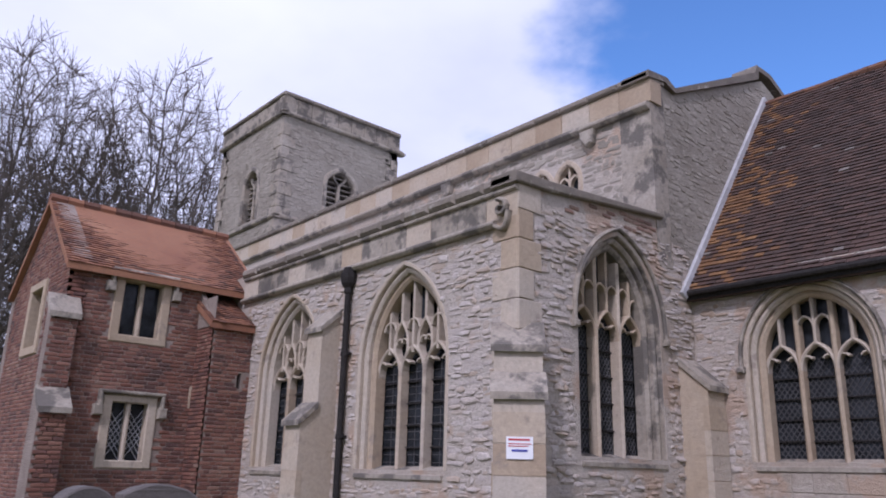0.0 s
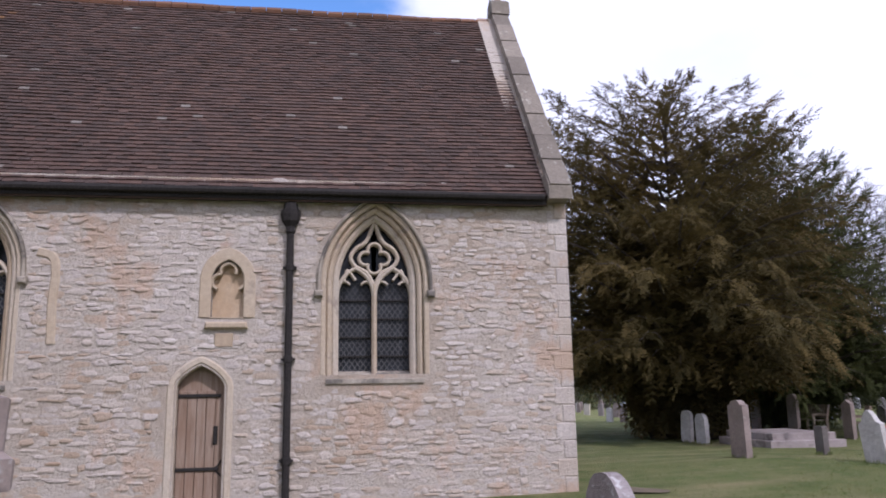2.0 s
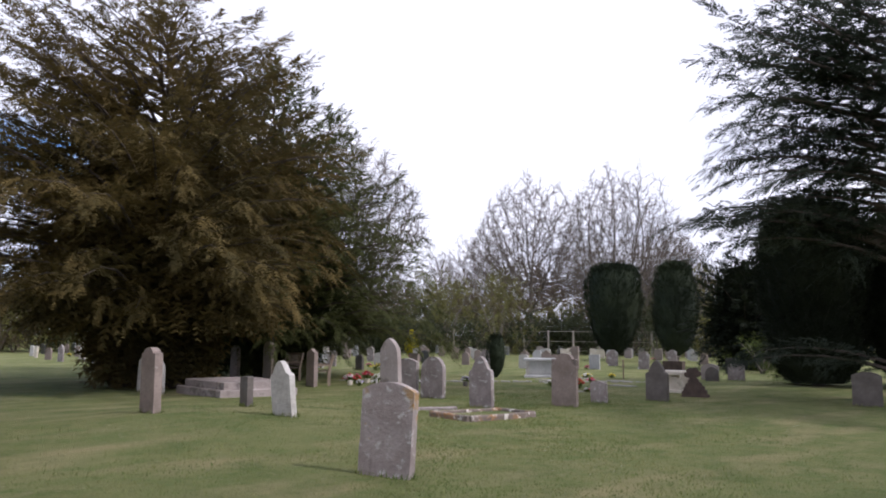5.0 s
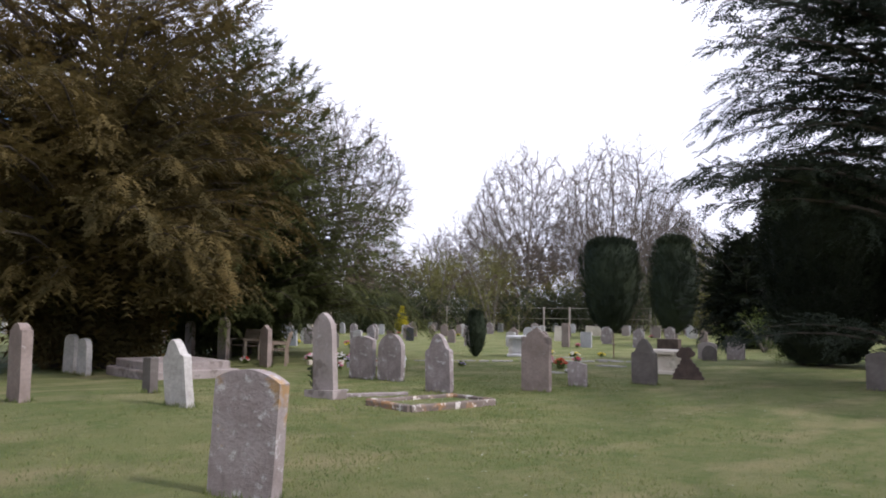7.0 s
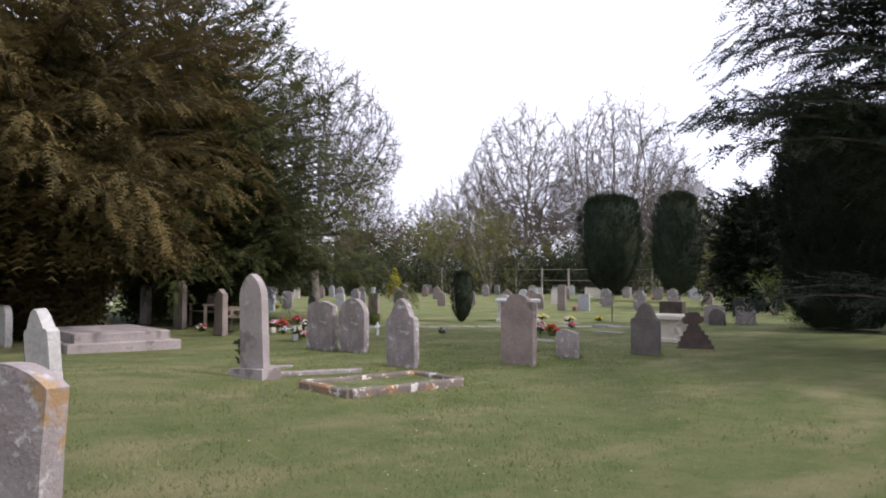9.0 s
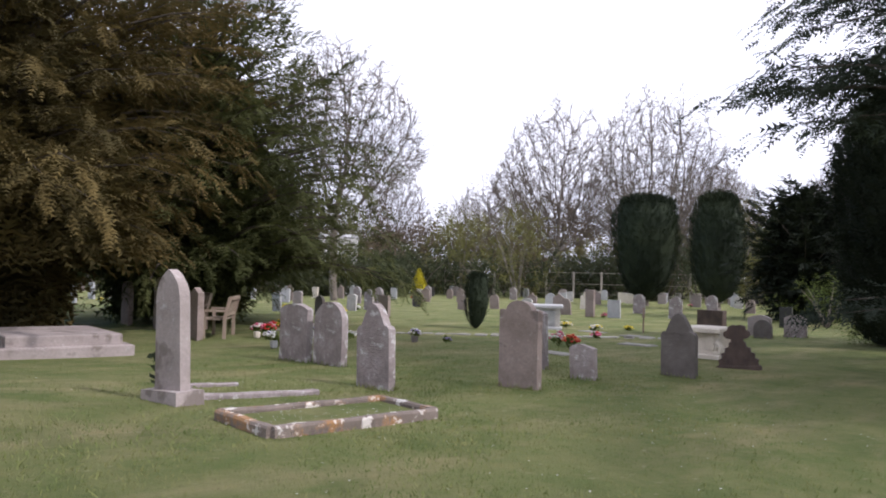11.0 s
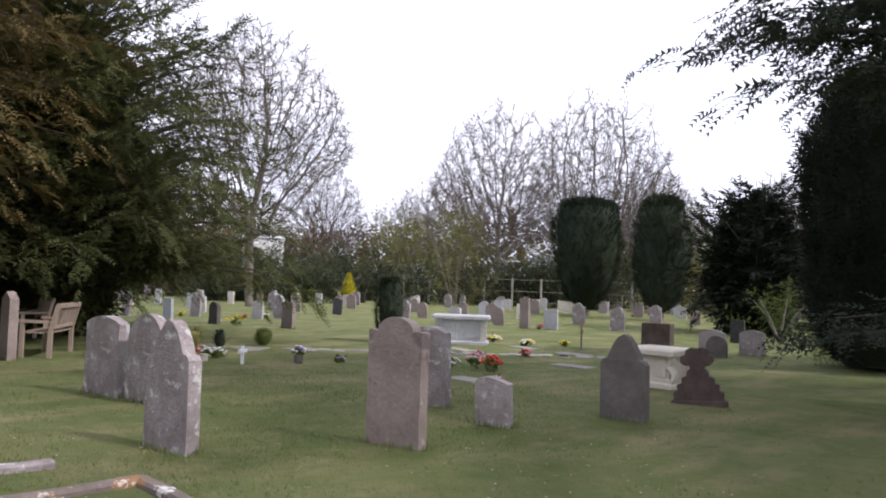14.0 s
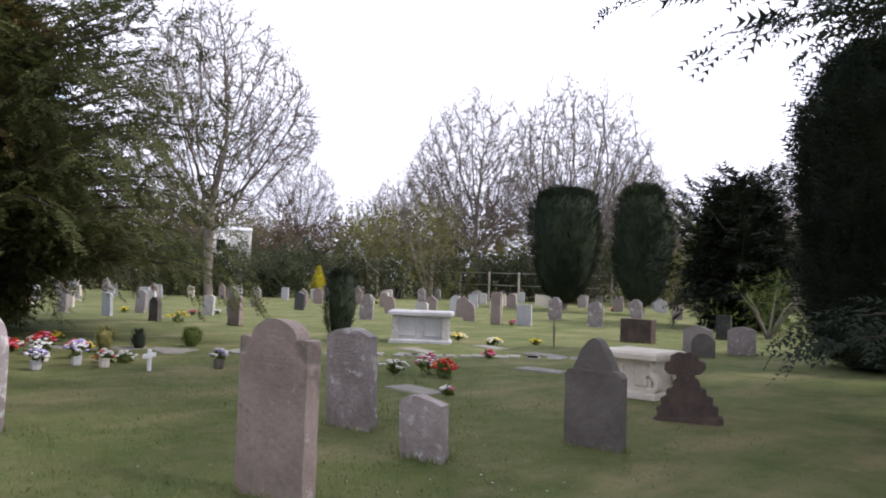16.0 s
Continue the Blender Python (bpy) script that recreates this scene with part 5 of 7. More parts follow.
PLACED.append((pp, w_p, bricks(PX0, PX1, 0.0, PE - 0.05, [in_box(c - w / 2 - 0.12, c + w / 2 + 0.12, a - 0.14, b + 0.16) for c, w, a, b in PW]), "brick", "brick_set", (3.2, 5.4, 2.7, 3.65)))
for c, w, a, b in PW:
    fr = Shape().slab([rect(c, w + 0.30, a - 0.15, b + 0.12), rect(c, w - 0.06, a, b - 0.02)], -0.22, 0.03, pp, 0.02)
    win = part("window", fr, MAT["ashlar"], porch, "two-light stone mullioned window")
    part("mullion", Shape().ribbon([(c, a), (c, b)], 0.085, -0.2, -0.04, pp, 0.03), MAT["ashlar"], win)
    hd = Shape().ribbon([(c - w / 2 - 0.22, b - 0.12), (c - w / 2 - 0.22, b + 0.16), (c + w / 2 + 0.22, b + 0.16), (c + w / 2 + 0.22, b - 0.12)], 0.07, 0.0, 0.13, pp, 0.02)
    part("hood_mould", hd, MAT["ashlar_grey"], win)
    for sg in (-1, 1):
        part("hood_stop", Shape().slab([rect(c + sg * (w / 2 + 0.24), 0.17, b - 0.28, b - 0.08)], 0.0, 0.12, pp, 0.02), MAT["ashlar_grey"], win)
        cc = c + sg * w / 4
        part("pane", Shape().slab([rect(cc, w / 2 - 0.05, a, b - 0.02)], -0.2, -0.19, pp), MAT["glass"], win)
        ld = Shape()
        for i in range(-6, 16):
            for d in (1, -1):
                p0, p1 = (cc - d * (w / 4 - 0.03), a + i * 0.13), (cc + d * (w / 4 - 0.03), a + i * 0.13 + 0.42)
                if p1[1] < b - 0.02 and p0[1] > a - 0.02:
                    ld.ribbon([p0, p1], 0.011, -0.19, -0.17, pp)
        if a < 3:
            tagged(part("leading", ld, MAT["lead"], win, tidy=False), kind="stuff")
# turret of the porch stair
pt = east(TPY)
w_tu = part("wall", Shape().slab([[(TPX0, -0.3), (TPX1, -0.3), (TPX1, TPE), (TPX0, TPE)], rect(6.22, 0.09, 3.02, 3.32)], -0.7, 0.0, pt), MAT["brick_mortar"], porch, "brick stair turret wall")
PLACED.append((pt, w_tu, bricks(TPX0, TPX1, 0.5, TPE - 0.02, [in_box(6.16, 6.28, 3.0, 3.34)]), "brick", "brick_set", None))
PLACED.append((pt, w_tu, rubble((TPX0, TPX1, 0.0, 0.5), [], pt, seed=33), "rubble", "rubble_set", None))
w_ts = part("wall", Shape().box((TPX0, TPY, -0.3), (TPX0 + 0.02, PY + 0.1, TPE + 0.5)), MAT["brick_mortar"], porch)
PLACED.append((south(TPX0), w_ts, bricks(TPY, PY + 0.05, 0.0, TPE, []), "brick", "brick_set", None))
part("slit_surround", Shape().slab([rect(5.60, 0.14, 2.62, 3.05), rect(5.60, 0.05, 2.68, 2.98)], -0.05, 0.02, pp, 0.01), MAT["ashlar"], porch)
# south gable of the porch
pg = south(PX0)
gab = [(PY, -0.3), (PY + PD, -0.3), (PY + PD, PE), (PY + PD / 2, PR), (PY, PE)]
w_pg = part("wall", Shape().slab([gab, rect(PY + 2.0, 0.9, 3.7, 4.9)], -0.35, 0.0, pg), MAT["brick_mortar"], porch, "south gable wall of the porch")
PLACED.append((pg, w_pg, bricks(PY, PY + PD, 0.0, PR, [in_box(PY + 1.4, PY + 2.6, 3.5, 5.0), lambda u, v, half=0.0: v > PE + (PD / 2 - abs(u - PY - PD / 2)) * (PR - PE) / (PD / 2) - 0.06]), "brick", "brick_set", None))
gw = part("window", Shape().slab([rect(PY + 2.0, 1.15, 3.55, 5.05), rect(PY + 2.0, 0.85, 3.72, 4.88)], -0.2, 0.05, pg, 0.02), MAT["ashlar"], porch)
part("pane", Shape().slab([rect(PY + 2.0, 0.9, 3.7, 4.9)], -0.2, -0.19, pg), MAT["glass"], gw)
part("wall", Shape().slab([[(PY + PD, -0.3), (PY + PD + 0.3, -0.3), (PY + PD + 0.3, PE), (PY + PD, PE)]], -XA, -PX0, lambda u, v, n: (-n, u, v)), MAT["brick_mortar"], porch, "west porch wall")
# stepped brick buttress at the corner
bs = Shape().slab([[(PY + 0.05, -0.3), (PY + 0.05, 4.42), (PY - 0.16, 4.12), (PY - 0.22, 4.10), (PY - 0.22, 2.72), (PY - 0.48, 2.42), (PY - 0.52, -0.3)]], 0.0, 0.46, lambda u, v, n: (PX0 - 0.26 + n, u, v))
bb = part("buttress", bs, MAT["brick_mortar"], porch, "stepped brick corner buttress")
PLACED.append((east(PY - 0.52), bb, bricks(PX0 - 0.26, PX0 + 0.20, 0.0, 2.40, []), "brick", "brick_set", None))
PLACED.append((east(PY - 0.22), bb, bricks(PX0 - 0.26, PX0 + 0.20, 2.72, 4.08, []), "brick", "brick_set", None))
for y0, z0, y1, z1 in ((PY - 0.60, 2.34, PY - 0.19, 2.82), (PY - 0.30, 4.02, PY + 0.02, 4.50)):
    part("weathering", Shape().slab([[(y0, z0), (y0, z0 + 0.10), (y1, z1), (y1, z1 - 0.14)]], -0.05, 0.51, lambda u, v, n: (PX0 - 0.26 + n, u, v), 0.015), MAT["ashlar_grey"], bb)
# roofs of the porch
psl = Vector((0, PD / 2, PR - PE)).normalized()
plen = math.hypot(PD / 2, PR - PE)
pr = Shape()
pr.slab([[(PY - 0.16, PE - 0.16), (PY + PD / 2, PR), (PY + PD + 0.16, PE - 0.16), (PY + PD + 0.16, PE - 0.28), (PY + PD / 2, PR - 0.12), (PY - 0.16, PE - 0.28)]], PX0 - 0.12, 6.9, lambda u, v, n: (n, u, v))
proof = part("roof", pr, MAT["red_tile"], porch, "orange plain-tiled porch roof")
ROOFS.append(((PX0 - 0.12, PY - 0.17, PE - 0.155), (1, 0, 0), tuple(psl), 25, 29, 0.157, (plen + 0.22) / 29, 0.030, proof, "red_tile", "red_tile_set", (4, 20, 0, 10), 0.03, 6))
tr_ = Shape().slab([[(TPY - 0.10, TPE - 0.04), (PY + 0.9, TPE + 0.96), (PY + 0.9, TPE + 0.86), (TPY - 0.10, TPE - 0.16)]], TPX0 - 0.10, TPX1 - 0.02, lambda u, v, n: (n, u, v))
troof = part("roof", tr_, MAT["red_tile"], porch)
ROOFS.append(((TPX0 - 0.10, TPY - 0.11, TPE - 0.035), (1, 0, 0), (0, 0.8482, 0.5297), 6, 18, 0.157, 0.10, 0.022, troof, "red_tile", "red_tile_set", (0, 0, 0, 0), 0.0, 7))
tri = Shape().slab([[(TPY - 0.04, TPE - 0.1), (PY + 0.05, TPE + 0.72), (PY + 0.05, TPE - 0.1)]], TPX0 - 0.03, TPX0 + 0.06, lambda u, v, n: (n, u, v))
part("verge_board", tri, MAT["brick_mortar"], porch)
prt = Shape()
for i in range(12):
    x = PX0 - 0.12 + i * 0.335
    prt.tube([(x, PY + PD / 2, PR + 0.01), (x + 0.32, PY + PD / 2, PR + 0.005)], [0.11, 0.11], 8)
tagged(part("ridge_tiles", prt, MAT["red_tile_set"], proof), kind="stuff")


# ---- gravestones ----
def outline(kind, w, h):
    """The outline of a headstone, from its low corner round: width along u, height along v (set 0.25 m into the earth)."""
    a, lo = w / 2, -0.25
    foot = [(-a, lo)]
    if kind == "round":
        top = arc(0, h - a, a, 180, 0, 14)
    elif kind == "camber":
        r = 0.14 * w
        big = (a * a + r * r) / (2 * r)
        t = math.degrees(math.asin(a / big))
        top = arc(0, h - big, big, 90 + t, 90 - t, 12)
    elif kind == "lancet":
        top = [p for p in pointed(0, w, 0, h - w * 0.78, h, 8, False)]
    elif kind == "shoulder":
        s = 0.17 * w
        top = [(-a, h - 0.22 * w), (-a + s * 0.4, h - 0.20 * w), (-a + s, h - 0.22 * w)] + arc(0, h - (a - s) * 0.62 - 0.0, a - s, 180, 0, 10)
        top = top[:3] + [(u, (h - (a - s) * 0.62) + (v - (h - (a - s) * 0.62)) * 0.62) for u, v in top[3:]] + [(a - s, h - 0.22 * w), (a - s * 0.4, h - 0.20 * w), (a, h - 0.22 * w)]
    elif kind == "ogee":
        half = smooth_path([(-a, h - 0.42 * w), (-a * 0.93, h - 0.30 * w), (-a * 0.62, h - 0.22 * w), (-a * 0.32, h - 0.13 * w), (0, h)], 3)
        top = half + [(-u, v) for u, v in reversed(half[:-1])]
    elif kind == "notched":
        half = [(-a, h - 0.50 * w), (-a * 0.86, h - 0.44 * w), (-a * 0.86, h - 0.36 * w)] + [(-a * 0.62, h - 0.20 * w), (-a * 0.34, h - 0.08 * w), (-a * 0.2, h - 0.03 * w), (0, h)]
        top = half + [(-u, v) for u, v in reversed(half[:-1])]
    elif kind == "shouldered_lancet":
        half = [(-a, h - 0.62 * w), (-a * 0.88, h - 0.54 * w), (-a * 0.72, h - 0.52 * w), (-a * 0.60, h - 0.38 * w), (-a * 0.42, h - 0.20 * w), (-a * 0.20, h - 0.05 * w), (0, h)]
        top = half + [(-u, v) for u, v in reversed(half[:-1])]
    elif kind == "sloped":
        top = [(-a, h * 0.86), (-a * 0.6, h * 0.92), (a * 0.2, h), (a * 0.7, h * 0.98), (a, h * 0.90)]
    else:
        top = [(-a, h - 0.02), (-a + 0.02, h), (a - 0.02, h), (a, h - 0.02)]
    return foot + top + [(a, lo)]


def headstone_shape(kind, w, h, t, rough=0.006, seed=0, bevel=0.018):
    lp = outline(kind, w, h)
    dense = []
    for i, p in enumerate(lp):
        q = lp[(i + 1) % len(lp)]
        n = max(1, int(math.dist(p, q) / 0.16))
        dense += [(p[0] + (q[0] - p[0]) * k / n, p[1] + (q[1] - p[1]) * k / n) for k in range(n)]
    s = Shape().slab([dense], -t / 2, t / 2 - 0.0, lambda u, v, n: (u, -n, v), bevel)
    # bevel the back as well
    off = Vector((seed * 3.1, seed * 1.7, 0))
    s.moved(lambda p: tuple(p + noise.noise_vector((p + off) * 9.0) * rough))
    return s


STONES = {}
BASES = []  # feet of the near stones, where the mower leaves longer grass


def headstone(x, y, kind, w, h, t, mat, label, turn=0.0, lean=(0.0, 0.0), group="churchyard headstones", seed=None):
    if group == "churchyard headstones":
        w, t = w * 1.03, max(t, 0.15)
        BASES.append((x, y, w, t, radians(turn + 12)))
    key = (kind, round(w, 2), round(h, 2), round(t, 2), mat, seed)
    if key not in STONES:
        STONES[key] = headstone_shape(kind, w, h, t, 0.007, seed or len(STONES)).mesh("headstone", GRAVE[mat])
    ob = new("headstone", STONES[key])
    ob.matrix_basis = pose(x, y, gz(x, y), lean[0], lean[1], turn + 12)
    return tagged(ob, label, "headstone", group)


# the stones the walk passes, near ones first
headstone(6.98, -8.46, "camber", 0.60, 1.0, 0.12, "ochre", "lichened grey headstone with a cambered top and ochre stain", 14, (1.5, -2.5))
headstone(11.30, -9.72, "shouldered_lancet", 0.38, 0.88, 0.13, "white", "small headstone crusted with white lichen", 8, (-3, 5))
headstone(12.9, -8.15, "shoulder", 0.42, 1.06, 0.13, "brown", "brown shouldered headstone with a worn edge", -4, (0, 1))
headstone(13.28, -10.06, "square", 0.20, 0.54, 0.12, "dark", "short dark square-topped footstone", 0, (0, 1))
headstone(20.9, -11.0, "round", 0.34, 0.92, 0.10, "white", "narrow pale round-topped footstone", 10, (0, -2))
headstone(20.15, -11.1, "round", 0.40, 0.84, 0.10, "white", "narrow pale lichened footstone beside its twin", 0, (0, 2))
headstone(15.72, -15.79, "camber", 0.66, 0.97, 0.11, "lichen", "rose-grey headstone with a cambered top", 2, (0, 0))
headstone(14.92, -15.99, "round", 0.68, 1.03, 0.12, "lichen", "broad round-topped headstone with white lichen", -2, (1, 0))
headstone(12.36, -15.195, "shouldered_lancet", 0.54, 1.10, 0.13, "lichen", "pointed shouldered headstone flaked and lichened", 3, (2, 3))
tall_stone = headstone(11.49, -16.955, "shoulder", 0.58, 1.18, 0.13, "brown", "tall plain grey-brown headstone with a raised centre", 3, (0, 0))
headstone(13.05, -18.78, "camber", 0.51, 0.98, 0.12, "lichen", "mottled grey headstone with a cambered top", 2, (-2, 1))
headstone(11.70, -18.50, "sloped", 0.38, 0.52, 0.13, "ochre", "low broken rust-stained footstone", 6, (0, 2))
headstone(11.10, -20.05, "shouldered_lancet", 0.54, 1.0, 0.13, "dark", "dark pointed headstone with sloping shoulders", -3, (0, 0))
headstone(25.2, -15.75, "round", 0.36, 1.18, 0.12, "brown", "dark round-topped headstone beneath the yew", 0, (0, 0))
headstone(23.3, -16.0, "round", 0.40, 1.32, 0.13, "brown", "tall round-topped brown headstone beneath the yew", 0, (0, 0))
headstone(20.2, -15.75, "ogee", 0.36, 1.14, 0.13, "brown", "slim shouldered headstone before the bench", -6, (0, 0))
headstone(24.3, -11.5, "square", 0.32, 1.0, 0.16, "pale", "pale square stone post under the yew", 0, (0, 1))
headstone(7.31, -23.0, "camber", 0.62, 0.80, 0.12, "dark", "dark headstone in the shade of the tree", 5, (0, 0))
headstone(26.5, -24.9, "square", 0.46, 0.80, 0.10, "brown", "brown square headstone on the open grass", 0, (0, 0))
headstone(28.8, -23.6, "round", 0.40, 0.70, 0.10, "dark", "dark modern headstone by daffodils", 0, (0, 0))
headstone(14.90, -29.5, "round", 0.46, 0.52, 0.10, "dark", "small round-topped dark headstone", 0, (0, 0))
headstone(14.75, -31.0, "camber", 0.58, 0.64, 0.12, "ochre", "wide headstone stained by orange lichen", 0, (0, 0))
headstone(15.6, -30.6, "camber", 0.62, 0.60, 0.12, "grey", "grey wide headstone beside an orange one", 0, (0, 0))
headstone(17.9, -31.8, "square", 0.80, 0.62, 0.40, "red", "squat red-brown block memorial", 0, (0, 0))
headstone(24.6, -33.7, "square", 0.36, 1.12, 0.12, "brown", "tall narrow brown headstone", 0, (0, 0))
headstone(17.4, -35.6, "square", 0.40, 0.72, 0.10, "granite", "black granite headstone on the grass", 0, (0, 0))
# worn, unreadable inscription on the tall plain headstone
for z, half in ((0.985, 0.06), (0.925, 0.17), (0.865, 0.13), (0.805, 0.18), (0.745, 0.11)):
    line = new("inscription_line", Shape().box((-half, 0.068, z), (half, 0.078, z + 0.016)).mesh("inscription_line", GRAVE["brown"]))
    line.parent = tall_stone
    tagged(line, "shallow weathered line of carving")
# stones close to the church, seen over their tops
for x, y, k, w, h, m, lab in (
    (1.35, 7.0, "round", 0.66, 1.34, "dark", "dark headstone with a worn round top"), (2.05, 7.15, "camber", 0.72, 1.36, "dark", "dark broad headstone by the porch"),
    (3.85, 4.95, "round", 0.60, 1.10, "dark", "dark round headstone before the aisle"), (4.10, 4.20, "round", 0.58, 1.14, "dark", "dark round headstone near the buttress"),
    (5.40, 3.55, "round", 0.50, 1.30, "white", "pale lichened headstone before the chancel"), (4.45, 2.70, "shouldered_lancet", 0.62, 1.38, "grey", "grey pointed headstone with carved lettering"),
    (5.05, 2.10, "notched", 0.52, 1.10, "white", "pale lichened notched headstone"), (5.75, -2.85, "round", 0.76, 0.84, "lichen", "low round lichened headstone by the chancel corner")):
    headstone(x, y, k, w, h, 0.14, m, lab, RNG.uniform(-12, 12), (RNG.uniform(-2, 2), RNG.uniform(-3, 3)))

# tall lancet headstone on a plinth, with kerbs
g = thing("memorial", (12.0, -12.43, gz(12.0, -12.43)), "tall grey lancet headstone on a stepped plinth with ivy", "headstone", "churchyard headstones")
base_m = pose(12.0, -12.43, gz(12.0, -12.43), 0, 2.5, 15)
P_ = lambda s: s.moved(lambda p: tuple(base_m @ p))
part("stone", P_(headstone_shape("lancet", 0.42, 1.38, 0.15, 0.004, 5, 0.035).moved(lambda p: (p.x * (1.08 - 0.08 * p.z), p.y, max(p.z, 0.1)))), GRAVE["grey"], g)
part("plinth", P_(Shape().slab([[(-0.31, -0.2), (0.31, -0.2), (0.31, 0.13), (-0.31, 0.13)]], -0.18, 0.18, lambda u, v, n: (u, -n, v), 0.03)), GRAVE["grey"], g)
iv = Shape()
for i in range(46):
    c = Vector((0.25 + RNG.normal(0, 0.035), RNG.uniform(-0.12, 0.10), RNG.uniform(0.0, 0.55)))
    d = Vector(RNG.normal(0, 1, 3)).normalized() * 0.045
    e = d.orthogonal() * 0.8
    iv.add([tuple(base_m @ (c - d)), tuple(base_m @ (c + e)), tuple(base_m @ (c + d)), tuple(base_m @ (c - e))], [(0, 1, 2, 3)])
part("ivy", iv, LEAF["shrub"], g, "ivy climbing the edge", tidy=False)


def kerb_bar(a, b, w, h, seed):
    a, b = Vector(a), Vector(b)
    d = (b - a).normalized()
    side = Vector((-d.y, d.x, 0)) * w / 2
    n = 7
    s = Shape()
    ring = []
    for i in range(n + 1):
        c = a.lerp(b, i / n)
        c.z = gz(c.x, c.y) - 0.05 + 0.004 * math.sin(i * 1.7 + seed)
        top = Vector((0, 0, h + 0.05))
        ring += [tuple(c - side), tuple(c - side + top * 0.86), tuple(c - side * 0.7 + top), tuple(c + side * 0.7 + top), tuple(c + side + top * 0.86), tuple(c + side)]
    fs = [(i * 6 + k, i * 6 + (k + 1) % 6, (i + 1) * 6 + (k + 1) % 6, (i + 1) * 6 + k) for i in range(n) for k in range(6)]
    s.add(ring, fs + [tuple(range(6)), tuple(n * 6 + k for k in reversed(range(6)))])
    return s


def kerb_set(corners, w, h, mat, label, fill=None):
    c = sum((Vector((*p, 0)) for p in corners), Vector()) / len(corners)
    k = thing("grave_kerb", (c.x, c.y, gz(c.x, c.y)), label, "grave kerb")
    for i in range(len(corners)):
        a, b = corners[i], corners[(i + 1) % len(corners)]
        part("kerb_stone", kerb_bar((*a, 0), (*b, 0), w, h, i), GRAVE[mat], k)
    if fill:
        part("infill", Shape().add([(p[0], p[1], gz(*p) + h * 0.45) for p in corners], [tuple(range(len(corners)))]), MAT[fill], k)
    return k


K1 = [(10.02, -12.58), (10.28, -14.54), (11.22, -14.50), (10.90, -12.48)]
kerb_set(K1, 0.105, 0.10, "kerb", "low stone grave kerb with orange and white lichen", "ground")
k2 = thing("grave_kerb", (12.13, -13.4, gz(12.13, -13.4)), "sunken pale grave kerb before the lancet headstone", "grave kerb")
part("kerb_stone", kerb_bar((12.12, -12.62, 0), (12.14, -14.20, 0), 0.13, 0.06, 1), GRAVE["lichen"], k2)
part("kerb_stone", kerb_bar((13.22, -12.80, 0), (13.20, -13.65, 0), 0.11, 0.035, 2), GRAVE["lichen"], k2)

# stepped ledger under the yew
lg = thing("ledger_tomb", (18.8, -12.6, 0.0), "low stepped grey stone ledger tomb", "tomb")
for i, (a, h) in enumerate(((0.0, 0.20), (0.16, 0.38))):
    part("step", Shape().slab([[(17.6 + a, -13.7 + a), (20.2 - a, -13.7 + a), (20.2 - a, -11.6 - a), (17.6 + a, -11.6 - a)]], -0.2 if i == 0 else 0.2, h, lambda u, v, n: (u, v, n), 0.02), GRAVE["grey"], lg)


def chest_tomb(x, y, turn, L, W, H, mat, label, scroll):
    m = pose(x, y, gz(x, y), 0, 0, turn)
    t = thing("chest_tomb", (x, y, gz(x, y)), label, "tomb")
    F = lambda s: s.moved(lambda p: tuple(m @ p))
    part("base", F(Shape().slab([[(-L / 2, -W / 2), (L / 2, -W / 2), (L / 2, W / 2), (-L / 2, W / 2)]], -0.2, 0.08, lambda u, v, n: (u, v, n), 0.02)), GRAVE[mat], t)
    part("body", F(Shape().slab([[(-L / 2 + 0.10, -W / 2 + 0.10), (L / 2 - 0.10, -W / 2 + 0.10), (L / 2 - 0.10, W / 2 - 0.10), (-L / 2 + 0.10, W / 2 - 0.10)]], 0.08, H - 0.10, lambda u, v, n: (u, v, n))), GRAVE[mat], t)
    part("top_slab", F(Shape().slab([[(-L / 2 - 0.03, -W / 2 - 0.03), (L / 2 + 0.03, -W / 2 - 0.03), (L / 2 + 0.03, W / 2 + 0.03), (-L / 2 - 0.03, W / 2 + 0.03)]], H - 0.10, H, lambda u, v, n: (u, v, n), 0.03)), GRAVE["pale" if scroll else mat], t)
    for sx in (-1, 1):
        for sy in (-1, 1):
            cx, cy = sx * (L / 2 - 0.13), sy * (W / 2 - 0.11)
            if scroll:
                pts = [(0.0, 0.10), (0.10, 0.12), (0.13, 0.22), (0.05, 0.32), (0.02, H - 0.28), (0.08, H - 0.17), (0.0, H - 0.11)]
                s = Shape().ribbon(smooth_path(pts, 4), 0.07, -0.06, 0.06, lambda u, v, n: (cx + sx * (u - 0.02), cy + n, v), 0.015)
                part("scroll", F(s), GRAVE["pale"], t)
            else:
                part("corner_post", F(Shape().box((cx - 0.07, cy - 0.07, 0.08), (cx + 0.07, cy + 0.07, H - 0.10))), GRAVE["white"], t)
    for sy in (-1, 1):
        for cx in (-L / 4 + 0.03, L / 4 - 0.03):
            part("panel", F(Shape().slab([[(cx - L / 4 + 0.12, 0.16), (cx + L / 4 - 0.12, 0.16), (cx + L / 4 - 0.12, H - 0.18), (cx - L / 4 + 0.12, H - 0.18)]], W / 2 - 0.10, W / 2 - 0.08, lambda u, v, n: (u, sy * n, v), 0.008)), GRAVE[mat], t)
    return t


chest_tomb(12.73, -23.47, 2, 0.86, 0.78, 0.61, "pale", "pale limestone chest tomb with scrolled corners and a clean top slab", True)
chest_tomb(20.25, -26.25, 42, 1.42, 0.75, 0.74, "marble", "weathered grey chest tomb with a dark-edged slab", False)

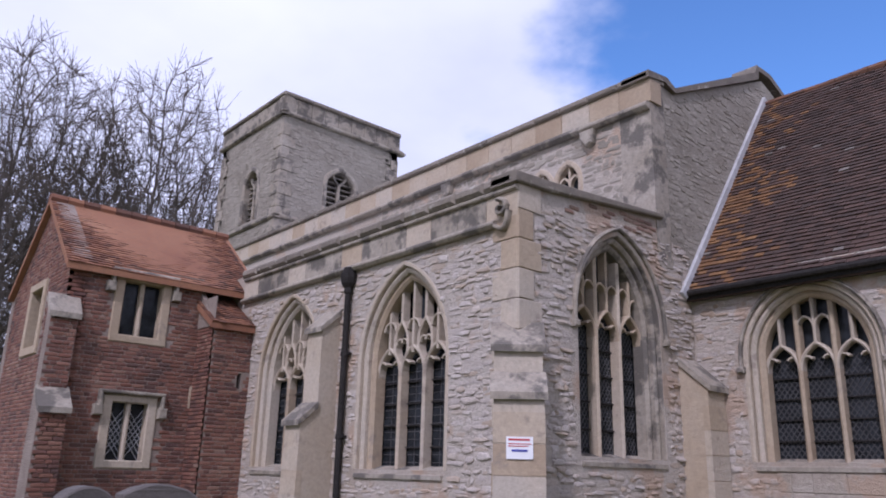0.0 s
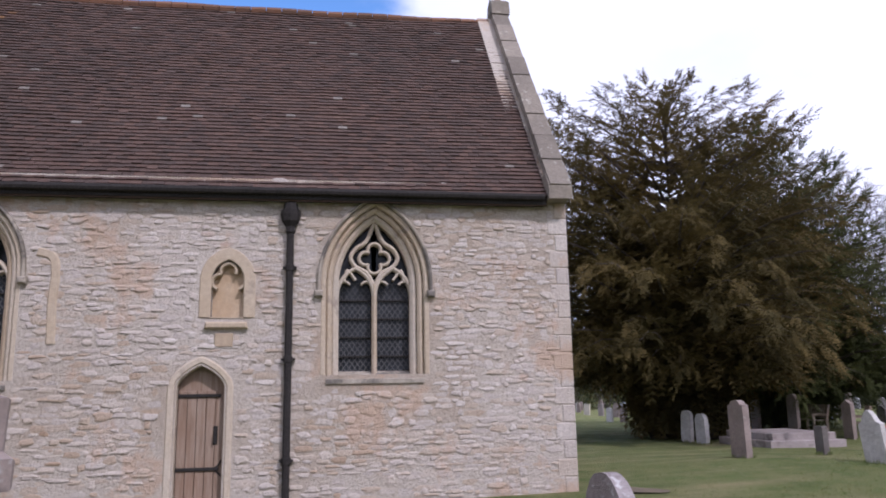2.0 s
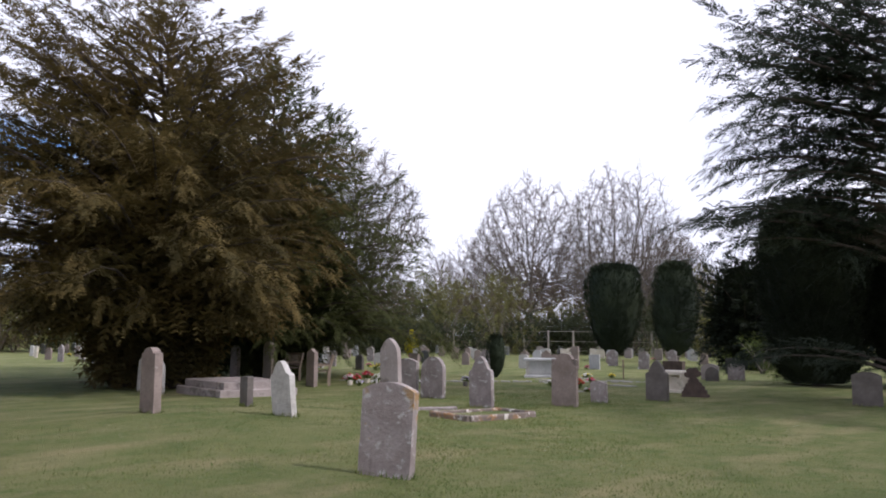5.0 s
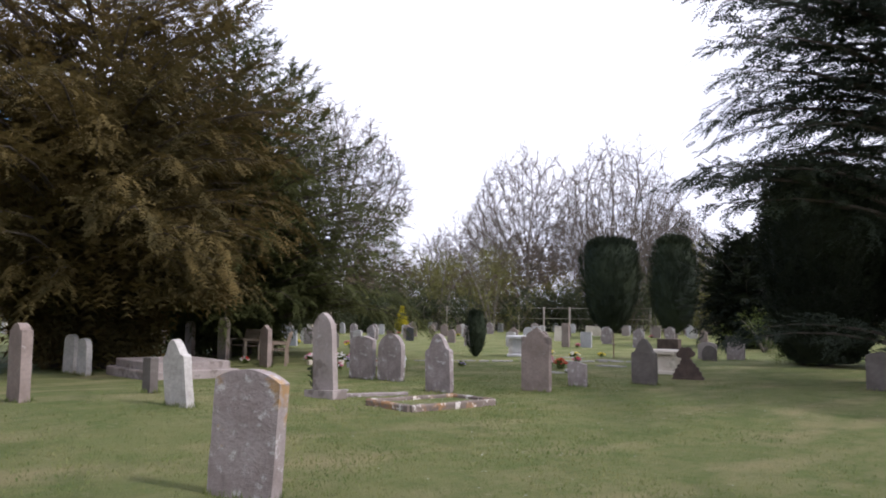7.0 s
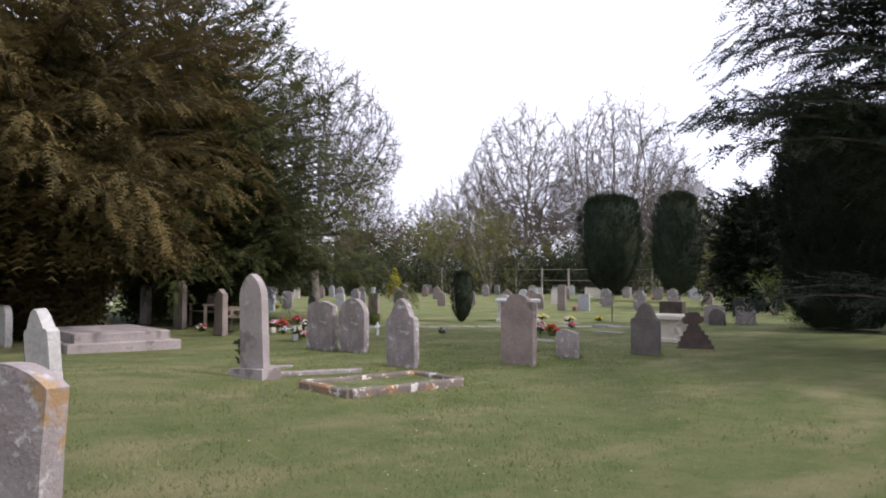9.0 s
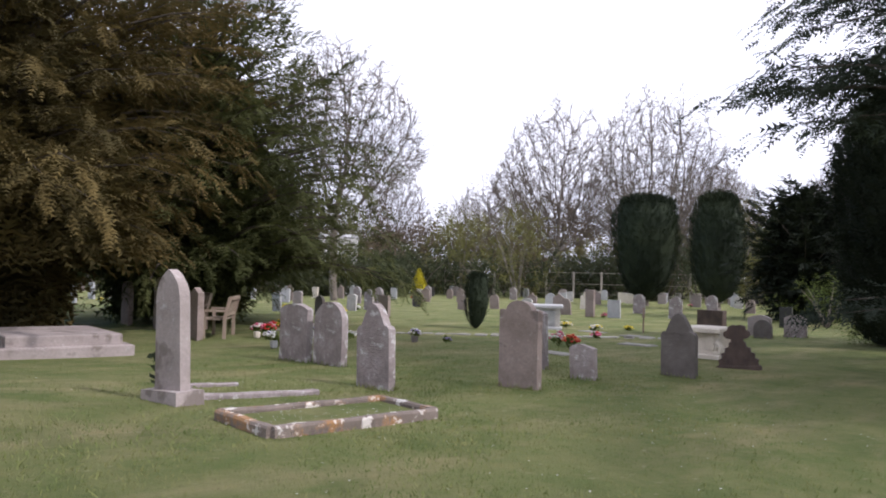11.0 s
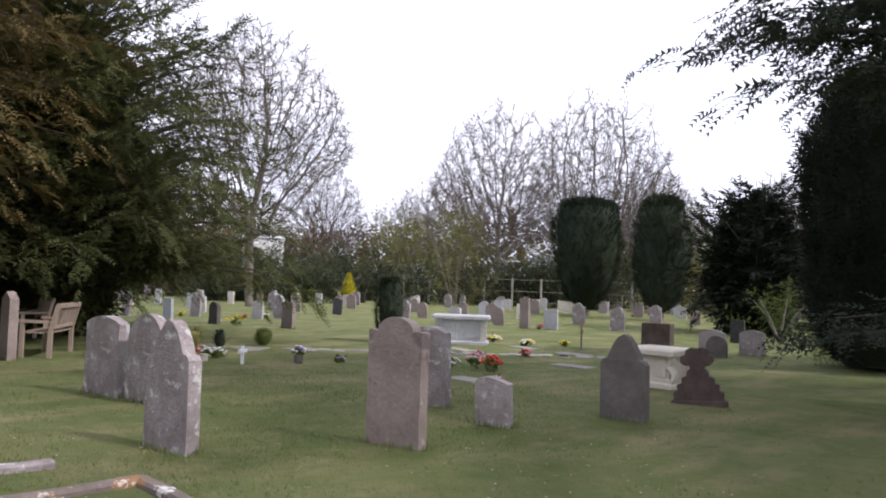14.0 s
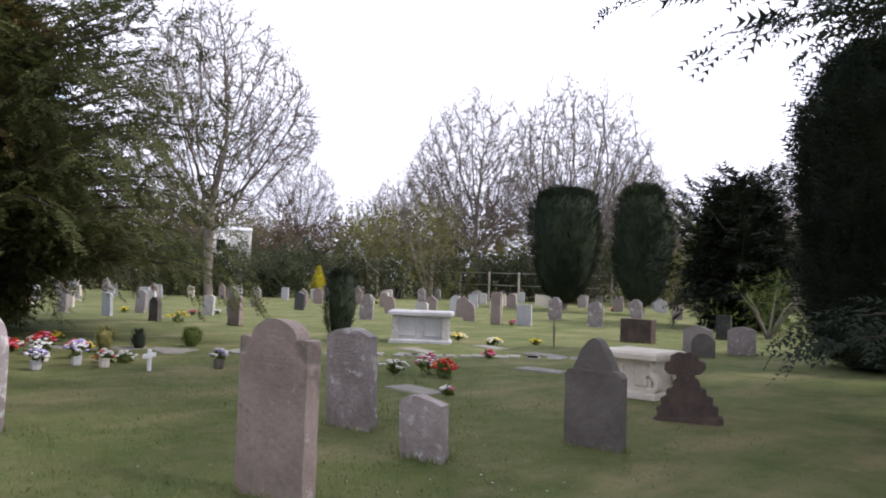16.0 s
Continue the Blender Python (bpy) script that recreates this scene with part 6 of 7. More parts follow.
# carved red sandstone memorial with curled sides
sm = Shape()
half = [(0.44, 0.0), (0.44, 0.10), (0.38, 0.14), (0.39, 0.24), (0.32, 0.27), (0.33, 0.36), (0.25, 0.39), (0.25, 0.47), (0.17, 0.50), (0.16, 0.58), (0.11, 0.62), (0.12, 0.66), (0.20, 0.67), (0.26, 0.73), (0.25, 0.81), (0.18, 0.84), (0.17, 0.91), (0.08, 0.95), (0.0, 0.93)]
sm.slab([[(-u, v - 0.06) for u, v in half] + [(u, v - 0.06) for u, v in reversed(half[:-1])]], -0.10, 0.10, lambda u, v, n: (u, -n, v), 0.03)
sm.slab([[(-0.40, -0.2), (0.40, -0.2), (0.40, 0.06), (-0.40, 0.06)]], -0.17, 0.17, lambda u, v, n: (u, -n, v), 0.03)
sm.slab([pointed(0, 0.16, 0.12, 0.26, 0.40)], 0.08, 0.115, lambda u, v, n: (u, -n, v), 0.01)
solid("carved_memorial", sm, GRAVE["red"], "dark red carved memorial with curled sides and a cross head", "headstone", "churchyard headstones", m=pose(11.28, -22.1, 0, 0, 4, 24) @ Matrix.Diagonal((0.84, 0.9, 0.86, 1)))

# stone cross by the chancel, leaning
cxm = pose(4.84, 1.77, 0.0, 0, -6, 40)
cr = Shape().slab([[(-0.085, -0.2), (0.085, -0.2), (0.075, 0.98), (0.27, 1.00), (0.27, 1.20), (0.075, 1.22), (0.08, 1.56), (-0.08, 1.56), (-0.075, 1.22), (-0.27, 1.20), (-0.27, 1.00), (-0.075, 0.98)]], -0.075, 0.075, lambda u, v, n: (u, -n, v), 0.02)
solid("stone_cross", cr, GRAVE["brown"], "leaning brown stone cross grave marker", "cross", m=cxm)


def bench(x, y, turn, label):
    m = pose(x, y, gz(x, y), 0, 0, turn)
    b = thing("bench", (x, y, gz(x, y)), label, "bench", "churchyard benches")
    F = lambda s: s.moved(lambda p: tuple(m @ p))
    for sx in (-0.62, 0.62):
        part("front_leg", F(Shape().box((sx - 0.035, -0.27, 0), (sx + 0.035, -0.20, 0.62))), MAT["bench"], b)
        part("back_leg", F(Shape().slab([[(0.18, 0), (0.25, 0), (0.25, 0.45), (0.36, 0.92), (0.29, 0.92), (0.18, 0.45)]], sx - 0.035, sx + 0.035, lambda u, v, n: (n, u, v))), MAT["bench"], b)
        part("armrest", F(Shape().slab([[(-0.31, 0.60), (0.24, 0.60), (0.24, 0.64), (-0.31, 0.655)]], sx - 0.045, sx + 0.045, lambda u, v, n: (n, u, v))), MAT["bench"], b)
    for i in range(5):
        y0 = -0.26 + i * 0.10
        part("seat_slat", F(Shape().box((-0.62, y0, 0.42), (0.62, y0 + 0.075, 0.445))), MAT["bench"], b)
    part("top_rail", F(Shape().box((-0.66, 0.30, 0.86), (0.66, 0.35, 0.94))), MAT["bench"], b)
    part("bottom_rail", F(Shape().box((-0.62, 0.20, 0.50), (0.62, 0.25, 0.56))), MAT["bench"], b)
    for i in range(9):
        c = -0.54 + i * 0.135
        part("back_slat", F(Shape().slab([[(0.21, 0.54), (0.24, 0.54), (0.33, 0.88), (0.30, 0.88)]], c - 0.025, c + 0.025, lambda u, v, n: (n, u, v))), MAT["bench"], b)


bench(20.9, -16.55, 148, "weathered wooden slatted garden bench on the grass")
bench(23.9, -17.0, 175, "weathered wooden bench beneath the yew")


# ---- flowers and small grave goods ----
def posy(x, y, r, h, colours, label, pot=None):
    t = thing("flower_posy", (x, y, gz(x, y)), label, "flowers", "grave flowers")
    z0 = gz(x, y)
    if pot:
        part("pot", Shape().lathe([(0.06, 0.0), (0.075, 0.02), (0.085, 0.14), (0.075, 0.15)], (x, y, z0), 8), GRAVE[pot], t)
        z0 += 0.10
    lv = Shape()
    for i in range(16):
        a = RNG.uniform(0, 6.28)
        c = Vector((x + r * 0.7 * math.cos(a) * RNG.random(), y + r * 0.7 * math.sin(a) * RNG.random(), z0 + RNG.uniform(0.2, 0.7) * h))
        d, e = Vector(RNG.normal(0, 0.06, 3)), Vector(RNG.normal(0, 0.03, 3))
        lv.add([tuple(c - d), tuple(c + e), tuple(c + d), tuple(c - e)], [(0, 1, 2, 3)])
        lv.tube([(x, y, z0), tuple(c)], [0.004, 0.004], 3)
    part("leaves", lv, LEAF["box"], t, tidy=False)
    n = max(7, int(90 * r))
    for k, col in enumerate(colours):
        s = Shape()
        for i in range(n):
            a, q = RNG.uniform(0, 6.28), RNG.random() ** 0.6
            c = (x + r * q * math.cos(a), y + r * q * math.sin(a), z0 + h * (0.55 + 0.45 * (1 - q * q)) * RNG.uniform(0.75, 1.0))
            s.lathe([(0.008, -0.02), (0.034, 0.0), (0.038, 0.014), (0.020, 0.02)], c, 5)
        part("blossom", s, FLOWER[col], t, col + " blossoms", tidy=False)


for x, y, r, h, cols, lab, pot in (
    (20.6, -17.6, 0.22, 0.34, ("red", "pink"), "red and pink flowers on a grave", None), (19.9, -18.0, 0.20, 0.26, ("white",), "white flowers in a stone pot", "pale"),
    (19.2, -18.25, 0.18, 0.30, ("lilac", "white"), "lilac flowers in a stone pot", "marble"), (19.35, -18.7, 0.15, 0.2, ("orange", "red"), "orange flowers low in the grass", None),
    (19.2, -19.0, 0.17, 0.20, ("white",), "white flowers massed on a grave", None), (20.3, -17.2, 0.15, 0.24, ("pink", "white"), "pink and white posy in a pot", "pale"),
    (19.9, -17.3, 0.14, 0.18, ("white", "lilac"), "white and lilac posy", None), (15.30, -22.2, 0.22, 0.30, ("red", "orange"), "red flowers on a grave", None),
    (15.75, -22.3, 0.22, 0.34, ("pink", "white"), "faded pink flowers on a grave", None), (16.1, -21.9, 0.24, 0.22, ("white",), "white flowers around a grave", None),
    (16.95, -25.0, 0.14, 0.18, ("pink", "red"), "bright pink posy on the grass", None), (14.1, -21.1, 0.09, 0.12, ("pink", "white"), "small pink posy on grass", None),
    (17.9, -19.9, 0.13, 0.22, ("white", "lilac"), "white and purple posy in a pot", "dark"), (17.6, -20.6, 0.10, 0.12, ("lilac",), "small lilac posy on grass", None),
    (20.4, -27.6, 0.26, 0.2, ("yellow", "white"), "yellow primroses round a grave", None), (19.0, -27.4, 0.2, 0.18, ("white", "yellow"), "white and yellow flowers", None),
    (18.0, -16.5, 0.16, 0.26, ("white",), "white flowers behind the headstones", "marble"), (18.35, -16.9, 0.12, 0.2, ("white", "pink"), "white posy behind the headstones", None),
    (27.9, -23.9, 0.35, 0.34, ("yellow",), "clump of yellow daffodils in grass", None), (18.5, -28.3, 0.16, 0.16, ("yellow",), "yellow flowers by a marker", None),
    (21.9, -16.0, 0.14, 0.2, ("white", "red"), "white and red posy by the bench", None)):
    posy(x, y, r, h, cols, lab, pot)
for x, y, r, h, cols, lab, pot in (
    (20.9, -18.3, 0.20, 0.30, ("pink", "red"), "deep pink flowers in a stone pot", "pale"), (20.2, -18.6, 0.16, 0.22, ("white", "pink"), "white and pink flowers on a grave", "marble"),
    (21.6, -18.0, 0.17, 0.26, ("red", "white"), "red and white flowers on a grave", None), (21.0, -19.0, 0.14, 0.2, ("yellow", "white"), "yellow and white posy on a grave", None),
    (18.9, -17.6, 0.16, 0.22, ("white", "lilac"), "lilac and white flowers in a pot", "marble"), (18.75, -18.5, 0.13, 0.18, ("white",), "white posy in a pale pot", "pale"),
    (22.4, -18.6, 0.16, 0.24, ("white", "red"), "white flowers with red sprigs", None), (23.2, -19.2, 0.16, 0.22, ("yellow",), "yellow flowers beneath the yew", None)):
    posy(x, y, r, h, cols, lab, pot)


def wood_cross(x, y, h, mat, label, turn=0.0):
    s = Shape().box((-0.03, -0.02, -0.1), (0.03, 0.02, h)).box((-0.16, -0.024, h * 0.62), (0.16, 0.024, h * 0.62 + 0.06))
    solid("grave_cross", s, mat, label, "cross", m=pose(x, y, gz(x, y), 0, 0, turn))


wood_cross(18.1, -18.9, 0.32, MAT["white_paint"], "small white cross grave marker", -50)
wood_cross(17.8, -28.1, 0.72, MAT["oak"], "dark wooden cross grave marker", -45)
# flat marker slabs and paving strip on the grass
path = thing("stone_path", (17.5, -22.0, 0.0), "broken line of pale flat kerb stones in the grass", "path")
rp = np.random.default_rng(3)
for i in range(46):
    t = i / 45
    x, y = 22.5 - 6.5 * t + rp.normal(0, 0.08), -18.4 - 8.4 * t + rp.normal(0, 0.08)
    if 0.28 < t < 0.33:
        continue
    a, b = rp.uniform(0.12, 0.32), rp.uniform(0.07, 0.17)
    m = pose(x, y, gz(x, y) + 0.005, 0, 0, -52 + rp.normal(0, 5))
    part("slab", Shape().slab([[(-a, -b), (a * 0.9, -b * 1.05), (a, b), (-a * 0.95, b * 0.9)]], -0.05, 0.018, lambda u, v, n: tuple(m @ Vector((u, v, n))), 0.01), MAT["gravel"], path)
for x, y in ((14.6, -21.0), (15.2, -24.4), (18.8, -24.8), (20.6, -20.3), (16.9, -26.6), (18.6, -26.8)):
    m = pose(x, y, gz(x, y), 0, 0, RNG.uniform(-10, 10))
    solid("flat_grave_slab", Shape().slab([[(-0.42, -0.2), (0.4, -0.22), (0.42, 0.2), (-0.40, 0.18)]], -0.05, 0.022, lambda u, v, n: (u, v, n), 0.015), MAT["gravel"], "flat pale grave slab sunk in grass", "grave slab", "flat grave slabs", m=m)
# dark flagstones and bare earth by the chancel corner
for x, y, a, b in ((10.06, -4.5, 0.32, 0.16), (12.3, -5.3, 0.2, 0.13)):
    solid("flagstone", Shape().slab([[(-a, -b), (a, -b * 0.9), (a * 0.95, b), (-a, b * 0.9)]], -0.05, 0.02, lambda u, v, n: (u, v, n), 0.01), MAT["asphalt"], "dark flagstone sunk beside the chancel corner", "flagstone", "sunken flagstones", m=pose(x, y, gz(x, y), 0, 0, 20))
rim = [(0.45 * (1 + 0.25 * math.sin(3 * k + 1)) * math.cos(k * 0.4488), 0.26 * (1 + 0.25 * math.sin(5 * k)) * math.sin(k * 0.4488), 0.0) for k in range(14)]
solid("bare_earth", Shape().add([(0, 0, 0.016)] + [(u, v, 0.004) for u, v, w in rim], [(0, k + 1, (k + 1) % 14 + 1) for k in range(14)]), MAT["soil"], "patch of bare trodden earth in the grass", "soil", kind="stuff", m=pose(10.4, -5.1, gz(10.4, -5.1) + 0.008, 0, 0, 30))

# far rows of headstones
rf = np.random.default_rng(14)
FAR = [("round", 0.56, 0.80, "marble"), ("camber", 0.60, 0.78, "grey"), ("square", 0.56, 0.72, "marble"), ("ogee", 0.56, 0.86, "brown"), ("camber", 0.55, 0.75, "granite"), ("square", 0.60, 0.70, "pale"), ("shoulder", 0.56, 0.90, "lichen"), ("round", 0.5, 0.7, "brown"), ("camber", 0.52, 0.70, "white")]
NAMES = {"marble": "pale grey marble", "grey": "grey stone", "brown": "brown stone", "granite": "black granite", "pale": "pale limestone", "lichen": "lichened", "white": "white-lichened"}
TOPS = {"round": "round-topped", "camber": "cambered", "square": "square-topped", "ogee": "ogee-topped", "shoulder": "shouldered"}
far_count = 0
for row in range(9):
    d0 = 33 + row * 4.2
    for k in range(22):
        ang = radians(-63 + 54 * (k + rf.uniform(-0.35, 0.35)) / 21)
        d = d0 + rf.normal(0, 0.9)
        if rf.random() < 0.30:
            continue
        x, y = 4.0 + d * math.cos(ang), -9.0 + d * math.sin(ang)
        kind, w, h, m = FAR[rf.integers(0, len(FAR))]
        if math.hypot(x - 27.4, y + 47.6) < 2.5 or math.hypot(x - 32.5, y + 47.5) < 3 or math.hypot(x - 20, y + 41) < 4.5 or math.hypot(x - 53, y + 46) < 1.5:
            continue
        headstone(x, y, kind, w, h, 0.10, m, NAMES[m] + " " + TOPS[kind] + " headstone in the far rows", rf.normal(0, 5), (rf.normal(0, 2), rf.normal(0, 2)), "far headstone rows", seed=1)
        far_count += 1
        if rf.random() < 0.18:
            posy(x + 0.1, y + 0.5, 0.16, 0.2, [("white",), ("yellow",), ("red",), ("pink",)][rf.integers(0, 4)], "small posy at a far grave")


# ---- trees ----
def spray_template(n=7, droop=0.35, full=0.055):
    """One flat feathery shoot: a thin stem with side needles-tufts, along +x, length 1."""
    tris, V = [], []
    for i in range(n):
        x = 0.12 + 0.80 * i / (n - 1)
        L = 0.30 * (1 - 0.55 * abs(x - 0.4))
        for s in (-1, 1):
            b = len(V)
            z = -droop * x * x
            V += [(x - full, 0, z), (x + full, 0, z - 0.01), (x + 0.20, s * L, z - 0.10 * L - 0.03)]
            tris.append((b, b + 1, b + 2))
    b = len(V)
    V += [(0, 0.02, 0), (0, -0.02, 0), (1.0, 0, -droop)]
    tris.append((b, b + 1, b + 2))
    return np.array(V), np.array(tris)


def place_sprays(P, D, size, tmpl, rng, up=(0, 0, 1)):
    V, T = tmpl
    D = D / (np.linalg.norm(D, axis=1)[:, None] + 1e-9)
    U = np.tile(np.array(up, float), (len(P), 1)) + rng.normal(0, 0.35, (len(P), 3))
    S = np.cross(U, D)
    S /= np.linalg.norm(S, axis=1)[:, None] + 1e-9
    N = np.cross(D, S)
    W = P[:, None, :] + size[:, None, None] * (V[None, :, 0:1] * D[:, None, :] + V[None, :, 1:2] * S[:, None, :] + V[None, :, 2:3] * N[:, None, :])
    F = T[None] + (np.arange(len(P)) * len(V))[:, None, None]
    return W.reshape(-1, 3), F.reshape(-1, 3)


def evergreen(name, at, H, low, profile, limbs, mat, label, seed, size=0.30, trunk_r=0.4, stems=1, rise=0.3, droop=0.4, lift=0.5, spacing=0.2, core=0, core_top=0.8, wide=None, extra=(), flat=0.25, start=0.22, tip=0.6, dense=0.08):
    """A broad evergreen: stems, limbs to a ragged outline, side branches in layers along each limb, and feathery shoots along those."""
    rng = np.random.default_rng(seed)
    t = thing(name, at, label, "tree")
    ax, ay, az = at
    for k in range(stems):
        q = 2.4 * k + seed
        off = 0.0 if stems == 1 else trunk_r * 1.5
        bx, by, lean = ax + off * math.cos(q), ay + off * math.sin(q), 0.0 if stems == 1 else 0.9
        top = [(bx, by, az - 0.2), (bx + 0.3 * lean * math.cos(q), by + 0.3 * lean * math.sin(q), az + H * 0.25), (bx + lean * math.cos(q), by + lean * math.sin(q), az + H * 0.6), (ax + 0.4 * lean * math.cos(q), ay + 0.4 * lean * math.sin(q), az + H * 0.82)]
        part("trunk", Shape().tube(top, [trunk_r * 1.25, trunk_r, trunk_r * 0.6, 0.04], 9), MAT["dark_bark"], t)
    zs = np.linspace(0, 1, 60)
    cum = np.cumsum(np.interp(zs, *profile) + 4.5)
    cum /= cum[-1]
    todo = []
    for k in range(limbs):
        f = float(np.interp((k + rng.random()) / limbs, cum, zs))
        a = 2.39996 * k + rng.normal(0, 0.25)
        L = float(np.interp(f, *profile)) * rng.uniform(0.78, 1.10) * (1 + 0.09 * math.sin(3 * a + seed + 4 * f))
        if wide:
            L *= wide(a, f)
        todo.append((a, low + (H - low) * f, L, f))
    todo += [(a, z, L, max(0.3, (z - low) / (H - low))) for a, z, L in extra]
    wood, P, D, Z = Shape(), [], [], []
    for a, z, L, f in todo:
        d = np.array([math.cos(a), math.sin(a), 0.0])
        side = np.array([-d[1], d[0], 0.0])
        base = np.array([ax, ay, az])
        p0 = base + np.array([0, 0, max(0.4, z - L * rise - 0.1)])
        p2 = base + np.array([0, 0, z]) + d * L
        p1 = base + d * L * 0.55 + np.array([0, 0, z + L * (0.10 if f < 0.45 else -0.06)])
        p2[2] += (lift * min(1.0, 2 * f) - droop * max(0.0, 1 - 1.6 * f)) * 0.16 * L
        qs = np.linspace(0, 1, 6)
        curve = [(1 - q) ** 2 * p0 + 2 * q * (1 - q) * p1 + q * q * p2 for q in qs]
        r = 0.025 + 0.010 * L
        wood.tube([tuple(c) for c in curve], [r, r * 0.85, r * 0.65, r * 0.45, r * 0.25, 0.006], 4)
        n = max(5, int(L * (1 - start) / spacing))
        for i in range(n + 2):
            q = min(1.0, start + (1 - start) * (i + rng.uniform(0.1, 0.9)) / n)
            c = (1 - q) ** 2 * p0 + 2 * q * (1 - q) * p1 + q * q * p2
            tan = 2 * (1 - q) * (p1 - p0) + 2 * q * (p2 - p1)
            tan /= np.linalg.norm(tan) + 1e-9
            s = 1 if i % 2 else -1
            if i >= n:
                # leading shoots that carry the tip outwards and up
                e = tan * 1.0 + np.array([0, 0, (0.55 if f > 0.35 else -0.1) * tip]) + rng.normal(0, 0.12, 3)
                ls = rng.uniform(0.55, 1.0) * (0.5 + 0.10 * L)
            else:
                e = tan * rng.uniform(0.5, 0.9) + side * s * rng.uniform(0.5, 1.0) + np.array([0, 0, rng.normal(0.05, flat)])
                ls = (0.26 * L * (1.08 - q) + 0.30) * rng.uniform(0.7, 1.25)
            e /= np.linalg.norm(e)
            m = max(4, int(ls / dense))
            x = (np.arange(m) + rng.random(m)) / m
            sag = droop * 0.35 * ls * (1.0 if f < 0.5 else 0.5)
            pts = c + np.outer(x * ls, e)
            pts[:, 2] -= sag * x * x
            pts += rng.normal(0, 0.05, (m, 3))
            sd = np.cross(e, (0, 0, 1))
            sd /= np.linalg.norm(sd) + 1e-9
            alt = np.where(np.arange(m) % 2, 1.0, -1.0) * rng.uniform(0.2, 0.8, m) * (1.0 if i < n else 0.45)
            dd = e[None] + alt[:, None] * sd[None] + rng.normal(0, 0.12, (m, 3))
            dd[:, 2] += rng.uniform(-droop, lift, m) * 0.6 - sag * x / max(ls, 0.1)
            P.append(pts)
            D.append(dd)
            Z.append(np.full(m, 1.0) * (1.12 - 0.45 * x))
    P, D, Z = np.concatenate(P), np.concatenate(D), np.concatenate(Z)
    keep = P[:, 2] > az + 0.25
    P, D, Z = P[keep], D[keep], Z[keep]
    V, F = place_sprays(P, D, size * Z * rng.uniform(0.75, 1.3, len(P)), spray_template(4, 0.30, 0.085), rng)
    if core:
        # shaded inner shoots close the heart of the crown
        f = core_top * rng.random(core)
        z = 0.45 + (H - low) * f
        r = (0.64 - 0.46 * f) * np.interp(f, *profile) * np.sqrt(rng.random(core))
        r = r * np.where(z < 1.8, 0.45, 1.0)
        a = rng.uniform(0, 2 * math.pi, core)
        C = np.stack([ax + r * np.cos(a), ay + r * np.sin(a), az + z], 1)
        E = np.stack([np.cos(a), np.sin(a), rng.normal(-0.2, 0.6, core)], 1)
        V2, F2 = place_sprays(C, E, size * rng.uniform(1.6, 2.6, core), spray_template(4, 0.30, 0.085), rng)
        V, F = np.concatenate([V, V2]), np.concatenate([F, F2 + len(V)])
    part("limb", wood, MAT["dark_bark"], t, tidy=False)
    part("crown", fast_mesh("crown", V, F, mat), None, t)
    return t


# cedar's unseen limbs lengthened near 148 degrees to shade the lawn, others cut short
west = lambda a, f: 0.70 if 70 < math.degrees(a) % 360 < 112 or f > 0.75 else 1.0 + (1.0 if f < 0.5 else 0.3) * max(0.0, math.cos(a - radians(148))) ** 4
spread = lambda a, f: 1.0 + 0.25 * max(0.0, math.cos(a - radians(66))) - 0.12 * max(0.0, math.cos(a + radians(102)))
evergreen("yew_tree", (23.0, -12.0, 0.0), 11.7, 2.7, ([0, 0.10, 0.3, 0.5, 0.65, 0.83, 0.94, 1.0], [4.9, 5.9, 6.1, 5.3, 4.4, 3.2, 2.0, 0.6]), 250, LEAF["yew"], "huge spreading yew with brownish feathery foliage", 5, trunk_r=0.42, stems=3, droop=0.75, lift=0.7, size=0.29, spacing=0.18, core=11000, core_top=0.72, flat=0.42, start=0.15, wide=spread)
evergreen("yew_tree", (26.5, -17.6, 0.0), 12.0, 1.9, ([0, 0.10, 0.3, 0.45, 0.62, 0.78, 0.92, 1.0], [5.7, 6.3, 5.6, 4.7, 3.6, 2.3, 1.0, 0.3]), 235, LEAF["green_yew"], "dark green yew with dense drooping shoots", 9, trunk_r=0.4, stems=2, droop=0.7, lift=0.9, size=0.29, spacing=0.18, core=11000, core_top=0.72, flat=0.42, start=0.15, tip=1.0)
evergreen("yew_tree", (19.6, -41.4, 0.0), 5.6, 0.5, ([0, 0.1, 0.4, 0.7, 0.9, 1.0], [2.0, 2.7, 2.7, 2.2, 1.5, 0.5]), 80, LEAF["dark_shaded_yew"], "broad dark yew behind the graves", 13, size=0.42, trunk_r=0.3, droop=0.3, lift=1.0, spacing=0.3, core=3500, core_top=0.9)
boughs = [(62, 9.0, 5.6), (58, 8.2, 5.8), (66, 9.6, 5.0), (53, 7.5, 5.3), (70, 10.2, 4.4), (60, 6.7, 5.4), (72, 8.0, 5.4), (50, 6.1, 5.0), (78, 9.0, 5.0), (68, 7.2, 5.6), (48, 4.5, 6.0), (63, 4.5, 6.1), (56, 4.7, 5.6), (63, 4.2, 5.9), (59, 4.3, 5.8), (55, 3.9, 5.5), (69, 4.4, 5.4), (66, 3.8, 5.4), (50, 1.0, 4.6), (43, 1.2, 4.3)]
evergreen("cedar_tree", (6.6, -25.6, 0.0), 12.2, 5.2, ([0, 0.2, 0.5, 0.8, 1.0], [4.4, 4.6, 4.4, 3.4, 1.2]), 130, LEAF["cedar"], "large spreading conifer with layered drooping branches", 17, size=0.27, trunk_r=0.5, rise=0.12, droop=0.55, lift=0.6, spacing=0.17, dense=0.06, wide=west, extra=[(radians(a), z, L) for a, z, L in boughs], flat=0.30, start=0.25, tip=0.4)


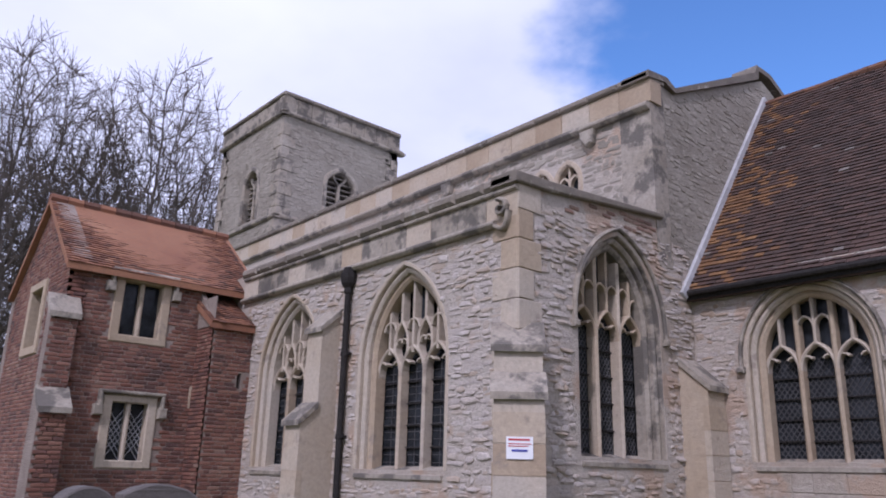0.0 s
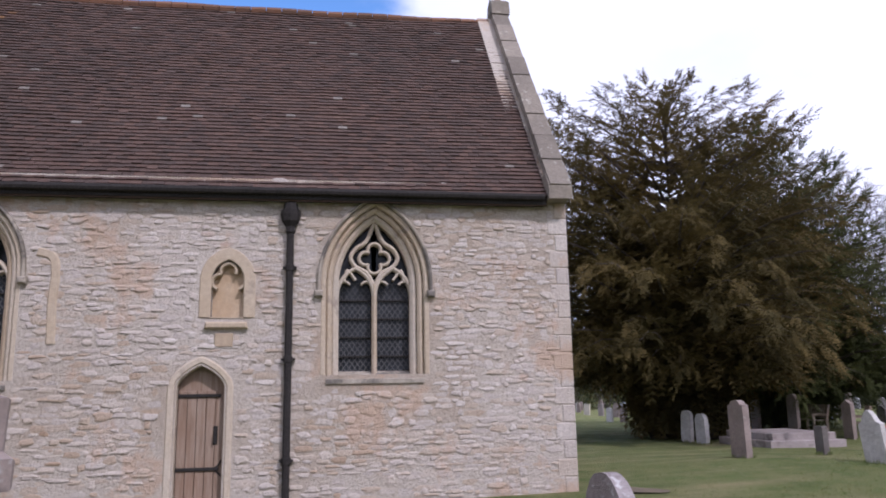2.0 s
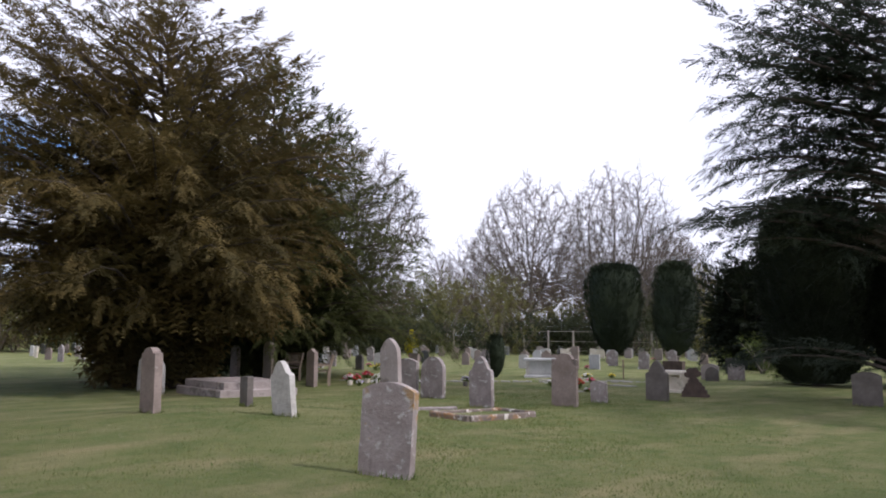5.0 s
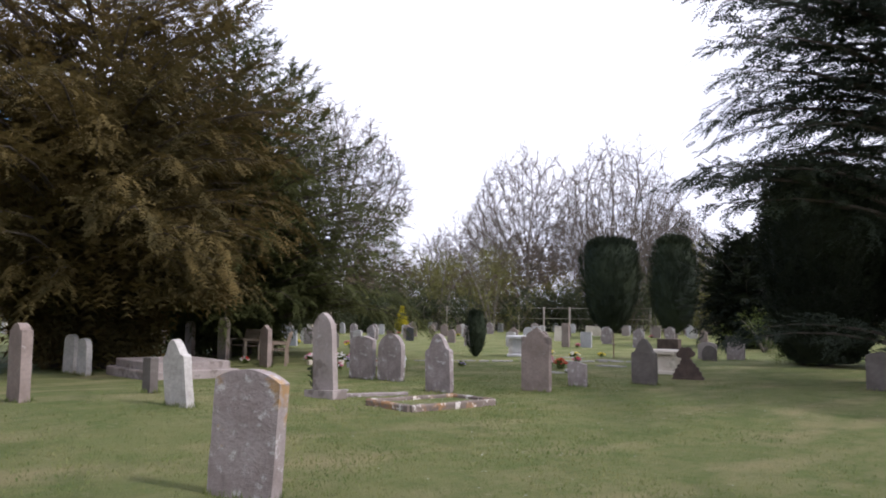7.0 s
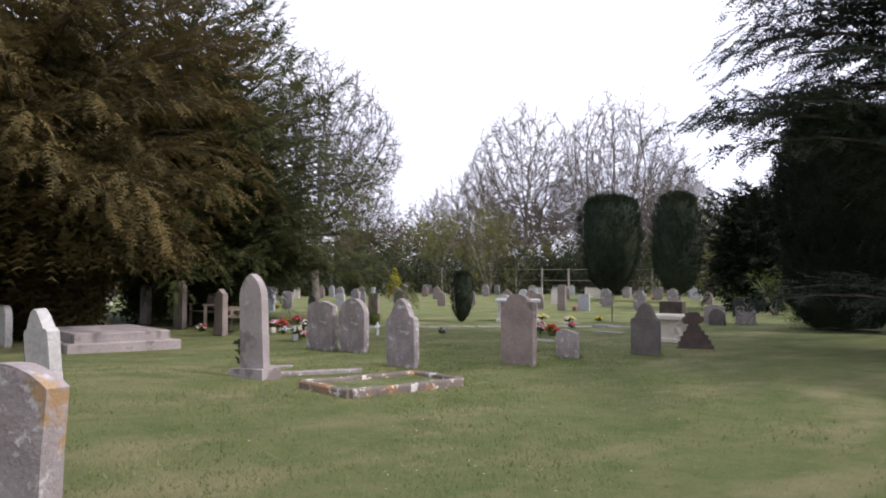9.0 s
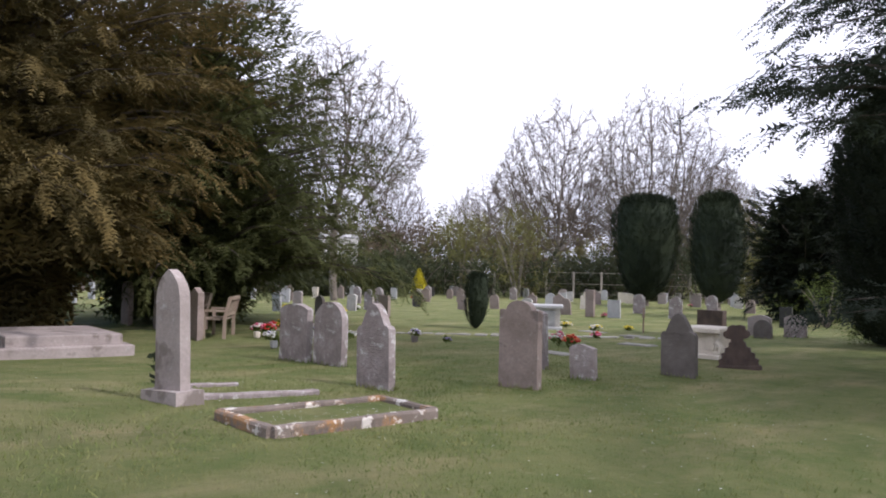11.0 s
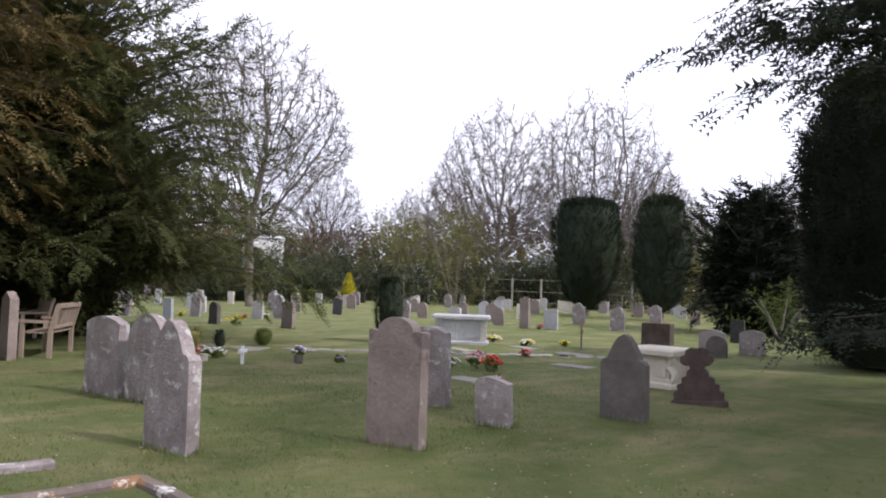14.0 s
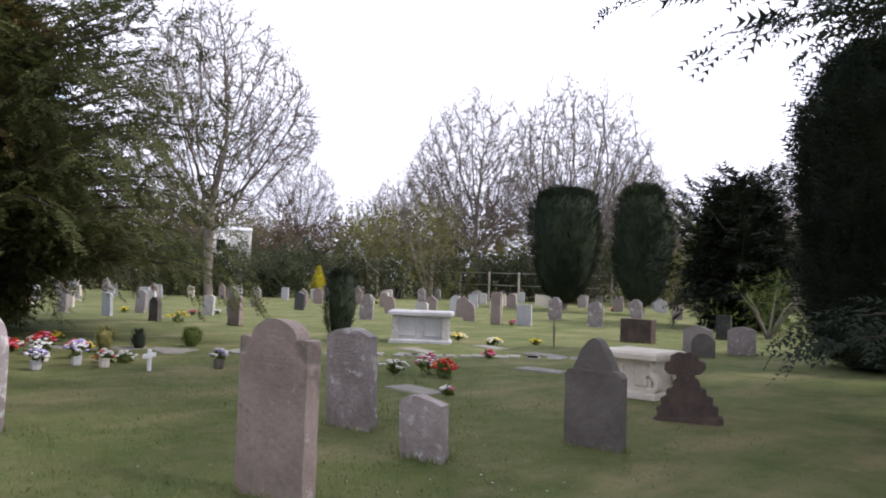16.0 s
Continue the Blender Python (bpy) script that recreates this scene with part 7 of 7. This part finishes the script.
def clipped(name, at, prof, mat, n, size, label, seed, trunk=0.0):
    """A clipped evergreen: a shaped core covered in short upright shoots."""
    rng = np.random.default_rng(seed)
    t = thing(name, at, label, "topiary")
    hs = np.array([p[1] for p in prof])
    rs = np.array([p[0] for p in prof])
    core = Shape().lathe([(r * 0.90, h) for r, h in prof], at, 16)
    core.moved(lambda p: tuple(p + noise.noise_vector(p * 1.3) * 0.10))
    part("core", core, mat, t)
    if trunk:
        part("trunk", Shape().tube([(at[0], at[1], at[2] - 0.1), (at[0], at[1], at[2] + hs[0] + 0.3)], [trunk, trunk * 0.8], 7), MAT["bark"], t)
    h = hs[0] + (hs[-1] - hs[0]) * rng.random(n)
    a = rng.uniform(0, 2 * math.pi, n)
    r = np.interp(h, hs, rs) * (0.88 + 0.12 * rng.random(n) + 0.05 * np.sin(a * 7 + 0.8 * h) + 0.05 * np.sin(a * 3 + h * 1.7 + seed))
    top = rng.random(n) < 0.16
    crest = float(np.interp(hs[-1] * 0.93, hs, rs))
    r[top] = crest * np.sqrt(rng.random(top.sum()))
    h[top] = np.interp(r[top], [0, crest], [hs[-1], hs[-1] * 0.93])
    P = np.stack([at[0] + r * np.cos(a), at[1] + r * np.sin(a), at[2] + h], 1)
    D = np.stack([np.cos(a) * 0.5, np.sin(a) * 0.5, np.full(n, 0.9)], 1) + rng.normal(0, 0.3, (n, 3))
    V, F = place_sprays(P, D, size * rng.uniform(0.6, 1.3, n), spray_template(4, 0.1), rng)
    part("foliage", fast_mesh("foliage", V, F, mat), None, t)


clipped("irish_yew", (27.6, -47.8, 0.0), [(0.3, 0.5), (0.8, 0.9), (1.25, 2.0), (1.45, 3.4), (1.30, 5.0), (0.95, 6.0), (0.4, 6.4)], LEAF["topiary"], 5200, 0.32, "tall dark clipped yew with a narrow foot", 3, 0.2)
clipped("irish_yew", (33.0, -48.6, 0.0), [(0.35, 0.4), (1.0, 0.9), (1.6, 2.2), (1.95, 4.0), (1.9, 5.6), (1.5, 6.4), (0.6, 6.7)], LEAF["topiary"], 6800, 0.32, "broad dark clipped yew with a flat top", 4, 0.25)
clipped("irish_yew", (11.5, -30.4, 0.0), [(0.9, 0.1), (1.40, 0.7), (1.60, 2.0), (1.66, 3.8), (1.62, 4.9), (1.25, 5.6), (0.45, 6.1)], LEAF["dark_shaded_yew"], 8000, 0.40, "tall dark upright Irish yew", 12, 0.25)
clipped("irish_yew", (8.6, -32.6, 0.0), [(1.1, 0.1), (1.8, 0.8), (2.1, 2.4), (2.0, 4.2), (1.4, 5.6), (0.4, 6.6)], LEAF["dark_shaded_yew"], 6000, 0.42, "broad dark Irish yew, deep shade put into its leaf colour", 14, 0.25)
clipped("cone_bush", (21.1, -24.5, 0.0), [(0.06, 0.02), (0.16, 0.12), (0.29, 0.40), (0.34, 0.80), (0.30, 1.20), (0.22, 1.48), (0.10, 1.58)], LEAF["topiary"], 1800, 0.12, "small dark clipped conifer tapering to its foot", 5)
clipped("golden_conifer", (50.5, -44.3, 0.0), [(0.30, 0.02), (0.56, 0.35), (0.54, 0.75), (0.36, 1.25), (0.14, 1.7), (0.02, 2.0)], LEAF["gold"], 2200, 0.15, "small bright yellow dwarf conifer", 6)
clipped("box_ball", (21.3, -21.1, 0.0), [(0.08, 0.0), (0.15, 0.08), (0.17, 0.18), (0.13, 0.28), (0.05, 0.33)], LEAF["box"], 420, 0.08, "small clipped green box ball", 7)
clipped("box_ball", (21.2, -20.0, 0.0), [(0.05, 0.0), (0.10, 0.1), (0.10, 0.26), (0.05, 0.34)], LEAF["dark_shaded_yew"], 260, 0.07, "small dark clipped evergreen shrub", 8)
clipped("box_ball", (20.9, -19.3, 0.0), [(0.08, 0.0), (0.13, 0.15), (0.13, 0.32), (0.06, 0.40)], LEAF["olive"], 260, 0.08, "small clipped yellow-green shrub", 9)


def bare_tree_mesh(seed, fork, wide, low=0.05, stems=1, attract=3200, H=10.0):
    """A leafless tree grown towards points spread through its crown; radii follow the number of twigs carried."""
    rng = np.random.default_rng(seed)
    az = rng.uniform(0, 2 * math.pi, attract)
    up = np.arcsin(rng.uniform(low, 1.0, attract))
    out = rng.random(attract) ** 0.42 * (1 + 0.05 * np.sin(3 * az + seed) + 0.04 * np.sin(5 * az + 3 * up))
    goal = np.stack([out * wide * np.cos(up) * np.cos(az), out * wide * np.cos(up) * np.sin(az), fork * H + out * (H - fork * H) * np.sin(up)], 1)
    step, kill, reach = 0.24, 0.30, 3.6
    pos, par = [], []
    for k in range(stems):
        q = 6.283 * k / stems + seed
        last, p = -1, np.array([0.12 * (stems > 1) * math.cos(q), 0.12 * (stems > 1) * math.sin(q), -0.1])
        while p[2] < fork * H:
            pos.append(p.copy())
            par.append(last)
            last = len(pos) - 1
            p = p + step * np.array([0.26 * (stems > 1) * math.cos(q) + rng.normal(0, 0.06), 0.26 * (stems > 1) * math.sin(q) + rng.normal(0, 0.06), 1.0])
    X = np.array(pos)
    dist = np.linalg.norm(goal[:, None] - X[None], axis=2)
    ni, nd = dist.argmin(1), dist.min(1)
    kids = np.zeros(40000, int)
    for _ in range(90):
        act = (nd < reach) & (nd > kill)
        if not act.any():
            break
        idx = np.unique(ni[act])
        idx = idx[kids[idx] < 3]
        if not len(idx):
            break
        acc = np.zeros((len(pos), 3))
        v = goal[act] - X[ni[act]]
        np.add.at(acc, ni[act], v / np.linalg.norm(v, axis=1)[:, None])
        d = acc[idx]
        d /= np.linalg.norm(d, axis=1)[:, None] + 1e-9
        d = d + rng.normal(0, 0.09, d.shape) + np.array([0, 0, 0.06])
        d /= np.linalg.norm(d, axis=1)[:, None]
        fresh = X[idx] + step * d
        kids[idx] += 1
        base = len(pos)
        pos.extend(fresh)
        par.extend(int(i) for i in idx)
        X = np.array(pos)
        dd = np.linalg.norm(goal[:, None] - fresh[None], axis=2)
        j = dd.argmin(1)
        m = dd[np.arange(len(goal)), j]
        closer = m < nd
        ni[closer], nd[closer] = base + j[closer], m[closer]
        stay = nd > kill
        goal, ni, nd = goal[stay], ni[stay], nd[stay]
        if not len(goal):
            break
    n = len(pos)
    par = np.array(par)
    area = np.zeros(n)
    for i in range(n - 1, -1, -1):
        if area[i] == 0:
            area[i] = 0.0085 ** 2.25
        if par[i] >= 0:
            area[par[i]] += area[i]
    rad = area ** (1 / 2.25)
    ok = par >= 0
    A, B, r1, r2 = X[par[ok]], X[ok], np.minimum(rad[par[ok]], rad[ok] * 1.5), rad[ok]
    # fine twigs on the thin ends
    thin = np.flatnonzero(rad < 0.022)
    pick = np.repeat(thin, 4)
    out = X[pick] - X[np.maximum(par[pick], 0)]
    out /= np.linalg.norm(out, axis=1)[:, None] + 1e-9
    tw = out + rng.normal(0, 0.55, out.shape) + np.array([0, 0, 0.25])
    tw *= (rng.uniform(0.20, 0.62, len(pick)) / np.linalg.norm(tw, axis=1))[:, None]
    A, B = np.concatenate([A, X[pick]]), np.concatenate([B, X[pick] + tw])
    r1, r2 = np.concatenate([r1, np.full(len(pick), 0.007)]), np.concatenate([r2, np.full(len(pick), 0.004)])
    d = B - A
    d /= np.linalg.norm(d, axis=1)[:, None] + 1e-9
    ref = np.where(np.abs(d[:, 2:3]) > 0.9, np.array([[1.0, 0, 0]]), np.array([[0, 0, 1.0]]))
    s = np.cross(d, ref)
    s /= np.linalg.norm(s, axis=1)[:, None] + 1e-9
    u = np.cross(d, s)
    k = 4
    ang = 2 * np.pi * np.arange(k) / k
    ring = np.cos(ang)[None, :, None] * s[:, None] + np.sin(ang)[None, :, None] * u[:, None]
    V = np.concatenate([A[:, None] + ring * r1[:, None, None], B[:, None] + ring * r2[:, None, None]], 1).reshape(-1, 3)
    base = (np.arange(len(A)) * 2 * k)[:, None]
    i = np.arange(k)
    j = (i + 1) % k
    F = np.stack([base + i, base + j, base + k + j, base + k + i], -1).reshape(-1, 4)
    return V, F, np.repeat(r2 > 0.05, k)


BARE = []
for sd, fork, wide, low, stems in ((2, 0.20, 4.0, 0.42, 1), (6, 0.20, 4.2, 0.22, 1), (11, 0.28, 3.3, 0.3, 1), (4, 0.16, 4.3, 0.28, 2), (8, 0.22, 3.4, 0.3, 1), (15, 0.26, 3.8, 0.2, 1)):
    V, F, thick = bare_tree_mesh(sd, fork, wide, low, stems)
    BARE.append((fast_mesh("trunk", V, F[thick], MAT["bark"]), fast_mesh("twigwork", V, F[~thick], MAT["twig"])))


def bare_tree(x, y, h, wide, kind, turn, label, group="bare trees"):
    t = thing("bare_tree", (0, 0, 0), label, "tree", group)
    part("trunk", BARE[kind][0], None, t)
    part("twigwork", BARE[kind][1], None, t)
    t.matrix_basis = pose(x, y, -0.1, 0, 0, turn) @ Matrix.Diagonal((wide * h / 10, wide * h / 10, h / 10, 1))
    t.scale = (wide * h / 10, wide * h / 10, h / 10)
    return t


bare_tree(42.7, -62.8, 17.6, 0.95, 3, 20, "tall leafless tree with a rounded crown")
bare_tree(56.8, -66.2, 19.6, 1.0, 1, 80, "tall leafless tree with spreading limbs")
bare_tree(42.5, -32.2, 15.2, 1.0, 0, 140, "leafless tree behind the yews")
bare_tree(80.0, -62.0, 15.0, 1.0, 5, 200, "leafless tree beyond the hedge")
for i, (x, y, h) in enumerate(((70, -72, 15), (88, -80, 14), (66, -92, 14), (52, -88, 14), (38, -84, 13), (30, -76, 13), (24, -70, 12), (96, -62, 13), (84, -48, 13), (47, -77, 14))):
    bare_tree(x, y, h, 1.1, 3 + i % 3, 47 * i, "leafless tree in the wood beyond the graves", "distant wood")
for x, y, h, k, tn in ((6.6, 41.3, 23.0, 0, 30), (13.1, 39.8, 23.2, 2, 100), (10.0, 44.0, 19.0, 3, 100), (3.0, 39.0, 18.0, 1, 60), (17.5, 44.0, 19.0, 4, 10), (-3.0, 40.0, 17.0, 5, 250)):
    bare_tree(x, y, h, 0.85, k, tn, "tall leafless tree behind the porch", "trees behind the church")


def shrub(x, y, r, h, mat, n, leaf, label, seed, group="hedge shrubs"):
    """A leafy bush: stems and clumps of leaves with an uneven outline."""
    rng = np.random.default_rng(seed)
    t = thing("shrub", (x, y, 0), label, "shrub", group)
    st = Shape()
    for i in range(7):
        a = rng.uniform(0, 6.28)
        st.tube([(x, y, -0.05), (x + 0.4 * r * math.cos(a), y + 0.4 * r * math.sin(a), h * 0.5), (x + 0.75 * r * math.cos(a), y + 0.75 * r * math.sin(a), h * rng.uniform(0.7, 0.95))], [0.06, 0.035, 0.01], 4)
    part("stem", st, MAT["bark"], t, tidy=False)
    k = 26
    C = np.stack([rng.normal(0, 0.42, k) * r, rng.normal(0, 0.42, k) * r, h * (0.12 + 0.80 * rng.random(k))], 1)
    cr = np.maximum(r, h * 0.5) * rng.uniform(0.16, 0.36, k)
    which = rng.integers(0, k, n)
    v = rng.normal(0, 1, (n, 3))
    v /= np.linalg.norm(v, axis=1)[:, None]
    P = C[which] + v * (cr[which] * rng.uniform(0.55, 1.05, n))[:, None]
    P[:, 2] = np.abs(P[:, 2])
    P += np.array([x, y, 0.0])
    D = v + rng.normal(0, 0.6, (n, 3))
    V, F = place_sprays(P, D, leaf * rng.uniform(0.6, 1.4, n), spray_template(3, 0.2), rng)
    part("leaves", fast_mesh("leaves", V, F, mat), None, t)


rs_ = np.random.default_rng(44)
hedge_i = 0
for i in range(64):
    ang = radians(-70 + 66 * (i % 32) / 31 + (1 if i > 31 else 0))
    d = 64 + 3 * math.sin(i * 0.9) + rs_.normal(0, 1.2) + (5 if i > 31 else 0)
    kind = ("shrub", "russet", "olive", "shrub", "shrub", "shrub")[rs_.integers(0, 6)]
    if abs(ang + radians(30)) < radians(3.5):
        kind = "shrub"
    h = {"shrub": 3.6, "russet": 4.4, "olive": 6.5}[kind] * rs_.uniform(0.8, 1.25)
    lab = {"shrub": "dark glossy evergreen hedge shrub", "russet": "tangled russet thicket without leaves", "olive": "tall shrub in fresh yellow-green leaf"}[kind]
    shrub(4 + d * math.cos(ang), -9 + d * math.sin(ang), 3.2, h, LEAF[kind], 800, 0.62, lab, 100 + i)
for i in range(26):
    ang = radians(-70 + 74 * i / 25)
    d = 86 + 5 * math.sin(i * 1.3)
    kind = ("russet", "olive", "russet")[i % 3]
    shrub(4 + d * math.cos(ang), -9 + d * math.sin(ang), 5.0, rs_.uniform(6, 9.5), LEAF[kind], 800, 1.1, {"russet": "russet thicket at the woodland edge", "olive": "willow in yellow-green spring leaf"}[kind], 200 + i, "woodland edge")
for x, y, r, h in ((14.6, -36.2, 1.4, 1.5), (12.3, -30.5, 0.8, 0.7), (16.9, -37.5, 1.6, 1.8)):
    shrub(x, y, r, h, LEAF["box"], 700, 0.22, "low leafy green bush by the yews", int(x * 10), "low bushes")
for k, (x, y) in enumerate(((51.1, -37.8), (52.4, -35.4), (49.9, -40.2))):
    shrub(x, y, 2.3, 2.7, LEAF["shrub"], 1900, 0.6, "dark evergreen shrub before the white house", 300 + k)
# far wood all round the horizon
rw = np.random.default_rng(77)
n = 9000
a = rw.uniform(0, 2 * math.pi, n)
d = rw.uniform(105, 150, n)
P = np.stack([10 + d * np.cos(a), -5 + d * np.sin(a), 11.5 * rw.random(n) ** 0.8 * (0.7 + 0.3 * np.sin(a * 9) * np.sin(a * 23))], 1)
V, F = place_sprays(P, rw.normal(0, 1, (n, 3)) + np.array([0, 0, 0.8]), rw.uniform(2.0, 4.5, n), spray_template(5, 0.1), rw)
solid("far_wood", fast_mesh("far_wood", V, F, LEAF["russet"]), None, "hazy belt of bare woodland beyond the churchyard", "wood", kind="stuff")

# fence before the wood
fence = thing("fence", (45, -54, 0.0), "wire mesh fence on pale posts before the wood", "fence")
fa, fb = Vector((36.0, -62.0, 0)), Vector((62.0, -48.0, 0))
for i in range(14):
    c = fa.lerp(fb, i / 13)
    part("post", Shape().box((c.x - 0.06, c.y - 0.06, 0), (c.x + 0.06, c.y + 0.06, 2.2)), MAT["fence"], fence)
for z in (0.4, 1.2, 2.1):
    part("wire", Shape().tube([(fa.x, fa.y, z), (fb.x, fb.y, z)], [0.02, 0.02], 4), MAT["fence"], fence)
# pale house beyond the hedge
hs = thing("house", (58, -41.5, 0), "white rendered house half hidden by trees", "house")
hm = pose(56.4, -40.7, 0, 0, 0, 151)
F_ = lambda s: s.moved(lambda p: tuple(hm @ p))
hw = part("wall", F_(Shape().slab([[(-1.5, 0), (1.5, 0), (1.5, 4.4), (-1.5, 4.4)], rect(-0.6, 0.6, 3.0, 3.8)], -5, 0, lambda u, v, n: (n, u, v))), MAT["render_white"], hs)
part("roof", F_(Shape().slab([[(-5.3, 4.4), (-2.5, 4.7), (0.06, 4.4), (0.06, 4.52), (-2.5, 4.85), (-5.3, 4.52)]], -1.56, 1.56, lambda u, v, n: (u, n, v))), MAT["lead"], hs)
part("window", F_(Shape().slab([rect(-0.6, 0.6, 3.0, 3.8)], -0.2, -0.1, lambda u, v, n: (n, u, v))), MAT["glass"], hs)


# ---- grass ----
def grass():
    rng = np.random.default_rng(5)
    n = 60000
    t = rng.random(n) * 1.0
    x = -0.5 + 13.5 * t + rng.normal(0, 2.4, n) + 1.5
    y = -1.5 - 18.5 * t + rng.normal(0, 2.4, n)
    keep = ~((x > 10.3) & (y > -4.6)) & ~((x > 6.2) & (y > 6.5))
    x, y = x[keep], y[keep]
    n = len(x)
    h = 0.022 + 0.022 * rng.random(n)
    fx, fy = [], []
    for bx, by, bw, bt, turn in BASES:
        m = 150
        u, v = rng.uniform(-bw / 2, bw / 2, m), (bt / 2 + np.abs(rng.normal(0, 0.03, m))) * np.where(rng.random(m) < 0.6, -1, 1)
        ends = rng.random(m) < 0.25
        u[ends], v[ends] = (bw / 2 + np.abs(rng.normal(0, 0.03, ends.sum()))) * np.where(rng.random(ends.sum()) < 0.5, -1, 1), rng.uniform(-bt / 2, bt / 2, ends.sum())
        fx.append(bx + u * math.cos(turn) - v * math.sin(turn))
        fy.append(by + u * math.sin(turn) + v * math.cos(turn))
    x, y = np.concatenate([x] + fx), np.concatenate([y] + fy)
    z = 0.27 * np.exp(-((x - 12.3) ** 2 + (y + 9.0) ** 2) / 14.0)
    h = np.concatenate([h, rng.uniform(0.04, 0.10, len(x) - n)])
    n = len(x)
    a = rng.uniform(0, 6.28, n)
    w = 0.004 + 0.004 * rng.random(n)
    lean = rng.normal(0, 0.02, (n, 2))
    P = np.stack([x, y, z - 0.004], 1)
    S = np.stack([np.cos(a) * w, np.sin(a) * w, np.zeros(n)], 1)
    T = P + np.stack([lean[:, 0], lean[:, 1], h], 1)
    V = np.stack([P - S, P + S, T], 1).reshape(-1, 3)
    F = np.arange(3 * n).reshape(-1, 3)
    solid("grass", fast_mesh("grass", V, F, LEAF["grass"]), None, "short mown grass blades", "grass", kind="stuff")


grass()


def daisies():
    """Small white flowers scattered in the turf, thickest inside the kerbed grave."""
    rng = np.random.default_rng(8)
    s = Shape()
    spots = [(K1[0][0] + 0.12 + 0.95 * rng.random(), -12.65 - 1.6 * rng.random(), 0.05) for i in range(110)]
    for cx, cy, k in ((8.6, -13.6, 70), (11.0, -17.8, 90), (9.2, -17.2, 80), (6.2, -11.0, 60), (12.6, -13.4, 60), (7.5, -16.5, 60)):
        spots += [(cx + rng.normal(0, 0.9), cy + rng.normal(0, 0.9), 0.012) for i in range(k // 2)]
    for x, y, up in spots:
        z, r = gz(x, y) + up + 0.012 + 0.008 * rng.random(), rng.uniform(0.006, 0.011)
        s.add([(x + r * math.cos(q * 1.2566), y + r * math.sin(q * 1.2566), z) for q in range(5)], [(0, 1, 2, 3, 4)])
    solid("daisies", s, FLOWER["white"], "white daisies scattered in the turf", "flowers", kind="stuff", tidy=False)


daisies()


# ---- masonry and tiles ----
for put_, wall_, stones, mat_, set_, near_ in PLACED:
    lay_stones(stones, put_, wall_, MAT[mat_], MAT[set_], near_, "brick" if "brick" in mat_ else "stone")
for r in ROOFS:
    tiled_slope(*r)
